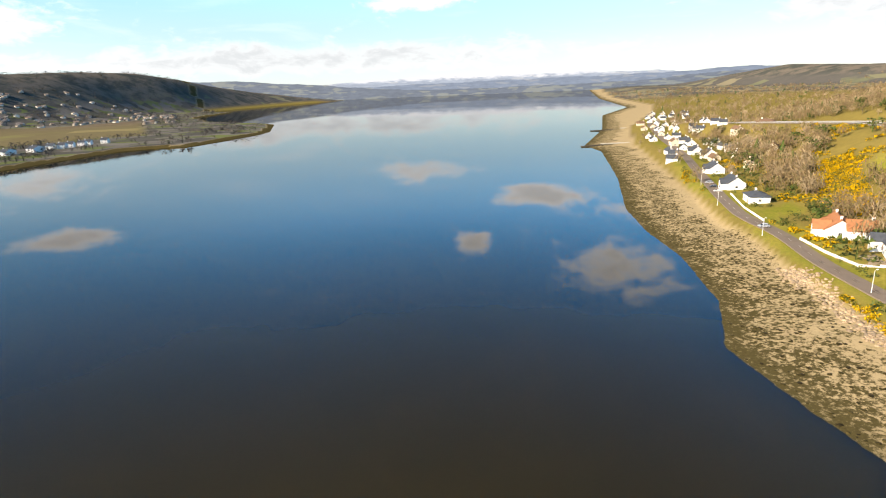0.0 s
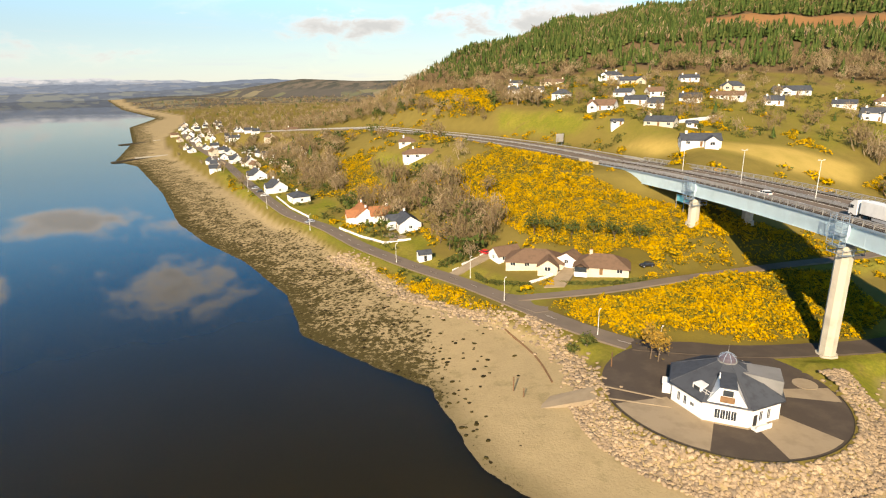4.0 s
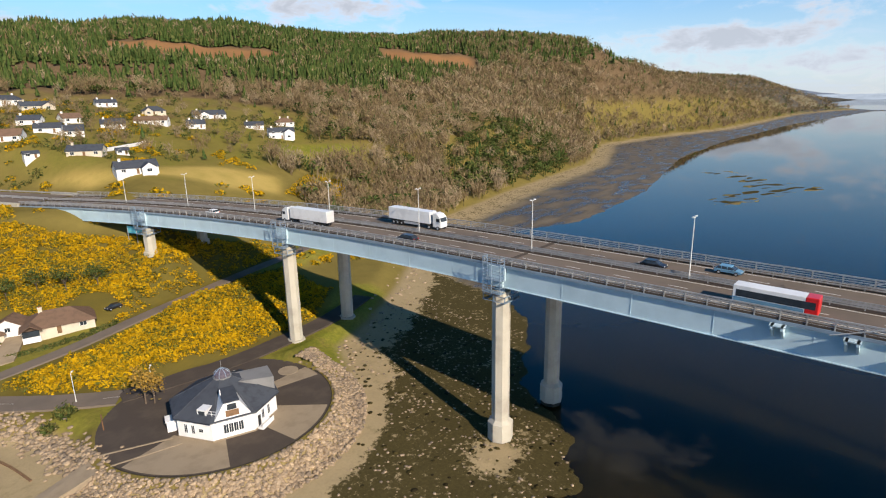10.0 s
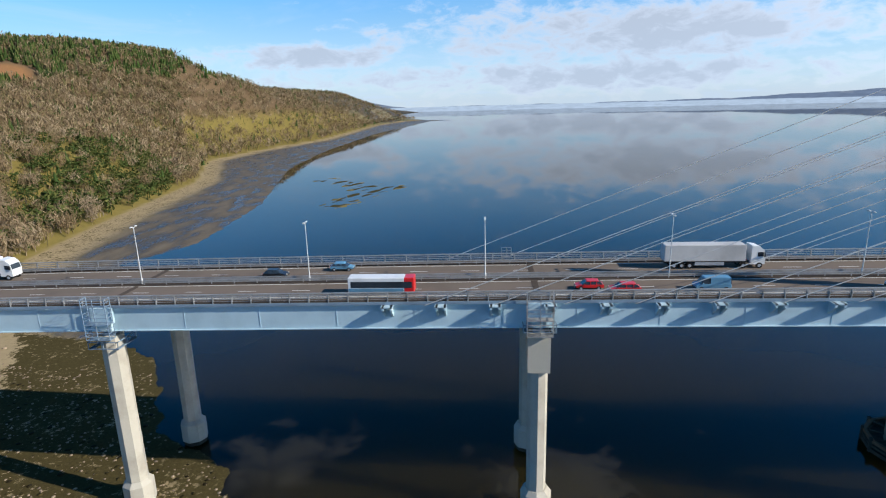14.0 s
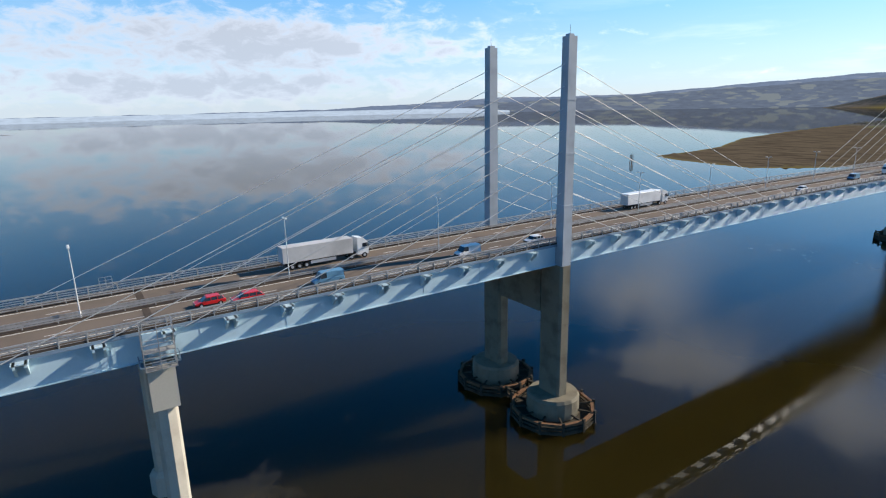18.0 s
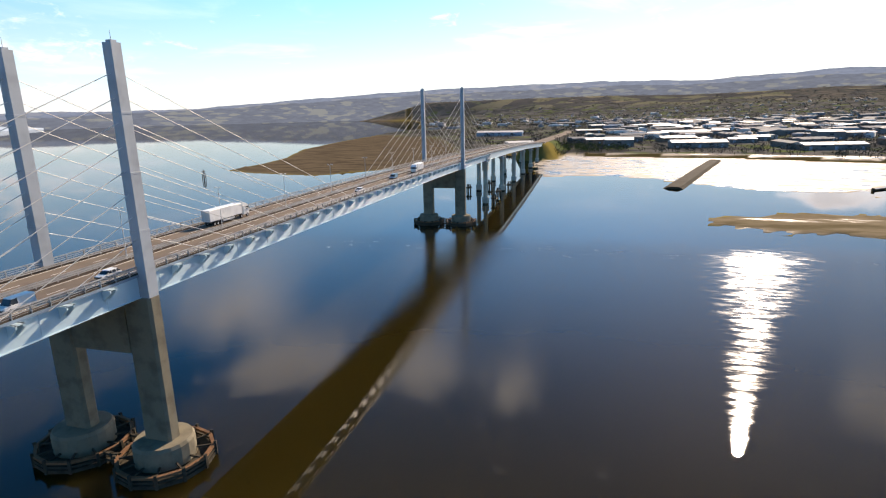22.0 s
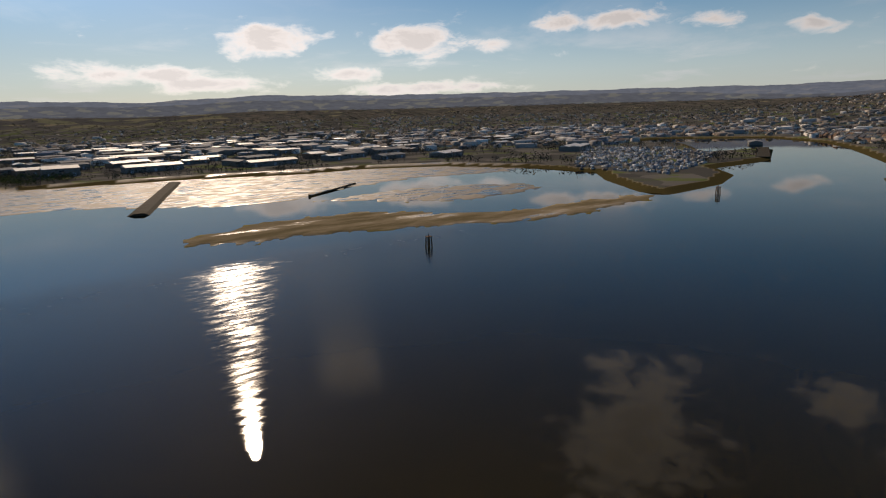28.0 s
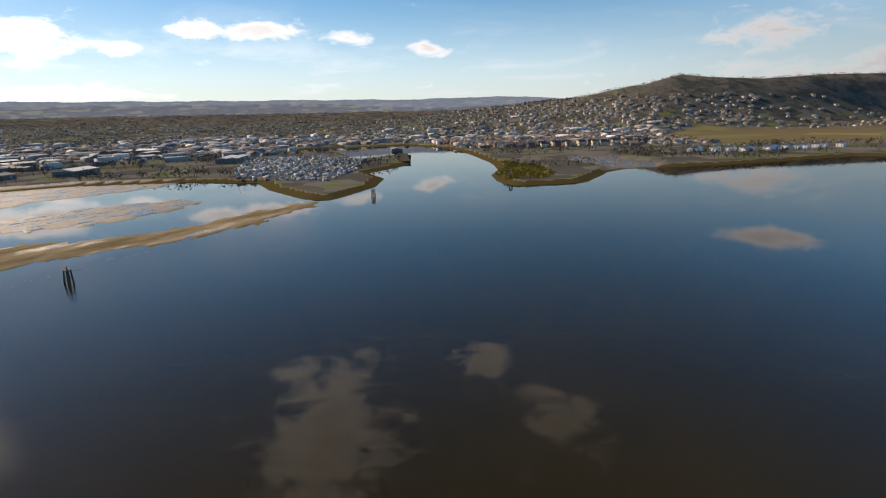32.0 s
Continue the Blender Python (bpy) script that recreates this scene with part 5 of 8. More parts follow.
def leaf_quads(centres, size, rng, upright=0.0, long=1.0):
    """Small crossed leaf or twig cards, one quad round each centre."""
    n = len(centres)
    a = rng.normal(size=(n, 3))
    a[:, 2] += upright * np.sign(rng.random(n) + 0.2)
    a /= np.linalg.norm(a, axis=1, keepdims=True)
    b = np.cross(a, rng.normal(size=(n, 3)))
    b /= np.linalg.norm(b, axis=1, keepdims=True) + 1e-9
    s = size * (0.6 + 0.8 * rng.random((n, 1)))
    a, b = a * s * long, b * s
    v = np.stack([centres - a - b * 0.5, centres + b * 0.4 - a * 0.3, centres + a, centres - b * 0.6 + a * 0.2], 1).reshape(-1, 3)
    return v, np.arange(4 * n).reshape(-1, 4)


def gorse_shape(rng, n=40):
    d = rng.normal(size=(n, 3))
    d[:, 2] = np.abs(d[:, 2])
    d /= np.linalg.norm(d, axis=1, keepdims=True)
    return leaf_quads(d * (0.72 + 0.36 * rng.random((n, 1))) * [1, 1, 0.85], 0.27, rng)


def bare_tree_shape(rng, n=120, size=0.026, long=4.4):
    """A leafless broadleaved tree of unit height: forked stem and a haze of twigs."""
    top = rng.normal(size=(n, 3)) * [0.17, 0.17, 0.17] + [0, 0, 0.66]
    v, f = leaf_quads(top, size, rng, 1.9, long)
    stem = []
    for k in range(4):
        q = np.array([rng.normal() * 0.12, rng.normal() * 0.12, 0.62 + 0.2 * rng.random()])
        p = np.array([0, 0, 0.0 if k == 0 else 0.25])
        w = np.array([0.022, 0, 0]) if k % 2 else np.array([0, 0.022, 0])
        stem += [p - w, p + w, q + w * 0.3, q - w * 0.3]
    sv = np.array(stem)
    return np.concatenate([v, sv]), np.concatenate([f, len(v) + np.arange(len(sv)).reshape(-1, 4)])


def conifer_shape(rng, tiers=4, sides=6):
    """A spruce of unit height: ragged skirts on a stem, as quads."""
    v, f = [], []
    for t in range(tiers):
        z0, z1 = 0.12 + 0.72 * t / tiers, 0.12 + 0.72 * t / tiers + 0.42
        r = 0.20 * (1 - 0.8 * t / tiers)
        tip = min(z1, 1.0)
        for i in range(sides):
            a0, a1 = 2 * np.pi * (i + 0.3 * rng.random()) / sides, 2 * np.pi * (i + 1 + 0.3 * rng.random()) / sides
            am, rr = (a0 + a1) / 2, r * (0.8 + 0.5 * rng.random())
            k = len(v)
            v += [(0, 0, tip), (rr * 0.75 * np.cos(a0), rr * 0.75 * np.sin(a0), z0 + 0.06), (rr * np.cos(am), rr * np.sin(am), z0 - 0.03 * rng.random()),
                  (rr * 0.75 * np.cos(a1), rr * 0.75 * np.sin(a1), z0 + 0.06)]
            f.append((k, k + 1, k + 2, k + 3))
    return np.array(v), np.array(f)


def leafy_shape(rng, n=66):
    """A broad evergreen crown of unit height, from leaf clumps round several heads."""
    heads = rng.normal(size=(7, 3)) * [0.2, 0.2, 0.14] + [0, 0, 0.62]
    c = heads[rng.integers(0, 7, n)]
    d = rng.normal(size=(n, 3))
    d /= np.linalg.norm(d, axis=1, keepdims=True)
    v, f = leaf_quads(c + d * 0.17, 0.085, rng)
    w = np.array([[-0.03, 0, 0], [0.03, 0, 0], [0.015, 0, 0.5], [-0.015, 0, 0.5], [0, -0.03, 0], [0, 0.03, 0], [0, 0.015, 0.5], [0, -0.015, 0.5]])
    return np.concatenate([v, w]), np.concatenate([f, len(v) + np.arange(8).reshape(-1, 4)])


def scatter(name, label, category, shapes, x, y, z, size, wide, material, rng=RNG):
    """One object of kind stuff: a shape at every place, turned and scaled."""
    if not len(x):
        return
    pick, turn = rng.integers(0, len(shapes), len(x)), rng.random(len(x)) * 2 * np.pi
    verts, faces, base = [], [], 0
    for k, (v, f) in enumerate(shapes):
        m = np.where(pick == k)[0]
        if not len(m):
            continue
        c, s = np.cos(turn[m])[:, None], np.sin(turn[m])[:, None]
        w = wide[m][:, None]
        px, py, pz = v[None, :, 0] * w, v[None, :, 1] * w, v[None, :, 2] * size[m][:, None]
        out = np.stack([px * c - py * s + x[m][:, None], px * s + py * c + y[m][:, None], pz + z[m][:, None]], -1)
        verts.append(out.reshape(-1, 3))
        faces.append((f[None] + (base + np.arange(len(m)) * len(v))[:, None, None]).reshape(-1, f.shape[1]))
        base += len(m) * len(v)
    ob = new(name, mesh_from(name, np.concatenate(verts), np.concatenate(faces), material))
    tagged(ob, label, category, kind="stuff")
    return ob


def spread(ring, gap, rng=RNG):
    """Uneven places about gap apart inside a polygon."""
    xs, ys = [p[0] for p in ring], [p[1] for p in ring]
    n = int((max(xs) - min(xs)) * (max(ys) - min(ys)) / gap ** 2) + 1
    x, y = rng.uniform(min(xs), max(xs), n), rng.uniform(min(ys), max(ys), n)
    keep = within(x, y, ring) > 0
    return x[keep], y[keep]


def clear_of(x, y, house_gap=9.0, shore_gap=5.0, deck_gap=13.0):
    """Places off the roads, the water and the buildings."""
    ok = (within(x, y, N_HIGH) > shore_gap) | (within(x, y, S_HIGH) > 12)
    for line, gap in ((ROAD, 15), (ROAD_S, 15), (LANE, 5.5), (LANE_PIER, 5.5), (LANE_UP, 4.5)):
        ok &= to_line(x, y, line)[0] > gap
    for s in range(150, 330, 12):
        px, py, _ = axis(s)
        ok &= np.hypot(x - px, y - py) > deck_gap
    ok &= np.hypot(x - PAD[0], y - PAD[1]) > 26
    for h in HOUSE_PLACES:
        ok &= np.hypot(x - h[0], y - h[1]) > house_gap
    return ok


def gorse_material():
    """Flower and leaf change from sprig to sprig, and from bush to bush over the bank."""
    m = Net("gorse_in_flower", 0.9, spec=0.02)
    bloom = m.calc("ADD", m.island(), m.calc("MULTIPLY", m.calc("SUBTRACT", m.calc("ADD", m.noise(4.5, 4), m.calc("MULTIPLY", m.noise(17, 3), 0.6)), 0.8), 1.5))
    c = m.mix(m.ramp(bloom, 0.05, 0.28), (0.085, 0.095, 0.02), (0.22, 0.165, 0.014))
    c = m.mix(m.ramp(bloom, 0.28, 0.55), c, (0.40, 0.24, 0.008))
    c = m.mix(m.ramp(bloom, 0.65, 0.95), c, (0.50, 0.295, 0.006))
    return m.colour(c).bump(m.noise(0.3, 4), 0.02).mat


GORSE = gorse_material()
TWIGS = varied("bare_twigs", [(0.17, 0.12, 0.07), (0.24, 0.17, 0.095), (0.21, 0.155, 0.085), (0.18, 0.15, 0.065)], 0.95, 0.3, 0.01)
TWIGS_PALE = varied("pale_bare_twigs", [(0.29, 0.225, 0.14), (0.34, 0.255, 0.155), (0.23, 0.175, 0.10)], 0.95, 0.3, 0.01)
TWIGS_DARK = varied("grey_bare_twigs", [(0.085, 0.073, 0.062), (0.12, 0.10, 0.082), (0.065, 0.058, 0.05)], 0.95, 0.3, 0.01)
LEAVES_DARK = varied("dark_evergreen_leaves", [(0.045, 0.058, 0.035), (0.065, 0.075, 0.042), (0.085, 0.088, 0.045)], 0.9, 0.3, 0.02)
# leaves made paler and bluer: distance haze put into their colour
HAZED_LEAVES = varied("hazed_blue_grey_woods", [(0.07, 0.084, 0.082), (0.09, 0.10, 0.095), (0.11, 0.118, 0.11)], 0.9, 0.3, 0.02)
NEEDLES = varied("spruce_needles", [(0.045, 0.075, 0.02), (0.065, 0.10, 0.026), (0.10, 0.115, 0.035)], 0.9, 0.8, 0.05)
LEAVES = varied("evergreen_leaves", [(0.045, 0.070, 0.018), (0.070, 0.092, 0.024), (0.115, 0.118, 0.036)], 0.85, 0.3, 0.02)
HEDGE = varied("clipped_hedge", [(0.05, 0.075, 0.02), (0.085, 0.10, 0.03), (0.14, 0.12, 0.035)], 0.9, 0.3, 0.02)


def plant_gorse():
    shapes = [gorse_shape(RNG, 24) for _ in range(6)]
    for i, ring in enumerate(GORSE_BANKS):
        gap = 0.86 if i in (0, 1, 3) else 2.5 if i == 2 else 1.3
        x, y = spread(ring, gap)
        ok = clear_of(x, y, 8, 0.5, 2.5)
        for k in ALL_GREEN:
            ok &= within(x, y, k) < 0
        ok &= RNG.random(len(x)) < 0.93 + 0.3 * waves(x, y, 17, 4)
        x, y = x[ok], y[ok]
        s = RNG.uniform(0.75, 1.4, len(x)) * (1 + 0.28 * waves(x, y, 9, 6)) * (1.9 if i == 2 else 1.0)
        scatter("gorse_thicket", "dense gorse thicket in yellow flower on the bank", "gorse", shapes, x, y, relief(x, y) - 0.1, s, s * RNG.uniform(0.9, 1.3, len(x)), GORSE)


def plant_slopes():
    """Gorse in loose clumps on the wooded slope, shrubs in gardens and along the lanes."""
    shapes = [gorse_shape(RNG) for _ in range(5)]
    x, y = RNG.uniform(-260, 60, 9000), RNG.uniform(225, 560, 9000)
    ok = clear_of(x, y, 9, 3, 6) & (waves(x, y, 62, 5) + 0.5 * waves(x, y, 23, 3) > 0.34)
    for ring in GRASS_FIELDS + STRAW_FIELDS:
        ok &= within(x, y, ring) < 1
    x, y = x[ok], y[ok]
    s = RNG.uniform(0.9, 2.4, len(x))
    scatter("gorse_scrub", "scattered clumps of yellow gorse on the wooded slope", "gorse", shapes, x, y, relief(x, y) - 0.1, s, s * 1.15, GORSE)
    leafy = [leafy_shape(RNG, 44) for _ in range(4)]
    x, y = RNG.uniform(-300, 420, 16000), RNG.uniform(205, 640, 16000)
    lane = np.minimum(to_line(x, y, LANE)[0], to_line(x, y, LANE_UP)[0])
    home = np.min([np.hypot(x - h[0], y - h[1]) for h in HOUSE_PLACES], axis=0)
    ok = clear_of(x, y, 8, 3, 8) & ((lane < 40) & (RNG.random(len(x)) < 0.25) | (home < 26) & (RNG.random(len(x)) < 0.4)) & (within(x, y, BRIDGE_END) < 0)
    for ring in GRASS_FIELDS + STRAW_FIELDS:
        ok &= within(x, y, ring) < -1
    x, y = x[ok], y[ok]
    s = RNG.uniform(1.4, 4.2, len(x))
    scatter("garden_shrubs", "rounded green shrubs and hedges round the houses", "shrubs", leafy, x, y, relief(x, y) - 0.6 * s, s * 1.4, s * 1.7, HEDGE)


def plant_woods():
    rng = RNG
    bare = [bare_tree_shape(rng) for _ in range(6)]
    bare_far = [bare_tree_shape(rng, 17, 0.055, 3.4) for _ in range(6)]
    spruce, spruce_far = [conifer_shape(rng, 5, 6) for _ in range(4)], [conifer_shape(rng, 3, 3) for _ in range(5)]
    leafy = [leafy_shape(rng) for _ in range(4)]
    leafy_far = [leafy_shape(rng, 13) for _ in range(4)]
    # candidates round the north shore, thinner with distance
    n = 52000
    r = 90 + 2900 * rng.random(n) ** 1.75
    b = np.radians(rng.uniform(-42, 92, n))
    more = 15000
    r = np.concatenate([r, rng.uniform(650, 3600, more)])
    b = np.concatenate([b, np.radians(rng.uniform(38, 86, more))])
    r = np.concatenate([r, rng.uniform(640, 1300, 26000)])
    b = np.concatenate([b, np.radians(rng.uniform(-3, 62, 26000))])
    x, y = -90 + r * np.sin(b), 80 + r * np.cos(b)
    ok = within(x, y, N_HIGH) > 2
    x, y, r = x[ok], y[ok], r[ok]
    ok = clear_of(x, y, 10, 2.0)
    for ring in [*GRASS_FIELDS, *STRAW_FIELDS, *FELLED]:
        ok &= within(x, y, ring) < -9
    ok &= (within(x, y, BRIDGE_END) < 0) & (to_line(x, y, ROAD)[0] > 26)
    for ring in GORSE_BANKS:
        ok &= (within(x, y, ring) < 0) | (rng.random(len(x)) < 0.03)
    village = within(x, y, VILLAGE) > 0
    ok &= ~village | (rng.random(len(x)) < 0.22)
    lanes = to_line(x, y, LANE)[0]
    ok &= (lanes > 24) | (rng.random(len(x)) < 0.12)
    low_west = (x < -200) & (r > 900)
    ok &= ~low_west | (rng.random(len(x)) < 0.35)
    x, y, r, village = x[ok], y[ok], r[ok], village[ok]
    z = relief(x, y)
    # thin the far side of the hill, and keep the slope before the main road low and open
    gb, gr = np.radians(np.arange(-45, 95, 0.5)), np.arange(100, 3800, 25.0)
    rise = np.arctan2(relief(-90 + gr[None] * np.sin(gb)[:, None], 80 + gr[None] * np.cos(gb)[:, None]) - 65, gr[None])
    crest = np.maximum.accumulate(rise, axis=1)
    b = np.arctan2(x + 90, y - 80)
    ib, ir = np.clip(np.round((np.degrees(b) + 45) / 0.5).astype(int), 0, len(gb) - 1), np.clip(((r - 100) / 25).astype(int) - 1, 0, len(gr) - 1)
    hidden = np.arctan2(z + 13 - 65, r) < crest[ib, ir]
    way = np.array([(math.atan2(q[0] + 90, q[1] - 80), math.hypot(q[0] + 90, q[1] - 80)) for q in ROAD[:14]])
    order = np.argsort(way[:, 0])
    beyond = np.interp(b, way[order, 0], way[order, 1]) - r
    open_slope = (beyond > -8) & (beyond < 115) & (b > way[:, 0].min() - 0.03) & (b < way[:, 0].max())
    ok = (~hidden | (rng.random(len(x)) < 0.22)) & (~open_slope | (rng.random(len(x)) < 0.10))
    x, y, r, village, z = x[ok], y[ok], r[ok], village[ok], z[ok]
    line = 74 + 46 * smooth((x - 400) / 330) + 9 * waves(x, y, 130, 6)
    conifer = (z > line) & (rng.random(len(x)) < 0.9 - 0.25 * smooth((x - 500) / 300)) | (rng.random(len(x)) < 0.035)
    green = ~conifer & ((within(x, y, PINES) > 0) & (rng.random(len(x)) < 0.75) | (rng.random(len(x)) < 0.07 + 0.12 * (r < 620) + 0.55 * smooth((x - 330) / 200) * smooth((waves(x, y, 75, 3) - 0.15) / 0.3)))
    pale = ~conifer & ~green & (waves(x, y, 90, 9) + rng.normal(size=len(x)) * 0.4 > 0.25)
    plain = ~conifer & ~green & ~pale
    near = r < 620
    tall = rng.uniform(6.5, 14, len(x)) * np.where(village, 0.6, 1.0) * np.where(x < -60, 0.8, 1.0)
    grow = 1 + 0.6 * smooth((r - 700) / 1200)
    for who, shapes, far, mat, k, w, names in (
            (conifer, spruce, spruce_far, NEEDLES, 1.08, 1.25, ("conifer_forest", "dark green conifer plantation covering the upper hill", "forest")),
            (plain, bare, bare_far, TWIGS, 1.0, 1.15, ("bare_woodland", "leafless brown deciduous woodland on the slope", "woodland")),
            (pale, bare, bare_far, TWIGS_PALE, 0.95, 1.15, ("birch_woodland", "pale leafless birch woodland on the slope", "woodland")),
            (green, leafy, leafy_far, LEAVES, 0.95, 1.1, ("evergreen_woodland", "dark green evergreen trees by the shore", "woodland"))):
        for m, s in ((who & near, shapes), (who & ~near, far)):
            scatter(*names, s, x[m], y[m], z[m] - 0.2, tall[m] * k, tall[m] * w * grow[m], mat)


def plant_south():
    """Tree belts among the town and on the far hills."""
    rng = RNG
    far_tree = [bare_tree_shape(rng, 8, 0.085, 2.0) for _ in range(4)]
    far_leaf = [leafy_shape(rng, 8) for _ in range(4)]
    n = 60000
    r = 700 + 3900 * rng.random(n) ** 1.15
    b = np.radians(rng.uniform(120, 312, n))
    x, y = -90 + r * np.sin(b), 80 + r * np.cos(b)
    belt = waves(x, y, 420, 2) + 0.7 * waves(x, y, 150, 5) > np.where(relief(x, y) > 22, -0.45, 0.0)
    ok = (within(x, y, S_HIGH) > 15) & belt & clear_of(x, y, 12) & (within(x, y, MARSH) < 0)
    for ring in MOORS + [YARD]:
        ok &= within(x, y, ring) < 0
    x, y, r = x[ok], y[ok], r[ok]
    z = relief(x, y)
    ok = z > 2.6
    x, y, r, z = x[ok], y[ok], r[ok], z[ok]
    s = rng.uniform(4.5, 10, len(x))
    w = s * (1.3 + r / 1700)
    g = rng.random(len(x)) < 0.5
    scatter("town_trees", "leafless trees and hedges between the houses of the town", "trees", far_tree, x[~g], y[~g], z[~g] - 0.3, s[~g], w[~g], TWIGS_DARK)
    scatter("town_evergreens", "dark evergreen trees between the houses of the town", "trees", far_leaf, x[g], y[g], z[g] - 0.3, s[g], w[g], LEAVES_DARK)
    x, y = rng.uniform(-1150, 60, 9000), rng.uniform(-2400, -780, 9000)
    ok = (within(x, y, S_HIGH) > 70) & (waves(x, y, 170, 6) + 0.7 * waves(x, y, 60, 3) + 0.5 * rng.normal(size=len(x)) > 0.35) & clear_of(x, y, 12) & (within(x, y, YARD) < 0)
    x, y = x[ok], y[ok]
    s = rng.uniform(4, 9, len(x))
    scatter("estate_trees", "belts of bare trees between the sheds of the estate", "trees", far_tree, x, y, relief(x, y) - 0.3, s, s * 1.7, TWIGS_DARK)
    # woods on the skyline all round
    r, b = rng.uniform(4450, 4900, 9000), np.radians(np.concatenate([rng.uniform(-66, -12, 4500), rng.uniform(74, 170, 4500)]))
    x, y = -90 + r * np.sin(b), 80 + r * np.cos(b)
    z = relief(x, y)
    ok = (z > 6) & (waves(x, y, 330, 7) + 0.6 * waves(x, y, 110, 2) > -0.1)
    x, y, z = x[ok], y[ok], z[ok]
    s = rng.uniform(8, 13, len(x))
    scatter("skyline_woods", "far woods greyed by painted haze along the hills beyond the firth", "woodland", far_leaf, x, y, z - 0.3, s * 0.8, s * 1.7, HAZED_LEAVES)

# ---- houses ----
def gable_roof(bm, lx, ly, z, h, over=0.35, thick=0.18):
    """Two thick slopes with overhang, ridge along x."""
    x0, x1, y0, y1 = -lx / 2 - over, lx / 2 + over, -ly / 2 - over, ly / 2 + over
    drop = over * h / (ly / 2)
    for side in (-1, 1):
        y = y0 if side < 0 else y1
        a = [(x0, y, z - drop), (x1, y, z - drop), (x1, 0, z + h), (x0, 0, z + h)]
        lo = [bm.verts.new(p) for p in a]
        hi = [bm.verts.new((p[0], p[1], p[2] + thick)) for p in a]
        bm.faces.new(lo), bm.faces.new(hi)
        for i in range(4):
            bm.faces.new((lo[i], lo[(i + 1) % 4], hi[(i + 1) % 4], hi[i]))
    box(bm, x0, x1, -0.14, 0.14, z + h + thick - 0.08, z + h + thick + 0.06)
    bmesh.ops.recalc_face_normals(bm, faces=list(bm.faces))
    return bm


def hip_roof(bm, lx, ly, z, h, over=0.5, thick=0.16):
    x, y = lx / 2 + over, ly / 2 + over
    r = max(lx / 2 - ly / 2, 0.3)
    for dz, flip in ((0, False), (thick, True)):
        v = [bm.verts.new(p) for p in ((-x, -y, z - 0.15 + dz), (x, -y, z - 0.15 + dz), (x, y, z - 0.15 + dz), (-x, y, z - 0.15 + dz), (-r, 0, z + h + dz), (r, 0, z + h + dz))]
        if dz == 0:
            bm.faces.new(v[3::-1])
            low = v
        else:
            for f in ((0, 1, 5, 4), (1, 2, 5), (2, 3, 4, 5), (3, 0, 4)):
                bm.faces.new([v[i] for i in f])
            for i in range(4):
                bm.faces.new((low[i], low[(i + 1) % 4], v[(i + 1) % 4], v[i]))
    bmesh.ops.recalc_face_normals(bm, faces=list(bm.faces))
    return bm


def wall_block(lx, ly, h, ridge=0.0):
    """Walls with gable ends."""
    bm = bmesh.new()
    if ridge:
        ring = [(-ly / 2, -3.2), (ly / 2, -3.2), (ly / 2, h), (0, h + ridge), (-ly / 2, h)]
        loft(bm, [[(x, y, z) for y, z in ring] for x in (-lx / 2, lx / 2)])
        bmesh.ops.recalc_face_normals(bm, faces=list(bm.faces))
    else:
        box(bm, -lx / 2, lx / 2, -ly / 2, ly / 2, -3.2, h)
    return bm


def window(parent, x, y, z, w, h, turn=0.0, frame_mat=None):
    """A window set on a wall that faces -y before the turn."""
    m = Matrix.Translation((x, y, z)) @ Matrix.Rotation(turn, 4, "Z")
    ob = part("window", boxes((-w / 2 - 0.08, w / 2 + 0.08, -0.05, 0.02, -h / 2 - 0.08, -h / 2), (-w / 2 - 0.08, w / 2 + 0.08, -0.05, 0.02, h / 2, h / 2 + 0.08),
                              (-w / 2 - 0.08, -w / 2, -0.05, 0.02, -h / 2, h / 2), (w / 2, w / 2 + 0.08, -0.05, 0.02, -h / 2, h / 2),
                              (-0.03, 0.03, -0.05, 0.02, -h / 2, h / 2)), frame_mat or WHITE, parent, at=m)
    part("pane", boxes((-w / 2, w / 2, -0.025, 0.015, -h / 2, h / 2)), GLASS, ob)
    return ob


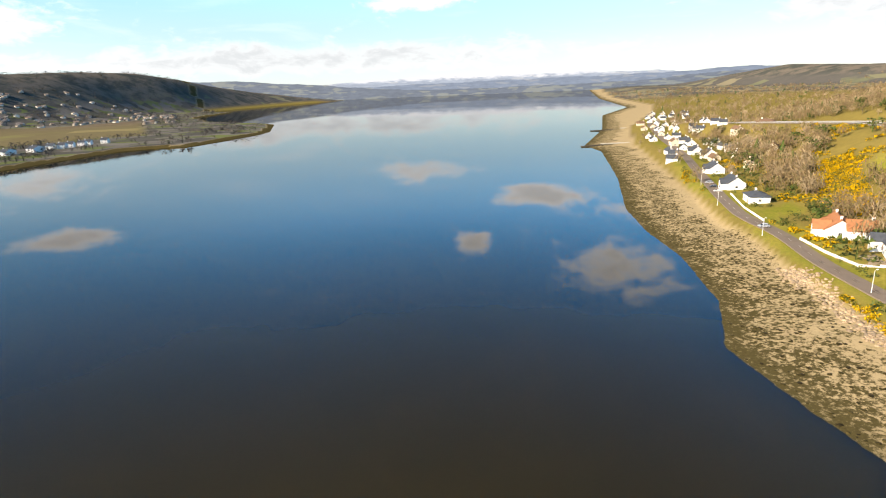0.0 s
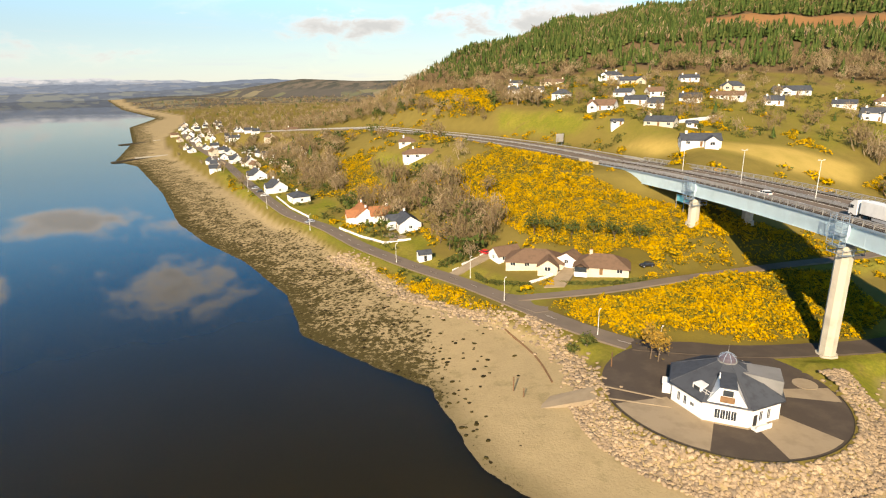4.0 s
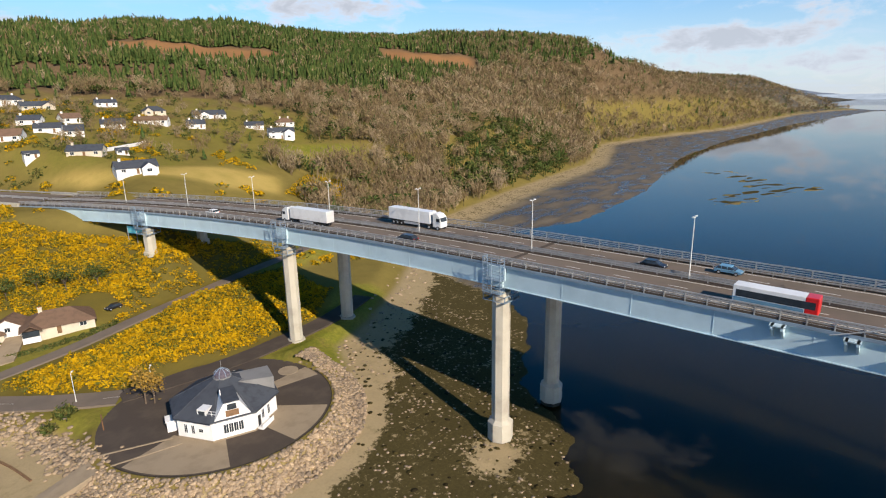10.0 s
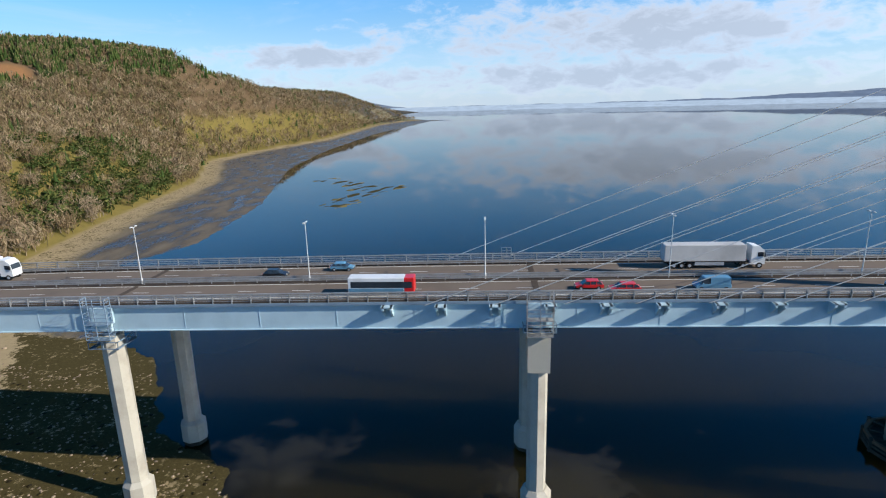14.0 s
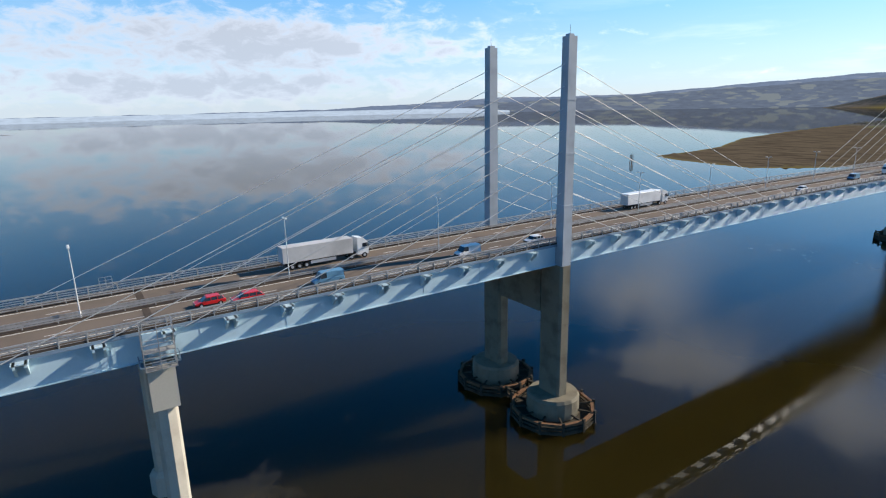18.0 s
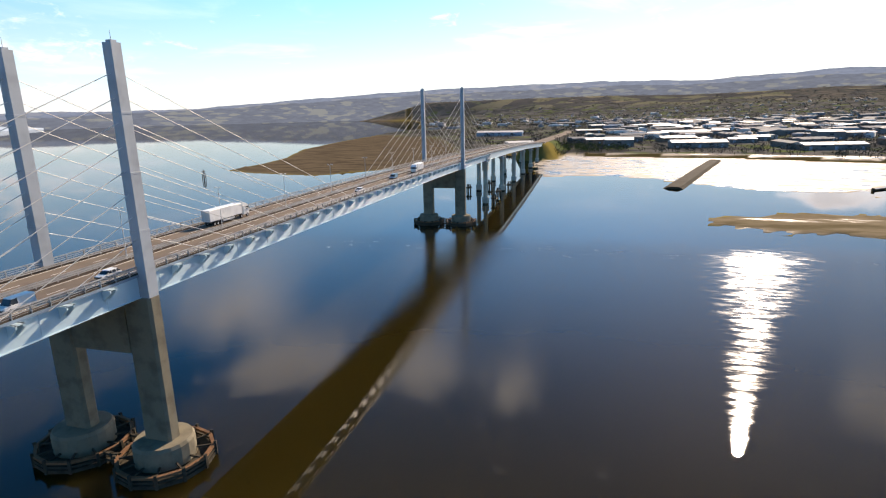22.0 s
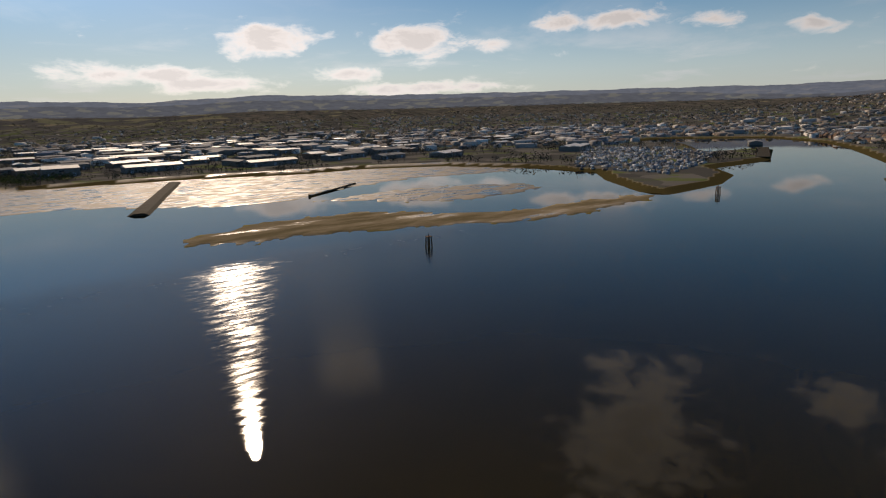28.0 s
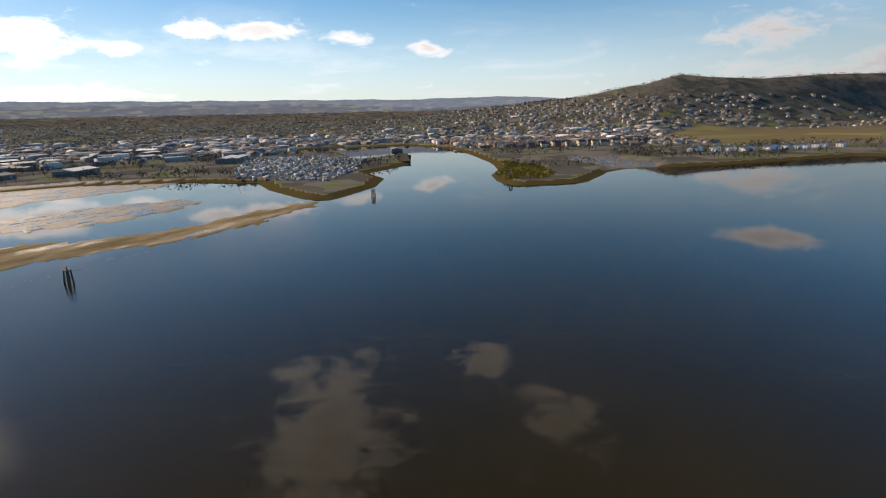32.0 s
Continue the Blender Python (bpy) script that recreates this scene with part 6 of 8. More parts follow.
def house(name, label, x, y, lx, ly, yaw, walls, roofing, h=2.7, ridge=2.6, hip=False, wing=0, chimney=1, storeys=1, group="", lift=0.0, detail=2):
    z = height(x, y) + lift
    top = thing(name, label, "house", Matrix.Translation((x, y, z)) @ Matrix.Rotation(radians(yaw), 4, "Z"), group)
    part("wall", wall_block(lx, ly, h, 0 if hip else ridge), walls, top)
    bm = bmesh.new()
    part("roof", (hip_roof if hip else gable_roof)(bm, lx, ly, h, ridge), roofing, top)
    if wing:
        side = 1 if wing > 0 else -1
        m = Matrix.Translation((side * lx * 0.24, -ly / 2 - 0.6, 0)) @ Matrix.Rotation(math.pi / 2, 4, "Z")
        part("wing_wall", wall_block(ly * 0.55, lx * 0.34, h, ridge * 0.72), walls, top, at=m)
        part("wing_roof", gable_roof(bmesh.new(), ly * 0.55, lx * 0.34, h, ridge * 0.72), roofing, top, at=m)
    front = -ly / 2 - 0.02
    n = max(2, int(lx / 4.2))
    for level in range(storeys):
        for i in range(n):
            wx = -lx / 2 + lx * (i + 0.5) / n
            if wing and abs(wx - (1 if wing > 0 else -1) * lx * 0.24) < lx * 0.2:
                continue
            if level == 0 and i == n // 2 and detail > 1:
                part("door", boxes((wx - 0.5, wx + 0.5, front - 0.05, front + 0.02, -0.05, 2.05)), WOOD, top)
            else:
                window(top, wx, front, 1.45 + 2.6 * level, 1.5, 1.15)
    for side in (-1, 1):
        window(top, side * (lx / 2 + 0.02), 0.0, 1.5, 1.2, 1.1, side * math.pi / 2)
    if wing:
        window(top, (1 if wing > 0 else -1) * lx * 0.24, -ly / 2 - 0.6 - ly * 0.275 - 0.02, 1.4, 1.8, 1.2)
    for k in range(chimney):
        cx = (-0.36 if k == 0 else 0.36) * lx * (0.6 if hip else 1)
        stack = part("chimney", boxes((cx - 0.45, cx + 0.45, -0.35, 0.35, h + ridge * 0.55, h + ridge + 1.1), (cx - 0.52, cx + 0.52, -0.42, 0.42, h + ridge + 1.0, h + ridge + 1.15)), walls, top)
        bm = bmesh.new()
        for u in (-0.2, 0.2):
            tube(bm, (cx + u, 0, h + ridge + 1.15), (cx + u, 0, h + ridge + 1.5), 0.12, 0.1, 6)
        part("chimney_pot", bm, RED_TILE, stack)
    return top


def build_hill_houses():
    rng = random.Random(3)
    for i, (x, y, length, yaw) in enumerate(HILL_HOUSES):
        if length < 8:
            house("cottage", "small white outbuilding with a grey roof on the hillside", x, y, max(length, 5), 4.5, yaw + 8, WHITEWASH, SLATE, 1.9, 1.0, chimney=0, group="houses on the hillside")
            continue
        roofing = SLATE if i % 5 else TILE
        word = "dark slate" if i % 5 else "brown tiled"
        big = i == 19
        house("house", f"white {'two-storey ' if big else ''}house with a {word} roof on the hillside", x, y + 3, min(length, 24) * 0.88, 7 + 0.7 * (i % 3), yaw + rng.uniform(-22, 22),
              WHITEWASH if i % 7 else CREAM, roofing, 2.5 if not big else 4.2, 2.2 + 0.3 * (i % 3), hip=i % 6 == 2, lift=-0.5, wing=(0, 1, -1)[i % 3] if length > 15 else 0,
              chimney=1 + (i % 4 == 0), storeys=2 if big else 1, group="houses on the hillside")


def build_lane_houses():
    rng = random.Random(5)
    for x, y, lx, ly, wing, look_id in LANE_HOUSES:
        near = min(zip(LANE, LANE[1:]), key=lambda s: math.hypot((s[0][0] + s[1][0]) / 2 - x, (s[0][1] + s[1][1]) / 2 - y))
        along = math.degrees(math.atan2(near[1][1] - near[0][1], near[1][0] - near[0][0]))
        yaw = along + 180 if look_id != 4 else 10
        if look_id == 2:
            house("house", "white house with steep red-tiled roofs beside the lane", x, y, lx, ly, along + 165, WHITEWASH, RED_TILE, 3.0, 3.6, wing=1, chimney=2, group="houses by the lane")
            house("house", "white house end with a red-tiled roof beside the lane", x + 8, y - 4, 9, 8, along + 75, WHITEWASH, RED_TILE, 3.0, 3.2, chimney=1, group="houses by the lane")
        elif look_id == 3:
            house("house", "white bungalow with a dark tiled roof beside the lane", x, y, lx, ly, along + 165, WHITEWASH, SLATE, 2.9, 2.9, wing=-1, chimney=1, group="houses by the lane")
        elif look_id == 1:
            house("house", "white flat-fronted house with a grey hipped roof beside the lane", x, y, lx, ly, yaw, WHITEWASH, SLATE, 3.2, 1.8, hip=True, group="houses by the lane")
        elif look_id == 4:
            house("house", "long white bungalow among trees above the lane", x, y, lx, ly, yaw, WHITEWASH, TILE, 2.5, 2.4, hip=True, lift=-1.4, group="houses by the lane")
        else:
            house("house", "white gabled house with a slate roof beside the lane", x, y, lx, ly, yaw + rng.uniform(-6, 6), WHITEWASH, SLATE, 3.2, 3.4, wing=1, chimney=2, group="houses by the lane")
    for i, (x, y) in enumerate(FAR_VILLAGE):
        house("cottage", "white cottage with a slate roof in the shore village" if i % 4 else "cream cottage with a brown roof in the shore village", x + 6, y + 3, 8 + 3 * rng.random(), 6.2, 120 + rng.uniform(-12, 12) + 180,
              WHITEWASH if i % 4 else CREAM, SLATE if i % 4 else TILE, 2.6 + (i % 5 == 0) * 1.6, 2.4, chimney=1, group="cottages of the shore village", detail=1)
    # rows of small houses behind the shore lane
    lane = [Vector(p[:2]) for p in LANE if 430 < p[1]]
    for a, b in zip(lane, lane[1:]):
        side = (b - a).normalized()
        side = Vector((side.y, -side.x))
        k = int((b - a).length / 24)
        for i in range(k):
            for off in (-11, 15, 30, 47):
                q = a.lerp(b, (i + 0.5 + rng.uniform(-0.2, 0.2)) / k) + side * (off + rng.uniform(-2, 2))
                if rng.random() < 0.42 or any(math.hypot(q.x - h[0], q.y - h[1]) < 15 for h in HOUSE_PLACES) or within(np.array([q.x]), np.array([q.y]), N_HIGH)[0] < 7:
                    continue
                cream = rng.random() < 0.25
                house("cottage", "cream cottage with a brown roof in the shore village" if cream else "white cottage with a slate roof in the shore village", q.x, q.y, rng.uniform(7, 11), 6.2,
                      120 + rng.uniform(-20, 20) + 90 * (rng.random() < 0.3), CREAM if cream else WHITEWASH, TILE if cream else SLATE, rng.uniform(2.4, 3.4), 2.4, chimney=1, group="cottages of the shore village", detail=1)
    # two brown-roofed bungalows above the junction
    house("bungalow", "cream bungalow with a wide brown hipped roof above the junction", -73, 262, 18, 11, -8, CREAM, TILE, 2.1, 3.0, hip=True, wing=1, chimney=0, lift=-0.55, group="bungalows above the junction")
    house("bungalow", "white gabled annexe with a brown roof above the junction", -82.5, 268.5, 9.0, 6.5, 30, WHITEWASH, TILE, 2.3, 2.2, chimney=0, lift=-0.8, group="bungalows above the junction")
    house("bungalow", "white garage with a brown roof beside a bungalow", -62.4, 258.5, 5.5, 6.5, 60, WHITEWASH, TILE, 2.4, 1.8, chimney=0, group="bungalows above the junction", detail=1)
    b = house("bungalow", "cream bungalow with a glazed bay and brown hipped roof", -53.2, 253.5, 16, 10, -14, CREAM, TILE, 2.2, 2.9, hip=True, chimney=1, lift=-0.4, group="bungalows above the junction")
    bm = boxes((-7.8, -4.2, -6.2, -4.4, 0.7, 2.2))
    part("bay_window", bm, GLASS, b, "glazed bay window")
    part("bay_plinth", boxes((-7.9, -4.1, -6.3, -4.4, -0.8, 0.7)), WHITEWASH, b)
    part("bay_roof", gable_roof(bmesh.new(), 3.0, 4.2, 2.3, 1.3), TILE, b, at=Matrix.Translation((-6, -5.0, 0)) @ Matrix.Rotation(math.pi / 2, 4, "Z"))
    k = thing("kiosk", "small white roadside shed with a dark roof on the grass", "shed", Matrix.Translation((-110.5, 273, height(-110.5, 273))) @ Matrix.Rotation(radians(20), 4, "Z"))
    part("wall", wall_block(4.6, 3.6, 2.4, 1.0), WHITEWASH, k)
    part("roof", gable_roof(bmesh.new(), 4.6, 3.6, 2.4, 1.0, 0.25), SLATE, k)
    part("door", boxes((-0.5, 0.5, -1.86, -1.8, 0, 2.0)), BLACK, k)
    for i, (x, y, lx) in enumerate(ROW_HOUSES):
        house("terrace_house", "waterside house with a white gable and dark roof" if lx < 15 else "long waterside terrace with a dark slate roof", x, y, 10, lx, 50 + 8 * (i > 4), WHITEWASH, SLATE, 5.4, 3.0,
              chimney=1, storeys=2, group="houses along the far shore", detail=1)


# ---- the white visitor building on the round platform ----
def build_cafe():
    cx, cy, z0 = -43.6, 184.3, 5.02
    top = thing("visitor_building", "white octagonal visitor building with a dark slate roof and glazed cupola", "building", Matrix.Translation((cx, cy, z0)) @ Matrix.Diagonal((0.88, 0.88, 0.95, 1)))
    start, n = radians(228), 8
    ring = circle(0, 0, 11.3, n, start)
    bm = bmesh.new()
    prism(bm, ring, -0.3, 4.5)
    part("wall", bm, WHITEWASH, top)
    bm = bmesh.new()
    prism(bm, circle(0, 0, 11.42, n, start), -0.3, 0.35)
    part("plinth", bm, PAVING, top)
    # slate roof: eight slopes rising to the lantern ring
    for i in range(n):
        a, b = start + 2 * math.pi * i / n, start + 2 * math.pi * (i + 1) / n
        bm = bmesh.new()
        lo = [(12.0 * math.cos(a), 12.0 * math.sin(a), 4.3), (12.0 * math.cos(b), 12.0 * math.sin(b), 4.3)]
        hi = [(1.9 * math.cos(b), 1.9 * math.sin(b), 8.8), (1.9 * math.cos(a), 1.9 * math.sin(a), 8.8)]
        u = [bm.verts.new(p) for p in lo + hi]
        v = [bm.verts.new((p[0], p[1], p[2] + 0.2)) for p in lo + hi]
        bm.faces.new(u[::-1]), bm.faces.new(v)
        for k in range(4):
            bm.faces.new((u[k], u[(k + 1) % 4], v[(k + 1) % 4], v[k]))
        part("roof", bm, SLATE, top)
        bm = bmesh.new()
        tube(bm, (12.0 * math.cos(a), 12.0 * math.sin(a), 4.52), (1.9 * math.cos(a), 1.9 * math.sin(a), 9.02), 0.09, None, 6)
        part("hip_ridge", bm, SLATE, top)
        bm = bmesh.new()
        tube(bm, (*(12.08 * c for c in (math.cos(a), math.sin(a))), 4.3), (*(12.08 * c for c in (math.cos(b), math.sin(b))), 4.3), 0.08, None, 6)
        part("gutter", bm, BLACK, top)
    # cupola
    bm = bmesh.new()
    prism(bm, circle(0, 0, 2.05, 16), 8.7, 9.15)
    part("cupola_curb", bm, GREY_ROOF, top)
    bm = bmesh.new()
    curve = ((1.85, 9.15), (1.8, 9.75), (1.15, 10.35), (0.4, 10.7), (0.1, 10.8))
    loft(bm, [[(r * math.cos(2 * math.pi * i / 16), r * math.sin(2 * math.pi * i / 16), z) for i in range(16)] for r, z in curve])
    dome = part("cupola", bm, CUPOLA_GLASS, top, "glazed dome of the cupola")
    for i in range(8):
        bm = bmesh.new()
        c, s = math.cos(2 * math.pi * i / 8), math.sin(2 * math.pi * i / 8)
        for (r0, q0), (r1, q1) in zip(curve, curve[1:]):
            tube(bm, (r0 * c, r0 * s, q0 + 0.02), (r1 * c, r1 * s, q1 + 0.02), 0.055, None, 5)
        part("glazing_bar", bm, BLUE_DARK, dome)
    bm = bmesh.new()
    tube(bm, (0, 0, 10.7), (0, 0, 12.4), 0.05, 0.03, 6)
    part("finial", bm, GALV, top)
    # front gablet with its timber panel and window
    mid = start + math.pi / 8
    m = Matrix.Rotation(mid + math.pi / 2, 4, "Z")
    bm = bmesh.new()
    out = [(-3.7, 4.7), (3.7, 4.7), (1.5, 8.0), (-1.5, 8.0)]
    loft(bm, [[(u, -11.0, z) for u, z in out], [(u * 0.9, -4.0, z) for u, z in out]])
    bmesh.ops.recalc_face_normals(bm, faces=list(bm.faces))
    gab = part("gablet", bm, WHITE, top, "white front gablet", at=m)
    part("gablet_panel", boxes((-1.35, 1.35, -11.06, -10.98, 5.0, 6.3)), WOOD, gab, "reddish timber panel")
    part("gablet_window", boxes((-0.95, 0.95, -11.07, -10.97, 6.4, 7.6)), GLASS, gab)
    part("gablet_roof", boxes((-1.65, 1.65, -11.3, -4.0, 8.02, 8.2)), SLATE, gab)
    # grey monopitch dormer and the stair head
    m2 = Matrix.Rotation(start + math.pi / 8 + math.pi * 0.5 + math.pi / 2, 4, "Z")
    bm = bmesh.new()
    vs = [bm.verts.new(p) for p in ((-3.2, -10.6, 4.2), (3.2, -10.6, 4.2), (3.2, -10.6, 7.6), (-3.2, -10.6, 7.6), (-2.6, -3.0, 8.0), (2.6, -3.0, 8.0))]
    for f in ((0, 1, 2, 3), (3, 2, 5, 4), (0, 3, 4), (1, 5, 2), (0, 4, 5, 1)):
        bm.faces.new([vs[i] for i in f])
    part("rear_dormer", bm, GREY_ROOF, top, "grey lead-clad rear dormer", at=m2)
    m3 = Matrix.Rotation(start - math.pi / 8 + math.pi / 2, 4, "Z")
    d = part("side_dormer", boxes((0.4, 2.6, -9.6, -7.0, 4.6, 6.3)), WHITE, top, "white roof hatch with a rail", at=m3)
    part("hatch_window", boxes((0.7, 2.3, -9.66, -9.58, 5.1, 6.0)), GLASS, d)
    bm = bmesh.new()
    for a, b in (((2.6, -9.6), (5.2, -9.6)), ((5.2, -9.6), (5.2, -7.2))):
        for h in (5.7, 6.3):
            tube(bm, (*a, h), (*b, h), 0.05, None, 5)
    for a in ((2.7, -9.6), (4.0, -9.6), (5.2, -9.6), (5.2, -7.4)):
        tube(bm, (*a, 4.4), (*a, 6.35), 0.05, None, 5)
    part("rail", bm, WHITE, d)
    bm = bmesh.new()
    tube(bm, (-1.6, -7.4, 5.6), (-1.6, -7.4, 9.4), 0.14, 0.12, 8)
    part("flue", bm, WHITE, top, "slim white flue", at=m)
    # windows and doors round the three seaward sides
    apothem = 11.3 * math.cos(math.pi / 8)
    for side, row in ((0, ((-1.5, 1.0, 1.9), (-0.5, 1.0, 1.9), (0.5, 1.0, 1.9), (1.5, 1.0, 1.9))), (1, ((-1.2, 0.8, 2.0), (1.0, 0.8, 2.0))),
                      (-1, ((-2.2, 0.7, 1.8), (-0.4, 0.7, 1.8), (1.6, 1.0, 0.7))), (2, ((-1.5, 0.8, 1.8), (1.5, 0.8, 1.8))), (-2, ((0.0, 0.9, 1.8),))):
        turn = start + math.pi / 8 + side * math.pi / 4 + math.pi / 2
        for u, w, h in row:
            q = Matrix.Rotation(turn, 4, "Z") @ Vector((u, -apothem - 0.02, 2.0))
            window(top, q.x, q.y, q.z + 0.25, w, h, turn, WHITE)
    q = Matrix.Rotation(start + math.pi / 8 + math.pi / 4 + math.pi / 2, 4, "Z")
    part("door", boxes((-3.1, -2.1, -apothem - 0.06, -apothem + 0.02, 0.4, 2.7)), BLACK, top, "dark entrance door", at=q)
    part("ramp", boxes((-3.6, 0.6, -apothem - 1.5, -apothem - 0.05, -0.3, 0.4), (-3.6, 0.6, -apothem - 1.5, -apothem - 1.35, 0.4, 1.1)), WHITEWASH, top, "white entrance ramp with a low wall", at=q)
    q = Matrix.Rotation(start - 3 * math.pi / 8 + math.pi / 2, 4, "Z")
    part("porch", boxes((-1.2, 1.4, -apothem - 2.0, -apothem, -0.3, 2.3), (-1.4, 1.6, -apothem - 2.2, -apothem, 2.3, 2.5)), WHITEWASH, top, "small white side porch", at=q)
    return top


CUPOLA_GLASS = worn("cupola_glass", (0.14, 0.12, 0.14), (0.07, 0.06, 0.08), 0.7, 0.15)
build_cafe()
build_lane_houses()
build_hill_houses()

# ---- lanes, platform, shore works ----
def road_band(name, label, line, half, material, lift=0.06, line_mat=None, dashes=True, kind_word="road"):
    bm = bmesh.new()
    rows = ribbon(line, half, 5.0, lift)
    a = [(bm.verts.new(l), bm.verts.new(r)) for l, r in rows]
    b = [(bm.verts.new(l - Vector((0, 0, 0.5))), bm.verts.new(r - Vector((0, 0, 0.5)))) for l, r in rows]
    for (l0, r0), (l1, r1) in zip(a, a[1:]):
        bm.faces.new((l0, r0, r1, l1))
    for (p0, p1), (q0, q1) in zip(zip(a, a[1:]), zip(b, b[1:])):
        bm.faces.new((p0[0], p1[0], q1[0], q0[0])), bm.faces.new((p0[1], q0[1], q1[1], p1[1]))
    bmesh.ops.recalc_face_normals(bm, faces=list(bm.faces))
    road = tagged(part(name, bm, material), label, kind_word, kind="structure")
    if dashes:
        centre = ribbon(line, 0.07, 3.0, lift + 0.012)
        for i in range(0, min(len(centre) - 1, 160), 3):
            bm = bmesh.new()
            v = [bm.verts.new(p) for p in (*centre[i], *reversed(centre[i + 1]))]
            bm.faces.new(v)
            bmesh.ops.solidify(bm, geom=list(bm.faces), thickness=0.008)
            part("lane_dash", bm, PALE, road)
    return road


def build_roads():
    road_band("road_lane", "dark shore lane with a broken centre line", LANE, 3.1, ASPHALT)
    road_band("road_pier", "narrow dark lane under the bridge", LANE_PIER, 3.0, TARMAC, 0.07, dashes=False)
    road_band("road_upper", "narrow lane climbing past the bungalows", LANE_UP, 2.0, ASPHALT, 0.09, dashes=False)
    road_band("road_main", "dual carriageway curving away behind the bridge", ROAD, 10.4, ASPHALT, 0.02)
    road_band("road_south", "dual carriageway beyond the south end of the bridge", ROAD_S, 10.4, ASPHALT, 0.02, dashes=False)
    # junction apron
    bm = bmesh.new()
    prism(bm, [(-88, 238.5), (-82, 231.5), (-76, 225.5), (-72.5, 226.5), (-72, 231), (-70, 235), (-68, 238), (-80, 238.5), (-86, 241)], 5.3, 6.1)
    tagged(part("pavement_junction", bm, ASPHALT), "worn pale surface of the lane junction", "pavement", kind="structure")
    # barriers and lamps along the main road on land
    for off in (-10.6, -0.8, 0.8, 10.6):
        bm = bmesh.new()
        st = list(range(330, 760, 8))
        for up in (0.5, 0.75):
            loft(bm, [[at_axis(s, off + u, up + v) for u, v in ((-0.04, -0.1), (0.04, -0.1), (0.04, 0.1), (-0.04, 0.1))] for s in st])
        for s in st:
            box(bm, -0.05, 0.05, -0.07, 0.07, -0.4, 0.75, turned(s, off))
        tagged(part("crash_barrier", bm, GALV), "galvanised crash barrier beside the carriageway", "barrier", "crash barriers")


def build_platform():
    x, y, r = PAD
    bm = bmesh.new()
    prism(bm, circle(x, y, r, 72), 4.0, 5.05)
    pad = tagged(part("pavement_platform", bm, TARMAC), "round tarmac apron round the visitor building", "pavement", kind="structure")
    # paler paved sectors
    for a0, a1 in ((195, 246), (278, 312), (350, 364)):
        bm = bmesh.new()
        inner, outer = 11.3 if a0 < 340 else 9.0, r - 0.4
        if a1 - a0 < 20:
            inner = 12.0
        n = 14
        ring = [(x + outer * math.cos(radians(a0 + (a1 - a0) * i / n)), y + outer * math.sin(radians(a0 + (a1 - a0) * i / n))) for i in range(n + 1)]
        ring += [(x + inner * math.cos(radians(a1 - (a1 - a0) * i / n)), y + inner * math.sin(radians(a1 - (a1 - a0) * i / n))) for i in range(n + 1)]
        prism(bm, ring, 4.9, 5.075)
        part("paving_sector", bm, PAVING, pad, "pale paved sector")
    bm = bmesh.new()
    prism(bm, circle(-24.6, 191.0, 2.3, 28), 4.9, 5.16)
    part("round_bed", bm, PAVING, pad, "pale round paved bed")
    for (ax, ay), (bx, by) in (((-66, 189), (-54.6, 184.2)), ((-65.5, 184), (-54.2, 181.2))):
        m = Matrix.Translation((ax, ay, 5.05)) @ Matrix.Rotation(math.atan2(by - ay, bx - ax), 4, "Z")
        length = math.hypot(bx - ax, by - ay)
        part("kerb", boxes((0, length, -0.18, 0.18, 0, 0.16), bevel=0.03), PAVING, pad, "pale kerb", at=m)
    # dark ring added for the thin shadow line at the seaward edge
    bm = bmesh.new()
    n = 60
    ring = [(r + 0.0, 4.2), (r + 0.0, 5.09), (r + 0.22, 5.09), (r + 0.22, 4.2)]
    loft(bm, [[(x + q * math.cos(a), y + q * math.sin(a), z) for q, z in ring] for a in (radians(190 + 170 * i / n) for i in range(n + 1))])
    bmesh.ops.recalc_face_normals(bm, faces=list(bm.faces))
    part("edge_shadow_ring", bm, DARK_STONE, pad, "low dark ring for the shadow line along the sea edge")
    # slipway
    bm = bmesh.new()
    a = [(-66, 190, 4.7), (-66, 185, 4.7), (-83.5, 185.5, 0.5), (-82, 189.5, 0.5)]
    lo, hi = [bm.verts.new((p[0], p[1], -0.6)) for p in a], [bm.verts.new(p) for p in a]
    bm.faces.new(hi), bm.faces.new(lo)
    for i in range(4):
        bm.faces.new((lo[i], lo[(i + 1) % 4], hi[(i + 1) % 4], hi[i]))
    bmesh.ops.recalc_face_normals(bm, faces=list(bm.faces))
    tagged(part("slipway", bm, PAVING), "worn concrete slipway running down the beach", "slipway", kind="structure")
    # posts at the slip
    post = thing("slip_post", "weathered timber post at the foot of the slipway", "post", Matrix.Translation((-81.5, 190, 0.2)), "posts by the slipway")
    bm = bmesh.new()
    tube(bm, (0, 0, -0.5), (0, 0, 3.4), 0.14, 0.11, 7)
    part("shaft", bm, TIMBER, post)
    for px, py in ((-83.5, 192.5), (-62, 197.5)):
        copy_thing(post, Matrix.Translation((px, py, height(px, py))))


def stone_mesh(name, seed, material):
    rng = random.Random(seed)
    bm = bmesh.new()
    bmesh.ops.create_icosphere(bm, subdivisions=1, radius=1.0)
    for v in bm.verts:
        v.co *= rng.uniform(0.72, 1.15)
        v.co.z *= 0.75
        v.co.x *= 1.15
    return mesh_of(bm, name, material)


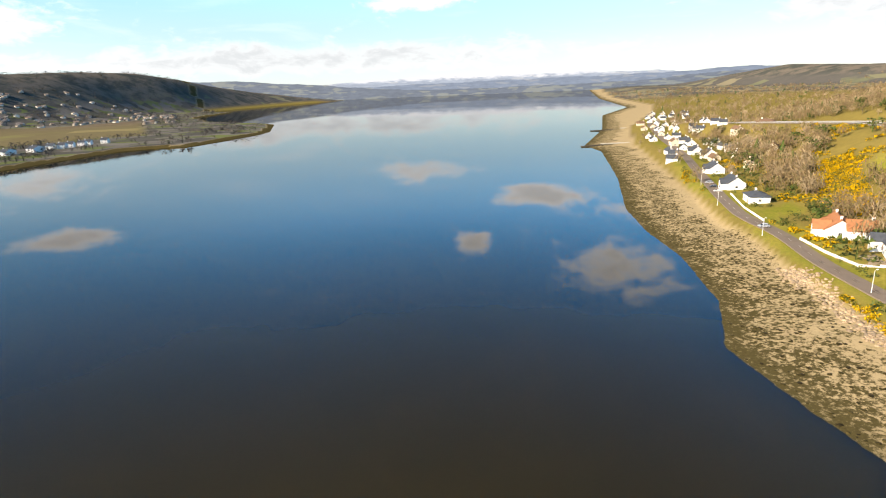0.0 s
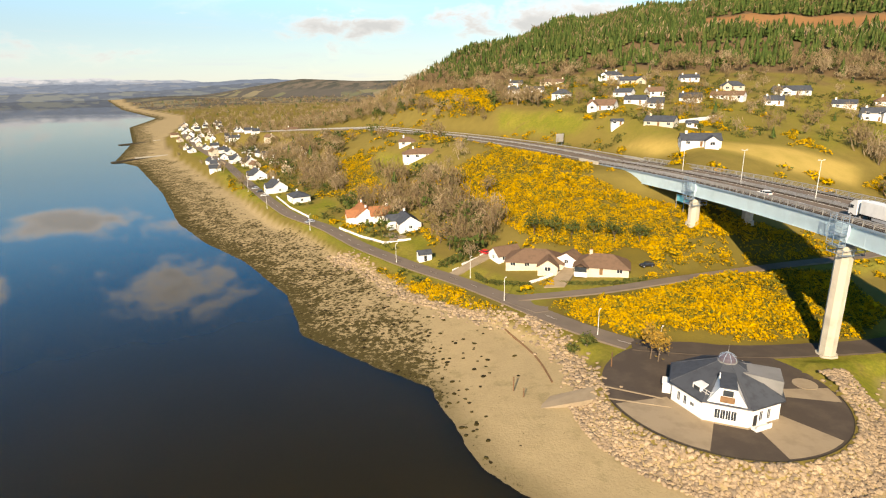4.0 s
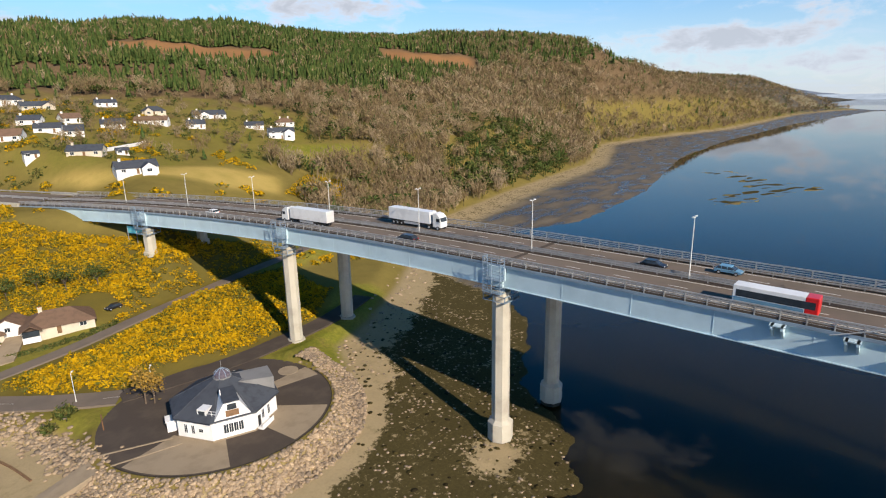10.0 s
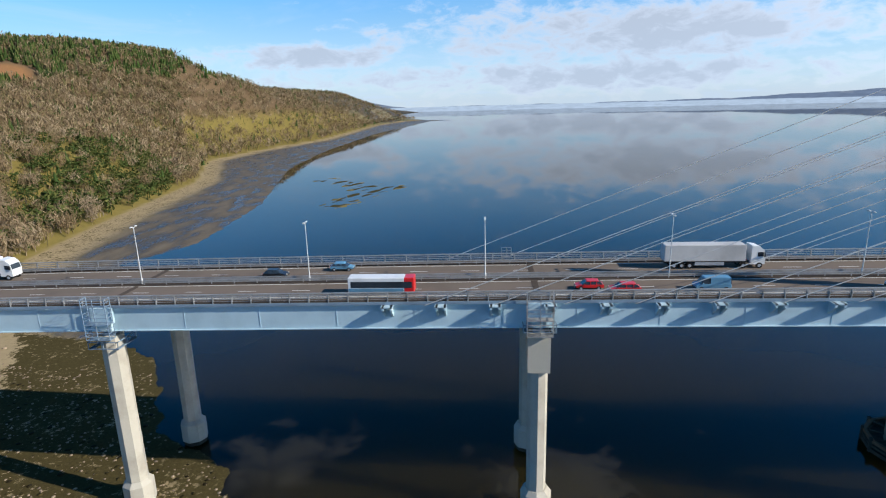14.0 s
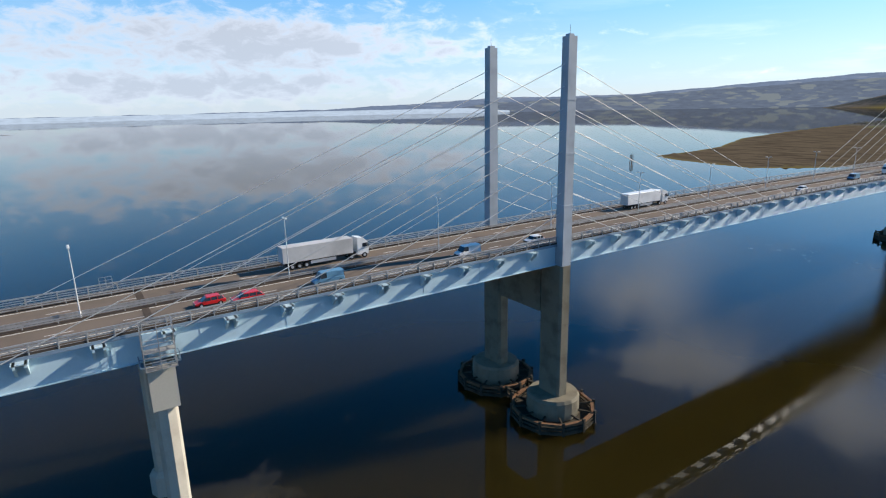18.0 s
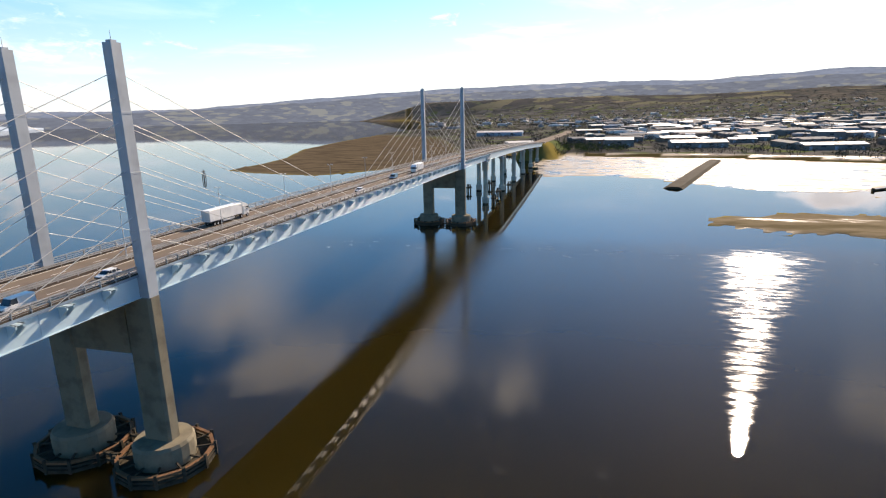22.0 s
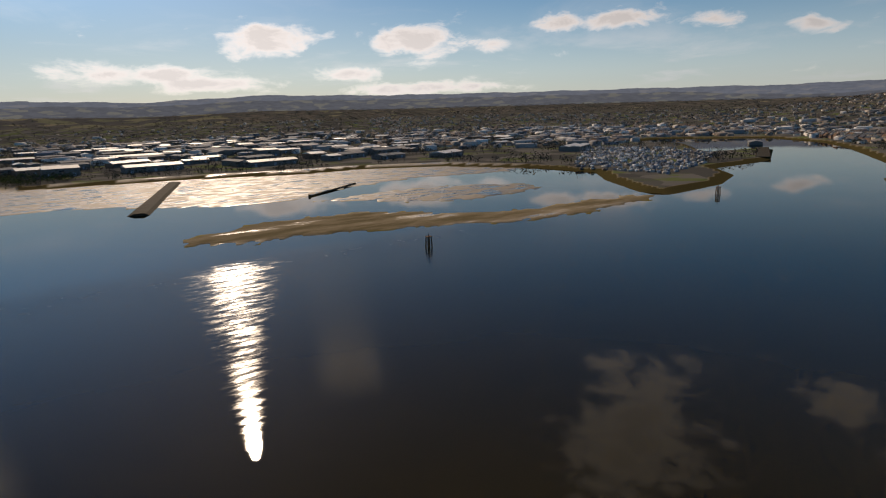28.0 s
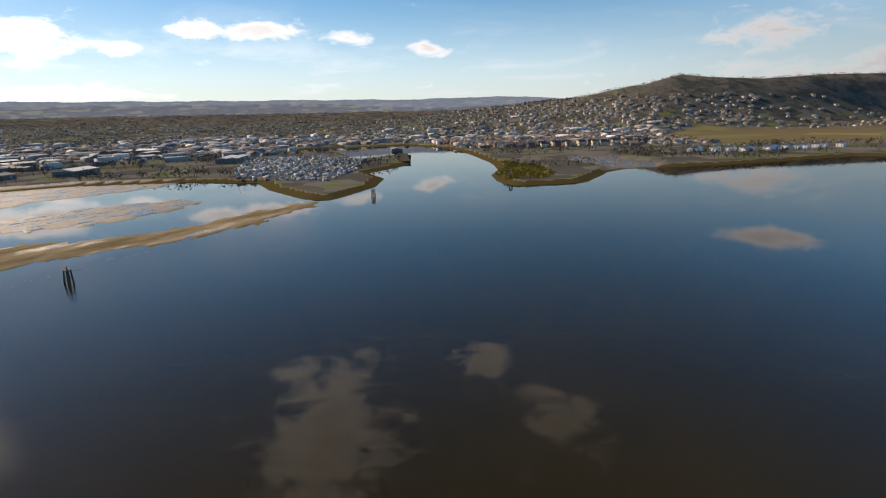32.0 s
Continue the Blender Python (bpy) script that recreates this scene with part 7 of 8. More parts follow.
def build_armour():
    """Boulders round the platform and along the lane."""
    rng = np.random.default_rng(11)
    bank = thing("rock_armour", "bank of pale quarried boulders round the platform's sea edge", "rocks", kind="")
    shapes = [stone_mesh("boulder", k, STONE_ONE) for k in range(6)]
    n = 0
    for i in range(3000):
        a = radians(rng.uniform(186, 372))
        d = PAD[2] + 0.9 + 6.4 * rng.random()
        x, y = PAD[0] + d * math.cos(a), PAD[1] + d * math.sin(a)
        if n >= 300 or not 222 < math.degrees(a) < 330:
            continue
        s = rng.uniform(0.32, 0.72)
        z = height(x, y)
        piece("boulder", shapes[i % 6], bank, Matrix.Translation((x, y, z + 0.1 * s)) @ Euler(tuple(rng.uniform(0, 6, 3))).to_matrix().to_4x4() @ Matrix.Scale(s, 4))
        n += 1
    ico = []
    for k in range(6):
        me = shapes[k]
        v = np.array([q.co[:] for q in me.vertices])
        f = np.array([q.vertices[:] for q in me.polygons])
        ico.append((v, f))
    a, d = np.radians(rng.uniform(184, 375, 3600)), PAD[2] + 0.8 + 6.6 * rng.random(3600)
    x, y = PAD[0] + d * np.cos(a), PAD[1] + d * np.sin(a)
    s = rng.uniform(0.22, 0.55, len(x))
    scatter("rock_armour_stones", "pale quarried boulders packed round the platform", "rocks", ico, x, y, relief(x, y) + 0.05, s, s, STONE, rng)
    # revetment below the lane and rough shore farther out
    pts = np.array(N_HIGH[9:16], float)
    t = rng.uniform(0, len(pts) - 1.001, 1700)
    i, u = t.astype(int), (t % 1)[:, None]
    p = pts[i] * (1 - u) + pts[i + 1] * u
    x, y = p[:, 0] + rng.normal(size=len(p)) * 2.0 - 1.5, p[:, 1] + rng.normal(size=len(p)) * 1.8 - 1.5
    s = rng.uniform(0.25, 0.75, len(x))
    scatter("revetment_stones", "loose pale stones along the top of the beach", "rocks", ico, x, y, relief(x, y), s, s, STONE, rng)
    pts = np.array(N_HIGH[18:24], float)
    t = rng.uniform(0, len(pts) - 1.001, 110)
    i, u = t.astype(int), (t % 1)[:, None]
    p = pts[i] * (1 - u) + pts[i + 1] * u
    x, y = p[:, 0] + rng.normal(size=len(p)) * 2.2 + 1, p[:, 1] + rng.normal(size=len(p)) * 1.8 - 1.5
    s = rng.uniform(0.25, 0.7, len(x))
    scatter("bank_stones", "loose stones along the bank under the bridge", "rocks", ico, x, y, relief(x, y), s, s, STONE, rng)
    x, y = rng.uniform(-45, 40, 5200), rng.uniform(118, 235, 5200)
    ok = (within(x, y, N_LOW) > 1) & (within(x, y, N_HIGH) < -5) & (np.hypot(x - PAD[0], y - PAD[1]) > 33) & (waves(x, y, 21, 6) + rng.normal(size=len(x)) * 0.5 > 0.1)
    x, y = x[ok], y[ok]
    s = rng.uniform(0.08, 0.30, len(x))
    scatter("shore_cobbles", "pale cobbles lying among dark weed under the bridge", "cobbles", ico, x, y, relief(x, y), s * 0.8, s * 1.3, STONE, rng)
    # apron of concrete beside the platform, and a low curved beach wall
    bm = bmesh.new()
    slab = [(-17.7, 183.4, 2.1), (-3.0, 173.6, 0.9), (-5.0, 170.6, 0.9), (-18.6, 180.2, 2.1)]
    lo, hi = [bm.verts.new((a, b, -0.5)) for a, b, _ in slab], [bm.verts.new(q) for q in slab]
    bm.faces.new(hi), bm.faces.new(lo)
    for k in range(4):
        bm.faces.new((lo[k], lo[(k + 1) % 4], hi[(k + 1) % 4], hi[k]))
    bmesh.ops.recalc_face_normals(bm, faces=list(bm.faces))
    tagged(part("pavement_apron", bm, PAVING), "worn concrete outfall apron running down the shore", "apron", kind="structure")
    bm = bmesh.new()
    line = [(-84.5, 222.0), (-82.2, 217.5), (-79.0, 211.5), (-76.8, 205.5), (-75.6, 199.5), (-75.0, 195.0)]
    rows = ribbon([(a, b, height(a, b) + 0.2) for a, b in line], 0.2, 3.0)
    loft(bm, [[l, r, r - Vector((0, 0, 1.2)), l - Vector((0, 0, 1.2))] for l, r in rows])
    bmesh.ops.recalc_face_normals(bm, faces=list(bm.faces))
    tagged(part("beach_wall", bm, WOOD), "low brown curved timber wall across the upper beach", "wall", kind="structure")
    # pebbles and weed clumps on the beach
    x, y = rng.uniform(-260, 30, 14000), rng.uniform(120, 420, 14000)
    ok = (within(x, y, N_LOW) > 0.5) & (within(x, y, N_HIGH) < -1.5) & (np.hypot(x - PAD[0], y - PAD[1]) > 30)
    x, y = x[ok], y[ok]
    ok = (x < -88) & (within(x, y, N_LOW) < 30) & (rng.random(len(x)) < 0.7) | (x > -35) & (rng.random(len(x)) < 0.6) | (rng.random(len(x)) < 0.05)
    x, y = x[ok], y[ok]
    s = rng.uniform(0.12, 0.42, len(x))
    scatter("weed_clumps", "dark seaweed-covered stones strewn over the beach", "seaweed", ico, x, y, relief(x, y), s * 0.7, s * 1.6, WEED, rng)


WEED = varied("seaweed", [(0.04, 0.032, 0.012), (0.07, 0.055, 0.02), (0.025, 0.02, 0.01)], 0.7, 0.2, 0.03)


def build_jetties():
    for (ax, ay), (bx, by), w, mat, words in (((-538, 768), (-462, 858), 7, DARK_STONE, "dark weedy stone jetty reaching into the firth"),
                                                ((-436, 596), (-398, 642), 6, DARK_STONE, "low dark stone jetty reaching into the firth")):
        m = Matrix.Translation((ax, ay, 0)) @ Matrix.Rotation(math.atan2(by - ay, bx - ax), 4, "Z")
        length = math.hypot(bx - ax, by - ay)
        bm = bmesh.new()
        secs = [[(u, -w / 2 - 1.2, -1.5), (u, w / 2 + 1.2, -1.5), (u, w / 2, h), (u, -w / 2, h)] for u, h in ((0, 0.8), (length * 0.3, 1.6), (length, 2.6))]
        loft(bm, secs)
        bmesh.ops.recalc_face_normals(bm, faces=list(bm.faces))
        j = thing("stone_jetty", words, "jetty", m, "jetties")
        part("body", bm, mat, j)
        part("deck", boxes((length * 0.35, length, -w / 2 + 0.6, w / 2 - 0.6, 2.0, 2.75)), CONCRETE, j)


def hedge_row(name, label, line, half, tall):
    rng = np.random.default_rng(len(line) + int(abs(line[0][0])))
    pts = [Vector((*p, 0)) for p in line]
    x, y = [], []
    for p, q in zip(pts, pts[1:]):
        n = int((q - p).length * 4)
        for i in range(n):
            c = p.lerp(q, rng.random())
            x.append(c.x + rng.normal() * half * 0.5), y.append(c.y + rng.normal() * half * 0.5)
    x, y = np.array(x), np.array(y)
    s = rng.uniform(0.7, 1.0, len(x)) * tall
    scatter(name, label, "hedge", [gorse_shape(rng, 40) for _ in range(3)], x, y, relief(x, y) - 0.1, s, np.full(len(x), half * 1.1), HEDGE, rng)


def low_wall(line, tall=0.9, thick=0.3, material=None, label="low white garden wall beside the lane"):
    bm = bmesh.new()
    for (ax, ay), (bx, by) in zip(line, line[1:]):
        n = max(1, int(math.hypot(bx - ax, by - ay) / 4))
        for i in range(n):
            p, q = Vector((ax, ay)).lerp(Vector((bx, by)), i / n), Vector((ax, ay)).lerp(Vector((bx, by)), (i + 1) / n)
            m = Matrix.Translation((p.x, p.y, min(height(p.x, p.y), height(q.x, q.y)))) @ Matrix.Rotation(math.atan2(q.y - p.y, q.x - p.x), 4, "Z")
            box(bm, 0, (q - p).length - 0.01, -thick / 2, thick / 2, -0.4, tall, m)
    w = part("garden_wall", bm, material or WHITEWASH)
    tagged(w, label, "wall", "garden walls")
    return w


def garden_tree(name, label, shape_seed, mat, tall, wide, group):
    """A single tree: tapered trunk with limbs, and a crown of many leaves or twigs."""
    rng = np.random.default_rng(shape_seed)
    top = thing(name, label, "tree", group=group)
    bm = bmesh.new()
    tube(bm, (0, 0, -0.3), (0.1, 0, tall * 0.35), tall * 0.022, tall * 0.016, 7)
    limbs = []
    for k in range(6):
        a = 2 * math.pi * k / 6 + rng.random()
        q = Vector((math.cos(a) * wide * 0.32, math.sin(a) * wide * 0.32, tall * (0.62 + 0.22 * rng.random())))
        tube(bm, (0.1, 0, tall * (0.25 + 0.03 * k)), q, tall * 0.012, tall * 0.004, 5)
        limbs.append(q)
    part("trunk", bm, BARK, top)
    n = 420
    c = np.array([limbs[i][:] for i in rng.integers(0, 6, n)])
    v, f = leaf_quads(c + rng.normal(size=(n, 3)) * [wide * 0.17, wide * 0.17, tall * 0.13], 0.30, rng, 0.4, 1.2)
    crown = new("crown", mesh_from("crown", v, f, mat))
    crown.parent = top
    return top


BARK = worn("tree_bark", (0.16, 0.12, 0.085), (0.09, 0.07, 0.05), 0.6, 0.95, grain=0.15, depth=0.04)
AUTUMN = varied("rusty_leaves", [(0.34, 0.20, 0.035), (0.26, 0.165, 0.04), (0.18, 0.13, 0.04)], 0.9, 0.3, 0.02)


def build_gardens():
    sets = [(garden_tree("evergreen_tree", "dark green evergreen tree behind the bungalows", 1, LEAVES, 7, 6, "garden trees"),
             [(-66, 275), (-60, 272), (-53, 270), (-47, 266), (-72, 278), (-92, 288), (-99, 296), (-40, 262), (-105, 338), (-112, 330)]),
            (garden_tree("bare_tree", "leafless brown tree in the gardens by the lane", 2, TWIGS, 10, 7, "garden trees"),
             [(-102, 281), (-97, 284), (-106, 289), (-100, 291), (-93, 295), (-110, 300), (-131, 345), (-140, 352), (-150, 358), (-118, 330), (-104, 305), (-97, 312), (-88, 318), (-122, 342)]),
            (garden_tree("rusty_tree", "small rusty-leaved tree beside the platform", 3, AUTUMN, 8.5, 4.6, "garden trees"), [(-52.5, 201.5), (-51.2, 200.2)])]
    for tree, places in sets:
        tree.matrix_basis = Matrix.Translation((*places[0], height(*places[0])))
        for i, (x, y) in enumerate(places[1:]):
            copy_thing(tree, Matrix.Translation((x, y, height(x, y))) @ Matrix.Rotation(i * 1.3, 4, "Z") @ Matrix.Scale(0.85 + 0.08 * (i % 5), 4))
    bush = garden_tree("round_bush", "rounded olive bush beside the platform", 4, HEDGE, 3.4, 3.0, "bushes by the platform")
    bush.matrix_basis = Matrix.Translation((-65.5, 207.5, height(-65.5, 207.5)))
    copy_thing(bush, Matrix.Translation((-69, 206.5, height(-69, 206.5))) @ Matrix.Scale(0.8, 4))
    hedge_row("clipped_hedge", "tall clipped hedge beside the drive", [(-103, 266), (-90, 280)], 1.6, 2.3)
    hedge_row("garden_hedge", "low yellow-green hedge round the bungalow's garden", [(-92.5, 256), (-89, 250), (-76, 245)], 0.8, 1.2)
    hedge_row("garden_hedge", "low shrubs in front of the bungalow", [(-68, 247), (-50, 243.5), (-42, 246)], 1.0, 1.0)
    low_wall([(-76, 246.5), (-66, 254)])
    low_wall([(-100, 261), (-88, 275)], 0.7)
    low_wall([(-152, 319), (-140, 305), (-128, 293), (-118, 296)])
    low_wall([(-205, 390), (-188, 362), (-172, 341)])
    low_wall([(5, 372), (30, 392)], 1.6, label="white boundary wall on the hillside")
    # drives
    for ring, z in (([(-101, 259), (-98, 256.5), (-85.5, 271), (-88.5, 273.5)], 0), ([(-72, 243), (-66, 243), (-60, 255.5), (-64, 257)], 0), ([(-136, 300), (-128, 293), (-120, 300), (-127, 307)], 0)):
        bm = bmesh.new()
        top = [bm.verts.new((x, y, height(x, y) + 0.25)) for x, y in ring]
        bot = [bm.verts.new((x, y, height(x, y) - 0.8)) for x, y in ring]
        bm.faces.new(top)
        for i in range(4):
            bm.faces.new((top[i], bot[i], bot[(i + 1) % 4], top[(i + 1) % 4]))
        bmesh.ops.recalc_face_normals(bm, faces=list(bm.faces))
        tagged(part("pavement_drive", bm, PAVING), "pale gravel drive to a house", "drive", kind="structure")
    # lamps along the lane
    lamp = street_lamp("slim pale lamp post beside the shore lane", 7.0, 1)
    lamp["group"] = "lamps along the lane"
    spots = [(-165, 319), (-94, 254.5), (-84, 234), (-50, 203.5), (-120, 270), (-200, 362), (-228, 407), (-62, 213)]
    for i, (x, y) in enumerate(spots):
        m = Matrix.Translation((x, y, height(x, y))) @ Matrix.Rotation(0.9, 4, "Z")
        if i == 0:
            lamp.matrix_basis = m
        else:
            copy_thing(lamp, m)
    # road sign beyond the abutment and the teal banner under the end span
    p = at_axis(395, 13.5, -0.3)
    sign = thing("road_sign", "grey back of a large road sign beside the carriageway", "road sign", Matrix.Translation(p) @ Matrix.Rotation(axis(395)[2], 4, "Z"))
    part("panel", boxes((-2.4, 2.4, -0.06, 0.06, 2.2, 6.4), bevel=0.02), GALV, sign)
    for u in (-1.6, 1.6):
        part("post", boxes((u - 0.1, u + 0.1, 0.06, 0.26, -0.5, 6.2)), GALV, sign)
    p = at_axis(273, -9.4, -7.6)
    hoarding = thing("hoarding", "pale turquoise site hoarding under the end span", "hoarding", Matrix.Translation(p) @ Matrix.Rotation(axis(273)[2] + math.pi / 2, 4, "Z"))
    part("panel", boxes((-4.5, 4.5, -0.05, 0.05, 0.0, 2.2)), TEAL, hoarding)
    for u in (-4.2, 0, 4.2):
        part("post", boxes((u - 0.08, u + 0.08, 0.05, 0.2, -6.0, 2.3)), GALV, hoarding)


TEAL = paint("turquoise_paint", (0.10, 0.45, 0.55), 0.6)
build_roads()
build_platform()
build_jetties()
build_gardens()
build_armour()
plant_gorse()
plant_slopes()
plant_woods()
plant_south()

# ---- traffic, standing ----
def wheel(parent, x, y, r=0.5, w=0.3):
    bm = bmesh.new()
    tube(bm, (x - w / 2, y, r), (x + w / 2, y, r), r, None, 16)
    tyre = part("wheel", bm, RUBBER, parent)
    bm = bmesh.new()
    tube(bm, (x - w / 2 - 0.02, y, r), (x + w / 2 + 0.02, y, r), r * 0.55, None, 10)
    part("rim", bm, SILVER, tyre)


def truck(m, label, trailer=13.2, body=None):
    t = thing("articulated_truck", label, "truck", m, "trucks on the bridge")
    bm = boxes((-1.27, 1.27, -trailer, 0.0, 1.25, 4.05), bevel=0.05)
    box_part = part("trailer_box", bm, body or WHITE, t)
    part("rear_door", boxes((-1.2, 1.2, -trailer - 0.03, -trailer + 0.02, 1.4, 3.95)), PALE_ROOF, box_part)
    part("chassis", boxes((-0.5, 0.5, -trailer + 0.2, 2.6, 0.75, 1.2)), BLACK, t)
    part("side_skirt", boxes((-1.22, -1.15, -trailer * 0.62, -3.4, 0.55, 1.1), (1.15, 1.22, -trailer * 0.62, -3.4, 0.55, 1.1)), SILVER, t)
    bm = bmesh.new()
    ring = [(0.9, 0.7), (3.15, 0.7), (3.2, 1.9), (2.95, 3.1), (2.2, 3.75), (0.95, 3.95)]
    loft(bm, [[(x, y, z) for y, z in ring] for x in (-1.22, 1.22)])
    bmesh.ops.recalc_face_normals(bm, faces=list(bm.faces))
    cab = part("cab", bm, WHITE, t)
    part("windscreen", boxes((-1.1, 1.1, -0.02, 0.03, 0.0, 0.95)), GLASS, cab, at=Matrix.Translation((0, 3.16, 2.0)) @ Matrix.Rotation(radians(12), 4, "X"))
    for s in (-1, 1):
        part("side_window", boxes((s * 1.235 - 0.01, s * 1.235 + 0.01, 1.9, 2.85, 2.05, 2.8)), GLASS, cab)
        part("mirror", boxes((s * 1.4 - 0.1, s * 1.4 + 0.1, 2.9, 3.05, 2.0, 2.8)), BLACK, cab)
        part("headlamp", boxes((s * 0.9 - 0.2, s * 0.9 + 0.2, 3.15, 3.22, 0.9, 1.15)), PALE, cab)
    for y in (2.3, -0.3, -trailer + 1.6, -trailer + 2.9, -trailer + 4.2):
        for x in (-1.1, 1.1):
            wheel(t, x, y)
    return t


def car(m, label, colour, length=4.3, van=False, category="car"):
    """Body with rounded flanks, glass all round the cabin, a roof over it, doors, lamps, bumpers and wheels."""
    t = thing("van" if van else "car", label, category, m, "cars on the bridge")
    h, w = (2.05, 0.96) if van else (1.46, 0.89)
    L, waist = length / 2, 1.12 if van else 0.90
    bm = bmesh.new()
    rings = [[(-L + 0.04, 0.40), (L - 0.05, 0.40), (L - 0.02, 0.62), (L - 0.10, waist - 0.22), (L - 0.9, waist - 0.02), (-L + 0.1, waist), (-L, 0.7)]] * 2
    inner = [(y * 0.97, z + (0.02 if z < 0.5 else -0.03)) for y, z in rings[0]]
    loft(bm, [[(x, y, z) for y, z in ring] for x, ring in ((-w, inner), (-w * 0.93, rings[0]), (w * 0.93, rings[0]), (w, inner))])
    bmesh.ops.recalc_face_normals(bm, faces=list(bm.faces))
    body = part("body", bm, colour, t)
    y_front, y_roof, y_back, y_tail = (L - 0.75, L - 1.35, -L + 0.12, -L + 0.03) if van else (L - 1.0, L - 1.75, -L + 0.85, -L + 0.2)

    def cabin(name, z0, z1, material, grow=0.0):
        k0, k1 = (z0 - waist) / (h - waist), (z1 - waist) / (h - waist)
        rows = []
        for k, z in ((k0, z0), (k1, z1)):
            half = w * (0.93 - 0.15 * k) + grow
            f, r = y_front + (y_roof - y_front) * k + grow, y_tail + (y_back - y_tail) * k - grow
            rows.append([(-half, r, z), (half, r, z), (half, f - 0.12, z), (half * 0.9, f, z), (-half * 0.9, f, z), (-half, f - 0.12, z)])
        b = bmesh.new()
        loft(b, rows)
        bmesh.ops.recalc_face_normals(b, faces=list(b.faces))
        return part(name, b, material, body)

    cabin("window_band", waist - 0.04, h - 0.10, GLASS)
    cabin("roof", h - 0.12, h, colour, 0.012)
    for s in (-1, 1):
        for y in ((L - 2.2,) if van else (-L + 1.15, -0.1)):
            part("pillar", boxes((s * w * 0.87 - 0.07, s * w * 0.87 + 0.03, y - 0.05, y + 0.05, waist - 0.03, h - 0.08)), colour, body)
        if van:
            part("side_panel", boxes((s * w * 0.89 - 0.05, s * w * 0.89 + 0.03, -L + 0.15, L - 2.2, waist - 0.05, h - 0.05), bevel=0.02), colour, body)
        part("headlamp", boxes((s * 0.6 - 0.16, s * 0.6 + 0.16, L - 0.12, L - 0.02, 0.66, 0.78), bevel=0.015), PALE, body)
        part("tail_lamp", boxes((s * 0.7 - 0.12, s * 0.7 + 0.12, -L - 0.02, -L + 0.05, 0.66, 0.86), bevel=0.015), RED, body)
        part("mirror", boxes((s * (w + 0.08) - 0.09, s * (w + 0.08) + 0.07, y_front - 0.35, y_front - 0.22, waist, waist + 0.13), bevel=0.02), colour, body)
    part("bumper", boxes((-w * 0.92, w * 0.92, L - 0.10, L + 0.02, 0.36, 0.58), bevel=0.03), BLACK, body)
    part("rear_bumper", boxes((-w * 0.92, w * 0.92, -L - 0.03, -L + 0.10, 0.36, 0.58), bevel=0.03), BLACK, body)
    for y in (-L + 0.8, L - 0.85):
        for x in (-w + 0.08, w - 0.08):
            wheel(t, x, y, 0.33, 0.22)
    return t


def bus(m):
    t = thing("bus", "single-deck bus with a white roof and red rear end", "bus", m)
    body = part("body", boxes((-1.25, 1.25, -4.2, 6.0, 0.4, 3.1), bevel=0.08), WHITE, t)
    part("rear", boxes((-1.26, 1.26, -6.0, -4.2, 0.4, 3.12), bevel=0.1), RED, body, "bright red rear end")
    for s in (-1, 1):
        part("window_band", boxes((s * 1.262 - 0.01, s * 1.262 + 0.01, -5.6, 5.5, 1.35, 2.45)), GLASS, body, "dark window band")
        part("skirt", boxes((s * 1.262 - 0.01, s * 1.262 + 0.01, -4.1, 5.8, 0.45, 1.25)), SKY_BLUE, body)
    part("windscreen", boxes((-1.1, 1.1, 5.99, 6.03, 1.2, 2.7)), GLASS, body)
    for y in (-3.4, 3.2):
        for x in (-1.1, 1.1):
            wheel(t, x, y, 0.48, 0.28)
    return t


def on_deck(s, off, north):
    return turned(s, off, -0.045) @ Matrix.Rotation(0 if north else math.pi, 4, "Z")


truck(on_deck(171, 5.6, False), "white articulated truck heading over the bridge")
truck(on_deck(208, -5.2, True), "white box articulated truck climbing the bridge deck")
truck(on_deck(38, 5.6, False), "pale grey articulated truck near the tower", body=PALE_ROOF)
truck(on_deck(-52, 5.6, False), "long white articulated truck on the main span")
truck(on_deck(-172, -5.4, True), "short truck with a pale box body by the far tower", 8.5)
bus(on_deck(97.5, -6.6, True) @ Matrix.Diagonal((0.94, 0.86, 0.9, 1)))
car(on_deck(65.5, -5.6, True), "bright red hatchback on the bridge deck", RED)
car(on_deck(60.5, -7.2, True), "bright red estate car on the bridge deck", RED, 4.6)
car(on_deck(107, 6.6, False), "silver-blue saloon car on the bridge deck", SKY_BLUE)
car(on_deck(47.5, -6.4, True), "blue van on the bridge deck", SKY_BLUE, 5.2, True, "van")
car(on_deck(20, -6.8, True), "white van on the bridge deck", WHITE, 5.0, True, "van")
car(on_deck(3.5, -6.8, True), "white car beside the tower", WHITE)
car(on_deck(-105, -6.6, True), "white car on the main span", WHITE)
car(on_deck(-146, -4.2, True), "dark green van on the main span", SKY_BLUE, 5.6, True, "van")
car(on_deck(168, -6.8, True), "dark pickup on the bridge deck", BLACK, 5.2)
car(on_deck(240, -6.6, True), "white car on the curved approach", WHITE)
car(on_deck(118, 2.9, False), "black car on the bridge deck", BLACK)
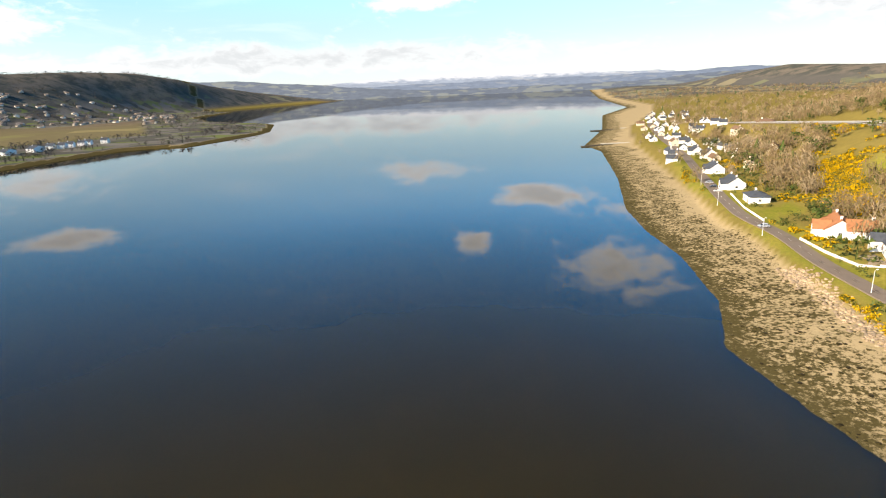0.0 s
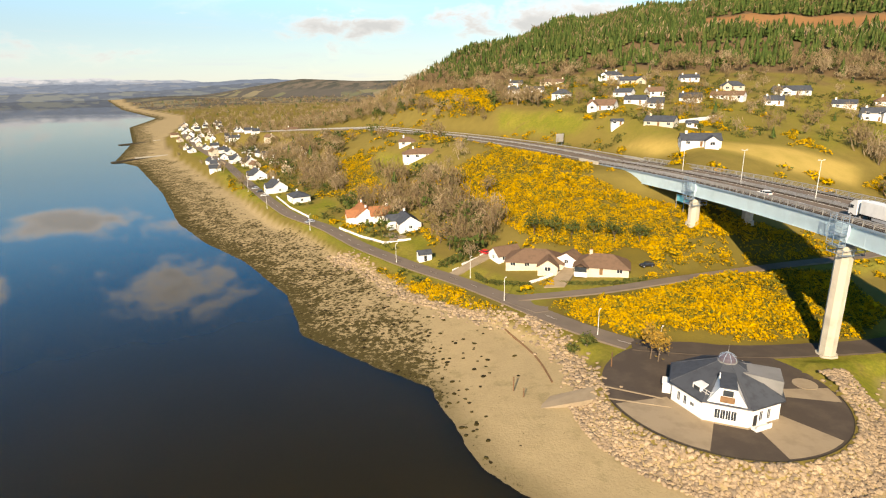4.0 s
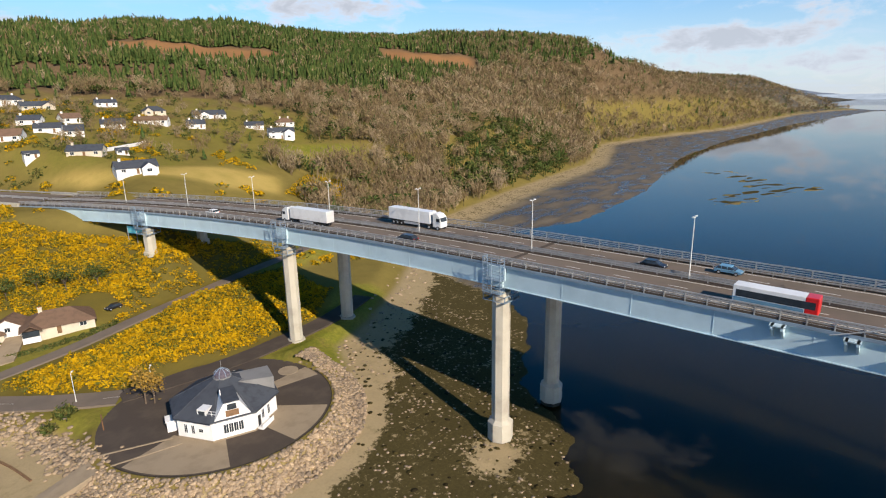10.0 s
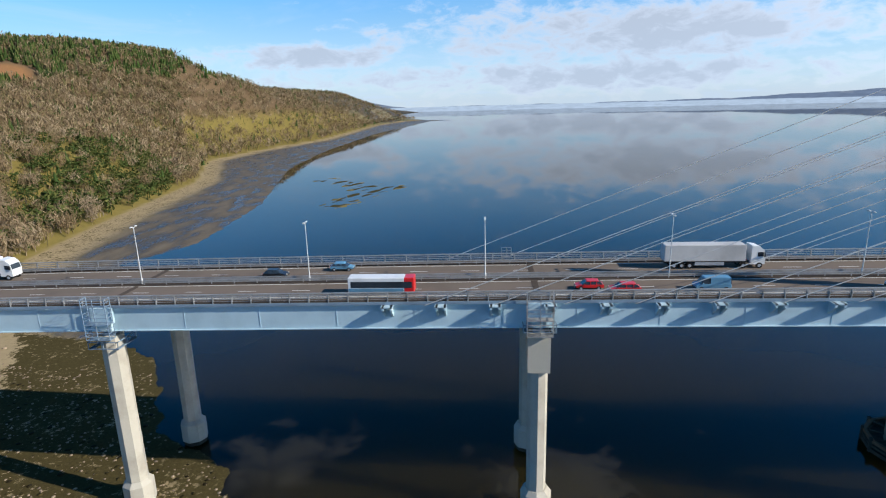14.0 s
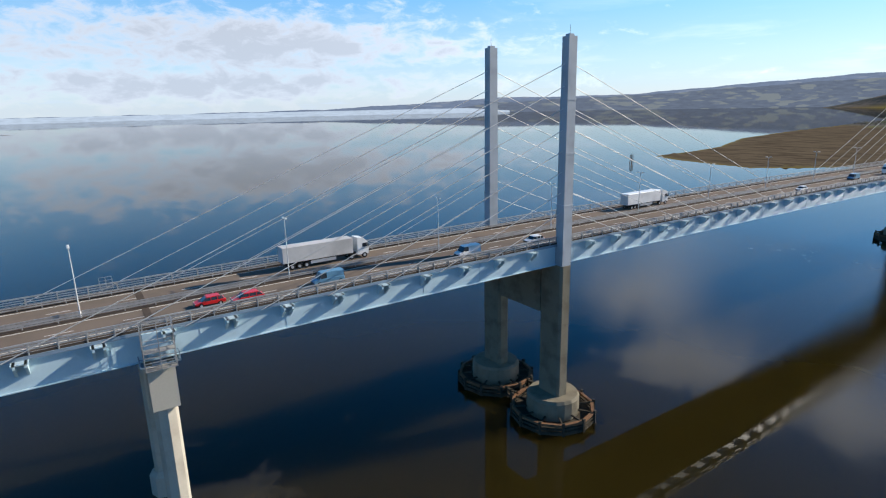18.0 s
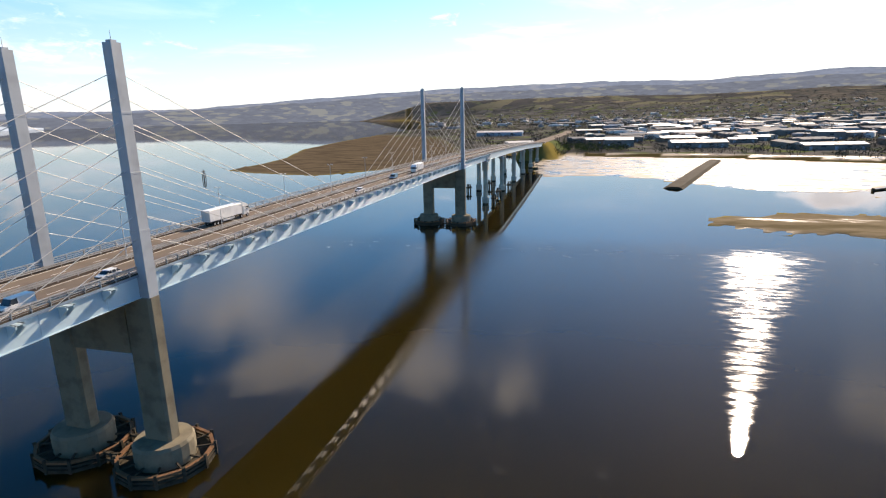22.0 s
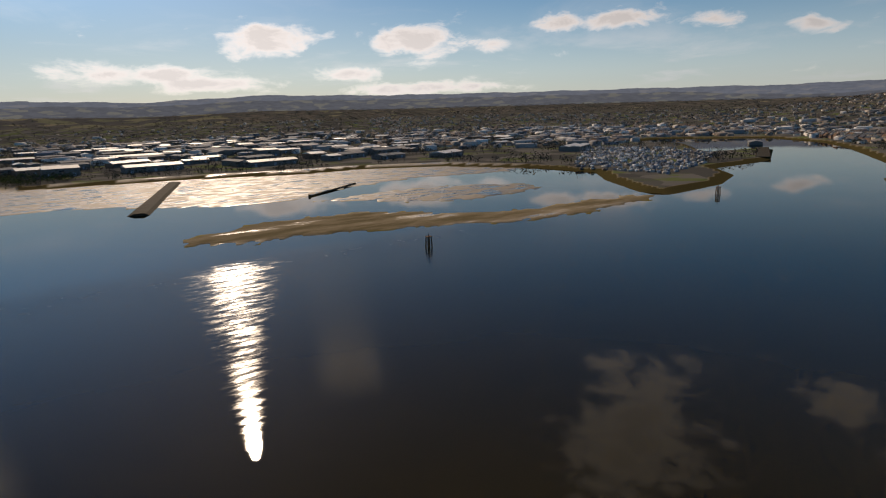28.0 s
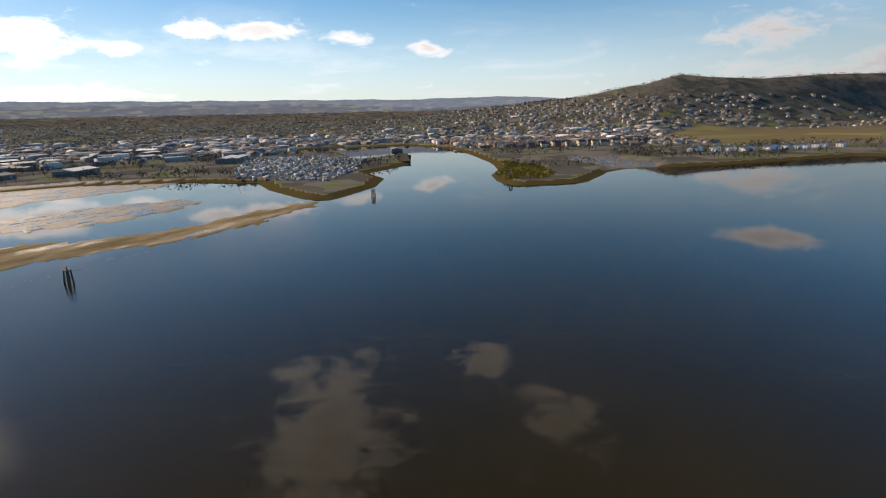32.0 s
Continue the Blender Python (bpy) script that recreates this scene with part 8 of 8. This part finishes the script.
for place in ((-89.5, 273, 40, RED, "red car parked by the bungalow"), (-40.5, 250.5, 100, BLACK, "black car parked by the white bungalow"), (-33.5, 197.5, 15, BLACK, "black car parked behind the visitor building"),
              (-226, 413, 120, SILVER, "silver car parked by the lane"), (-219, 402, 120, BLACK, "dark car parked by the lane"), (-212, 391, 120, WHITE, "white car parked by the lane"),
              (-168, 329, 128, SILVER, "grey car on the shore lane")):
    parked = car(Matrix.Translation((place[0], place[1], height(place[0], place[1]) + (0.42 if to_line(np.array([place[0]]), np.array([place[1]]), LANE)[0][0] < 4 else 0.1))) @ Matrix.Rotation(radians(place[2]), 4, "Z"), place[4], place[3])
    parked["group"] = "parked cars"

# ---- the south shore: works, town and far houses ----
def shed(name, label, x, y, lx, ly, h, yaw, roofing, walls, group="sheds of the industrial estate"):
    z = height(x, y)
    t = thing(name, label, "warehouse", Matrix.Translation((x, y, z)) @ Matrix.Rotation(radians(yaw), 4, "Z"), group)
    part("wall", boxes((-lx / 2, lx / 2, -ly / 2, ly / 2, -1.5, h)), walls, t)
    bm = bmesh.new()
    n = max(1, round(ly / 22))
    for i in range(n):
        y0, y1 = -ly / 2 + ly * i / n, -ly / 2 + ly * (i + 1) / n
        loft(bm, [[(u, y0 - 0.2, h), (u, y1 + 0.2, h), (u, (y0 + y1) / 2, h + (y1 - y0) * 0.11)] for u in (-lx / 2 - 0.4, lx / 2 + 0.4)])
    bmesh.ops.recalc_face_normals(bm, faces=list(bm.faces))
    part("roof", bm, roofing, t)
    k = max(2, int(lx / 14))
    for i in range(k):
        u = -lx / 2 + lx * (i + 0.5) / k
        if i % 2:
            part("window_strip", boxes((u - 3, u + 3, ly / 2 - 0.02, ly / 2 + 0.06, h * 0.55, h * 0.75)), GLASS, t)
        else:
            part("loading_door", boxes((u - 2, u + 2, ly / 2 - 0.02, ly / 2 + 0.08, -0.2, min(h - 1, 4.6))), BLUE_DARK, t)
    return t


STEEL_WALL = worn("profiled_steel_wall", (0.19, 0.185, 0.175), (0.13, 0.13, 0.125), 4, 0.7, grain=0.8, vary=0.7)
BRICK_WALL = worn("brown_brick_wall", (0.26, 0.17, 0.12), (0.18, 0.12, 0.09), 3, 0.9, grain=0.4, vary=0.5)


def build_estate():
    rng = random.Random(21)
    words = {0: "pale-roofed steel warehouse on the industrial estate", 1: "grey-roofed steel warehouse on the industrial estate"}
    for x, y, lx, ly, h, yaw in ((-222, -852, 78, 30, 8, 6), (-120, -1000, 60, 34, 9, 10), (-150, -1120, 70, 36, 8, 8), (-378, -795, 80, 26, 7, 10), (-480, -800, 26, 24, 8, 14),
                                 (-560, -752, 55, 26, 6, 18), (-440, -1240, 70, 30, 8, 10), (-450, -1035, 42, 26, 13, 8), (-110, -880, 44, 30, 11, 4), (-250, -1230, 90, 40, 8, 6), (-330, -1010, 50, 24, 7, 12),
                                 (-640, -700, 60, 30, 7, 24), (-860, -620, 90, 36, 8, 30)):
        pale = rng.random() < 0.6
        shed("warehouse", words[0 if pale else 1], x, y, lx, ly, h, yaw, PALE_ROOF if pale else GREY_ROOF, STEEL_WALL)
    shed("stadium_stand", "long low stadium stand with a white roof beyond the bridge", 152, -1290, 108, 30, 9, 0, PALE_ROOF, BLUE_DARK, "stadium")
    taken = [(-222, -852), (-120, -1000), (-150, -1120), (-378, -795), (-440, -1240), (-250, -1230)]
    n = 0
    while n < 125:
        x, y = rng.uniform(-1150, 60), rng.uniform(-2350, -800)
        if within(np.array([x]), np.array([y]), S_HIGH)[0] < 40 or any(math.hypot(x - a, (y - b) * 0.8) < 48 for a, b in taken) or abs(x) < 30:
            continue
        if within(np.array([x]), np.array([y]), YARD)[0] > -20:
            continue
        taken.append((x, y))
        pale = rng.random() < 0.4
        shed("warehouse", words[0 if pale else 1], x, y, rng.uniform(28, 70), rng.uniform(18, 40), rng.uniform(5, 9), rng.choice((8, 12, 98, 20)), PALE_ROOF if pale else GREY_ROOF, rng.choice((STEEL_WALL, STEEL_WALL, BRICK_WALL)))
        n += 1
    return taken


def build_town(taken):
    """Small houses past counting: walls in one mesh, roofs in another."""
    wall = (np.array([(-.5, -.5, -.3), (.5, -.5, -.3), (.5, .5, -.3), (-.5, .5, -.3), (-.5, -.5, .55), (.5, -.5, .55), (.5, .5, .55), (-.5, .5, .55), (-.5, 0, .97), (.5, 0, .97)]),
            np.array([(0, 1, 5, 4), (2, 3, 7, 6), (1, 2, 6, 5), (3, 0, 4, 7), (4, 8, 8, 7), (5, 6, 9, 9)])[:4])
    gables = (wall[0], np.array([(4, 7, 8), (6, 5, 9)]))
    roof = (np.array([(-.54, -.58, .5), (.54, -.58, .5), (.54, 0, 1.02), (-.54, 0, 1.02), (.54, .58, .5), (-.54, .58, .5)]), np.array([(0, 1, 2, 3), (3, 2, 4, 5)]))
    rng = np.random.default_rng(31)
    xs, ys = [], []
    for b0, b1, r0, r1, n in ((-152, -96, 1250, 3600, 2600), (-104, -84, 1450, 2450, 900), (-112, -86, 1150, 1700, 500), (-86, -72, 1700, 2600, 200), (172, 212, 2300, 3700, 420), (150, 175, 2600, 4200, 110), (-101, -93, 1140, 1300, 90)):
        r, b = rng.uniform(r0, r1, n), np.radians(rng.uniform(b0, b1, n))
        xs.append(-90 + r * np.sin(b)), ys.append(80 + r * np.cos(b))
    x, y = np.concatenate(xs), np.concatenate(ys)
    z = relief(x, y)
    ok = (within(x, y, S_HIGH) > 25) & (z < 118) & (waves(x, y, 380, 8) + 0.5 * waves(x, y, 120, 3) > -0.42)
    for ring in MOORS + [YARD]:
        ok &= within(x, y, ring) < -10
    for a, b in taken:
        ok &= np.hypot(x - a, y - b) > 42
    x, y, z = x[ok], y[ok], z[ok]
    size, wide = rng.uniform(5.5, 8.5, len(x)), rng.uniform(8, 15, len(x))
    for name, label, shape, mat in (("town_house_walls", "rendered and stone houses of the town across the water", wall, TOWN_WALL), ("town_gables", "gable ends of the town's houses", gables, TOWN_WALL),
                                    ("town_roofs", "slate and tile roofs of the town's houses", roof, TOWN_ROOF)):
        scatter(name, label, "houses", [shape], x, y, z, size, wide, mat, np.random.default_rng(5))


TOWN_WALL = varied("town_render", [(0.52, 0.48, 0.41), (0.26, 0.21, 0.17), (0.38, 0.33, 0.27), (0.66, 0.63, 0.57)], 0.9, 2.0, 0.02)
TOWN_ROOF = varied("town_slates", [(0.11, 0.10, 0.10), (0.20, 0.14, 0.10), (0.15, 0.14, 0.13), (0.25, 0.22, 0.19)], 0.8, 2.0, 0.02)
BLOCK_WALL = varied("town_block_faces", [(0.62, 0.60, 0.56), (0.20, 0.19, 0.18), (0.36, 0.34, 0.31), (0.74, 0.73, 0.70), (0.28, 0.21, 0.16), (0.14, 0.17, 0.20)], 0.6, 3.0, 0.01)


def build_blocks(taken):
    """Larger flat-roofed stores, schools and offices past counting, set among the houses."""
    rng = np.random.default_rng(61)
    v = np.array([(-.5, -.28, -.3), (.5, -.28, -.3), (.5, .28, -.3), (-.5, .28, -.3), (-.5, -.28, 1), (.5, -.28, 1), (.5, .28, 1), (-.5, .28, 1),
                  (-.5, 0, 1.25), (.5, 0, 1.25)])
    f = np.array([(0, 1, 5, 4), (1, 2, 6, 5), (2, 3, 7, 6), (3, 0, 4, 7), (4, 5, 9, 8), (8, 9, 6, 7)])
    xs, ys = [], []
    for b0, b1, r0, r1, n in ((180, 232, 1150, 2700, 420), (226, 262, 1250, 2500, 220), (262, 275, 1350, 1900, 60), (155, 185, 1900, 3600, 60)):
        r, b = r0 + (r1 - r0) * rng.random(n), np.radians(rng.uniform(b0, b1, n))
        xs.append(-90 + r * np.sin(b)), ys.append(80 + r * np.cos(b))
    x, y = np.concatenate(xs), np.concatenate(ys)
    z = relief(x, y)
    ok = (within(x, y, S_HIGH) > 30) & (z < 70) & (within(x, y, MARSH) < -20)
    for ring in MOORS + [YARD]:
        ok &= within(x, y, ring) < -15
    for a, b in taken:
        ok &= np.hypot(x - a, y - b) > 40
    x, y, z = x[ok], y[ok], z[ok]
    scatter("town_blocks", "pale and grey stores and offices scattered through the town", "buildings", [(v, f)], x, y, z, rng.uniform(4, 9, len(x)), rng.uniform(16, 52, len(x)), BLOCK_WALL, np.random.default_rng(6))


def build_tenements():
    """Grey and cream waterside terraces behind the low point."""
    rng = random.Random(71)
    row = [Vector((-1405, -465)), Vector((-1330, -398)), Vector((-1250, -318)), Vector((-1180, -248)), Vector((-1160, -190)), Vector((-1195, -125)), Vector((-1230, -60)), Vector((-1262, 20))]
    for a, b in zip(row, row[1:]):
        k = max(2, int((b - a).length / 19))
        along = math.degrees(math.atan2(b.y - a.y, b.x - a.x))
        for i in range(2 * k):
            q = a.lerp(b, (i % k + 0.5 + rng.uniform(-0.15, 0.15)) / k) + Vector((-34, 14)) * (i // k)
            if within(np.array([q.x]), np.array([q.y]), S_HIGH)[0] < 10:
                continue
            pale = rng.random() < 0.5
            house("terrace_house", "cream waterside terrace with a slate roof" if pale else "brown stone waterside terrace with a slate roof", q.x, q.y, rng.uniform(11, 16), 9, along + 180 + rng.uniform(-6, 6),
                  CREAM if pale else BRICK_WALL, SLATE if rng.random() < 0.7 else TILE, rng.uniform(5.5, 8.5), 3.2, chimney=1, storeys=2, group="terraces by the river mouth", detail=1)


YARD_PAINT = varied("yard_goods", [(0.66, 0.66, 0.64), (0.26, 0.27, 0.28), (0.10, 0.14, 0.20), (0.50, 0.48, 0.42), (0.16, 0.11, 0.08), (0.08, 0.08, 0.08)], 0.45, 1.0, 0.01)


def build_yard():
    rng = np.random.default_rng(41)
    v = np.array([(-.5, -.22, 0), (.5, -.22, 0), (.5, .22, 0), (-.5, .22, 0), (-.5, -.22, 1), (.42, -.2, 1), (.42, .2, 1), (-.5, .22, 1)])
    f = np.array([(4, 5, 6, 7), (0, 1, 5, 4), (1, 2, 6, 5), (2, 3, 7, 6), (3, 0, 4, 7)])
    x, y = spread(YARD, 8.5, rng)
    ok = waves(x, y, 60, 2) > -0.35
    x, y = x[ok], y[ok]
    s = rng.uniform(1.1, 2.6, len(x))
    scatter("yard_goods", "rows of boats, vans and containers stored on the point", "stored goods", [(v, f)], x, y, relief(x, y), s, rng.uniform(3.5, 7.5, len(x)), YARD_PAINT, rng)
    pole = (np.array([(-.5, 0, 0), (.5, 0, 0), (.35, 0, 1), (-.35, 0, 1), (0, -.5, 0), (0, .5, 0), (0, .35, 1), (0, -.35, 1)]), np.array([(0, 1, 2, 3), (4, 5, 6, 7)]))
    m = rng.random(len(x)) < 0.35
    scatter("boat_masts", "pale masts of the boats laid up on the point", "masts", [pole], x[m], y[m], relief(x[m], y[m]) + 1, rng.uniform(7, 11, m.sum()), np.full(m.sum(), 0.3), PALE_ROOF, rng)
    # quay at the river mouth
    m = Matrix.Translation((-1035, -385, 0)) @ Matrix.Rotation(math.atan2(95, 190), 4, "Z")
    q = thing("quay", "dark piled quay at the river mouth", "quay", m)
    part("deck", boxes((0, 205, -9, 9, 2.6, 3.6)), DARK_STONE, q)
    for u in range(4, 205, 9):
        for w in (-8.5, 8.5):
            bm = bmesh.new()
            tube(bm, (u, w, -2), (u, w, 4.2), 0.45, None, 6)
            part("quay_pile", bm, TIMBER, q)
    shed("fish_shed", "low grey quay shed at the river mouth", -1180, -470, 60, 22, 7, 30, GREY_ROOF, STEEL_WALL, "quay sheds")


def build_works():
    # groyne
    a, b = Vector((-143, -405, 0)), Vector((-214, -655, 0))
    m = Matrix.Translation(a) @ Matrix.Rotation(math.atan2(b.y - a.y, b.x - a.x), 4, "Z")
    length = (b - a).length
    g = thing("groyne", "dark rubble groyne crossing the mud flats", "groyne", m)
    bm = bmesh.new()
    rng = random.Random(2)
    secs = []
    for i in range(40):
        u = length * i / 39
        e = 4.5 if i else 3.0
        secs.append([(u, -9 - rng.random(), -1.0), (u, 9 + rng.random(), -1.0), (u, e + rng.random(), 1.6 + 0.5 * rng.random()), (u, -e - rng.random(), 1.6 + 0.5 * rng.random())])
    loft(bm, secs)
    bmesh.ops.recalc_face_normals(bm, faces=list(bm.faces))
    part("mound", bm, DARK_STONE, g)
    # outfall pipe
    a, b = Vector((-281, -408, 0.5)), Vector((-356, -468, 1.1))
    p = thing("outfall_pipe", "long dark outfall pipe on low trestles over the flats", "pipe")
    bm = bmesh.new()
    tube(bm, a, b, 0.75, None, 10)
    part("pipe", bm, DARK_STONE, p)
    for i in range(7):
        c = a.lerp(b, i / 6)
        part("trestle", boxes((c.x - 1.2, c.x + 1.2, c.y - 0.4, c.y + 0.4, -1.5, c.z - 0.3)), TIMBER, p)
    bm = bmesh.new()
    tube(bm, a + Vector((0, 0, -2)), a + Vector((0, 0, 1.6)), 1.2, 1.1, 10)
    part("outfall_head", bm, DARK_STONE, p)
    # beacons
    for x, y, tall in ((-247, -165, 7.0), (-519, -164, 7.5), (323, -441, 11.0), (-592, -62, 3.0)):
        t = thing("channel_beacon", "dark timber channel beacon standing in the water", "beacon", Matrix.Translation((x, y, 0)), "channel beacons")
        for u, w in ((-1, -1), (1, -1), (1, 1), (-1, 1)):
            bm = bmesh.new()
            tube(bm, (u * 1.3, w * 1.3, -2), (u * 0.9, w * 0.9, tall * 0.75), 0.42, 0.34, 6)
            part("beacon_leg", bm, TIMBER, t)
        part("platform", boxes((-1.4, 1.4, -1.4, 1.4, tall * 0.75, tall * 0.75 + 0.3)), TIMBER, t)
        bm = bmesh.new()
        tube(bm, (0, 0, tall * 0.75), (0, 0, tall), 0.3, 0.2, 8)
        part("light_post", bm, BLACK, t)
        part("brace", boxes((-1.15, 1.15, -1.12, -0.98, tall * 0.35, tall * 0.35 + 0.25), (-1.15, 1.15, 0.98, 1.12, tall * 0.35, tall * 0.35 + 0.25)), TIMBER, t)
    # dark timber dolphins by the first southern piers
    for x, y in ((-15, -318), (-12, -352), (14, -330), (16, -372), (-14, -392), (4, -400)):
        t = thing("timber_dolphin", "dark timber dolphin guarding a bridge pier", "dolphin", Matrix.Translation((x, y, 0)), "timber dolphins")
        for k in range(5):
            bm = bmesh.new()
            c, s = math.cos(k * 1.256), math.sin(k * 1.256)
            tube(bm, (2.0 * c, 2.0 * s, -2), (1.2 * c, 1.2 * s, 6.5), 0.35, 0.3, 6)
            part("timber_leg", bm, TIDE, t)
        part("waling", boxes((-2.1, 2.1, -2.1, 2.1, 3.2, 4.2)), TIDE, t)


POINT_SCRUB = varied("olive_scrub", [(0.24, 0.185, 0.03), (0.15, 0.13, 0.03), (0.32, 0.22, 0.025), (0.10, 0.10, 0.03)], 0.9, 0.3, 0.02)


def plant_point():
    rng = np.random.default_rng(51)
    ring = [(-700, -108), (-640, -78), (-640, -45), (-690, -40), (-780, -75), (-850, -140)]
    x, y = spread(ring, 5.5, rng)
    s = rng.uniform(1.5, 3.5, len(x))
    scatter("point_scrub", "olive and yellow scrub on the low point", "scrub", [gorse_shape(rng, 30) for _ in range(3)], x, y, relief(x, y) - 0.2, s, s * 1.3, POINT_SCRUB, rng)
    ring = [(-20, -735), (-110, -745), (-120, -830), (-60, -900), (-18, -900)]
    x, y = spread(ring, 9, rng)
    s = rng.uniform(6, 9, len(x))
    scatter("embankment_trees", "dark trees beside the road embankment", "trees", [leafy_shape(rng, 30) for _ in range(3)], x, y, relief(x, y) - 0.2, s, s * 1.2, LEAVES, rng)


SHEDS = build_estate()
build_town(SHEDS)
build_blocks(SHEDS)
build_tenements()
build_yard()
build_works()
plant_point()
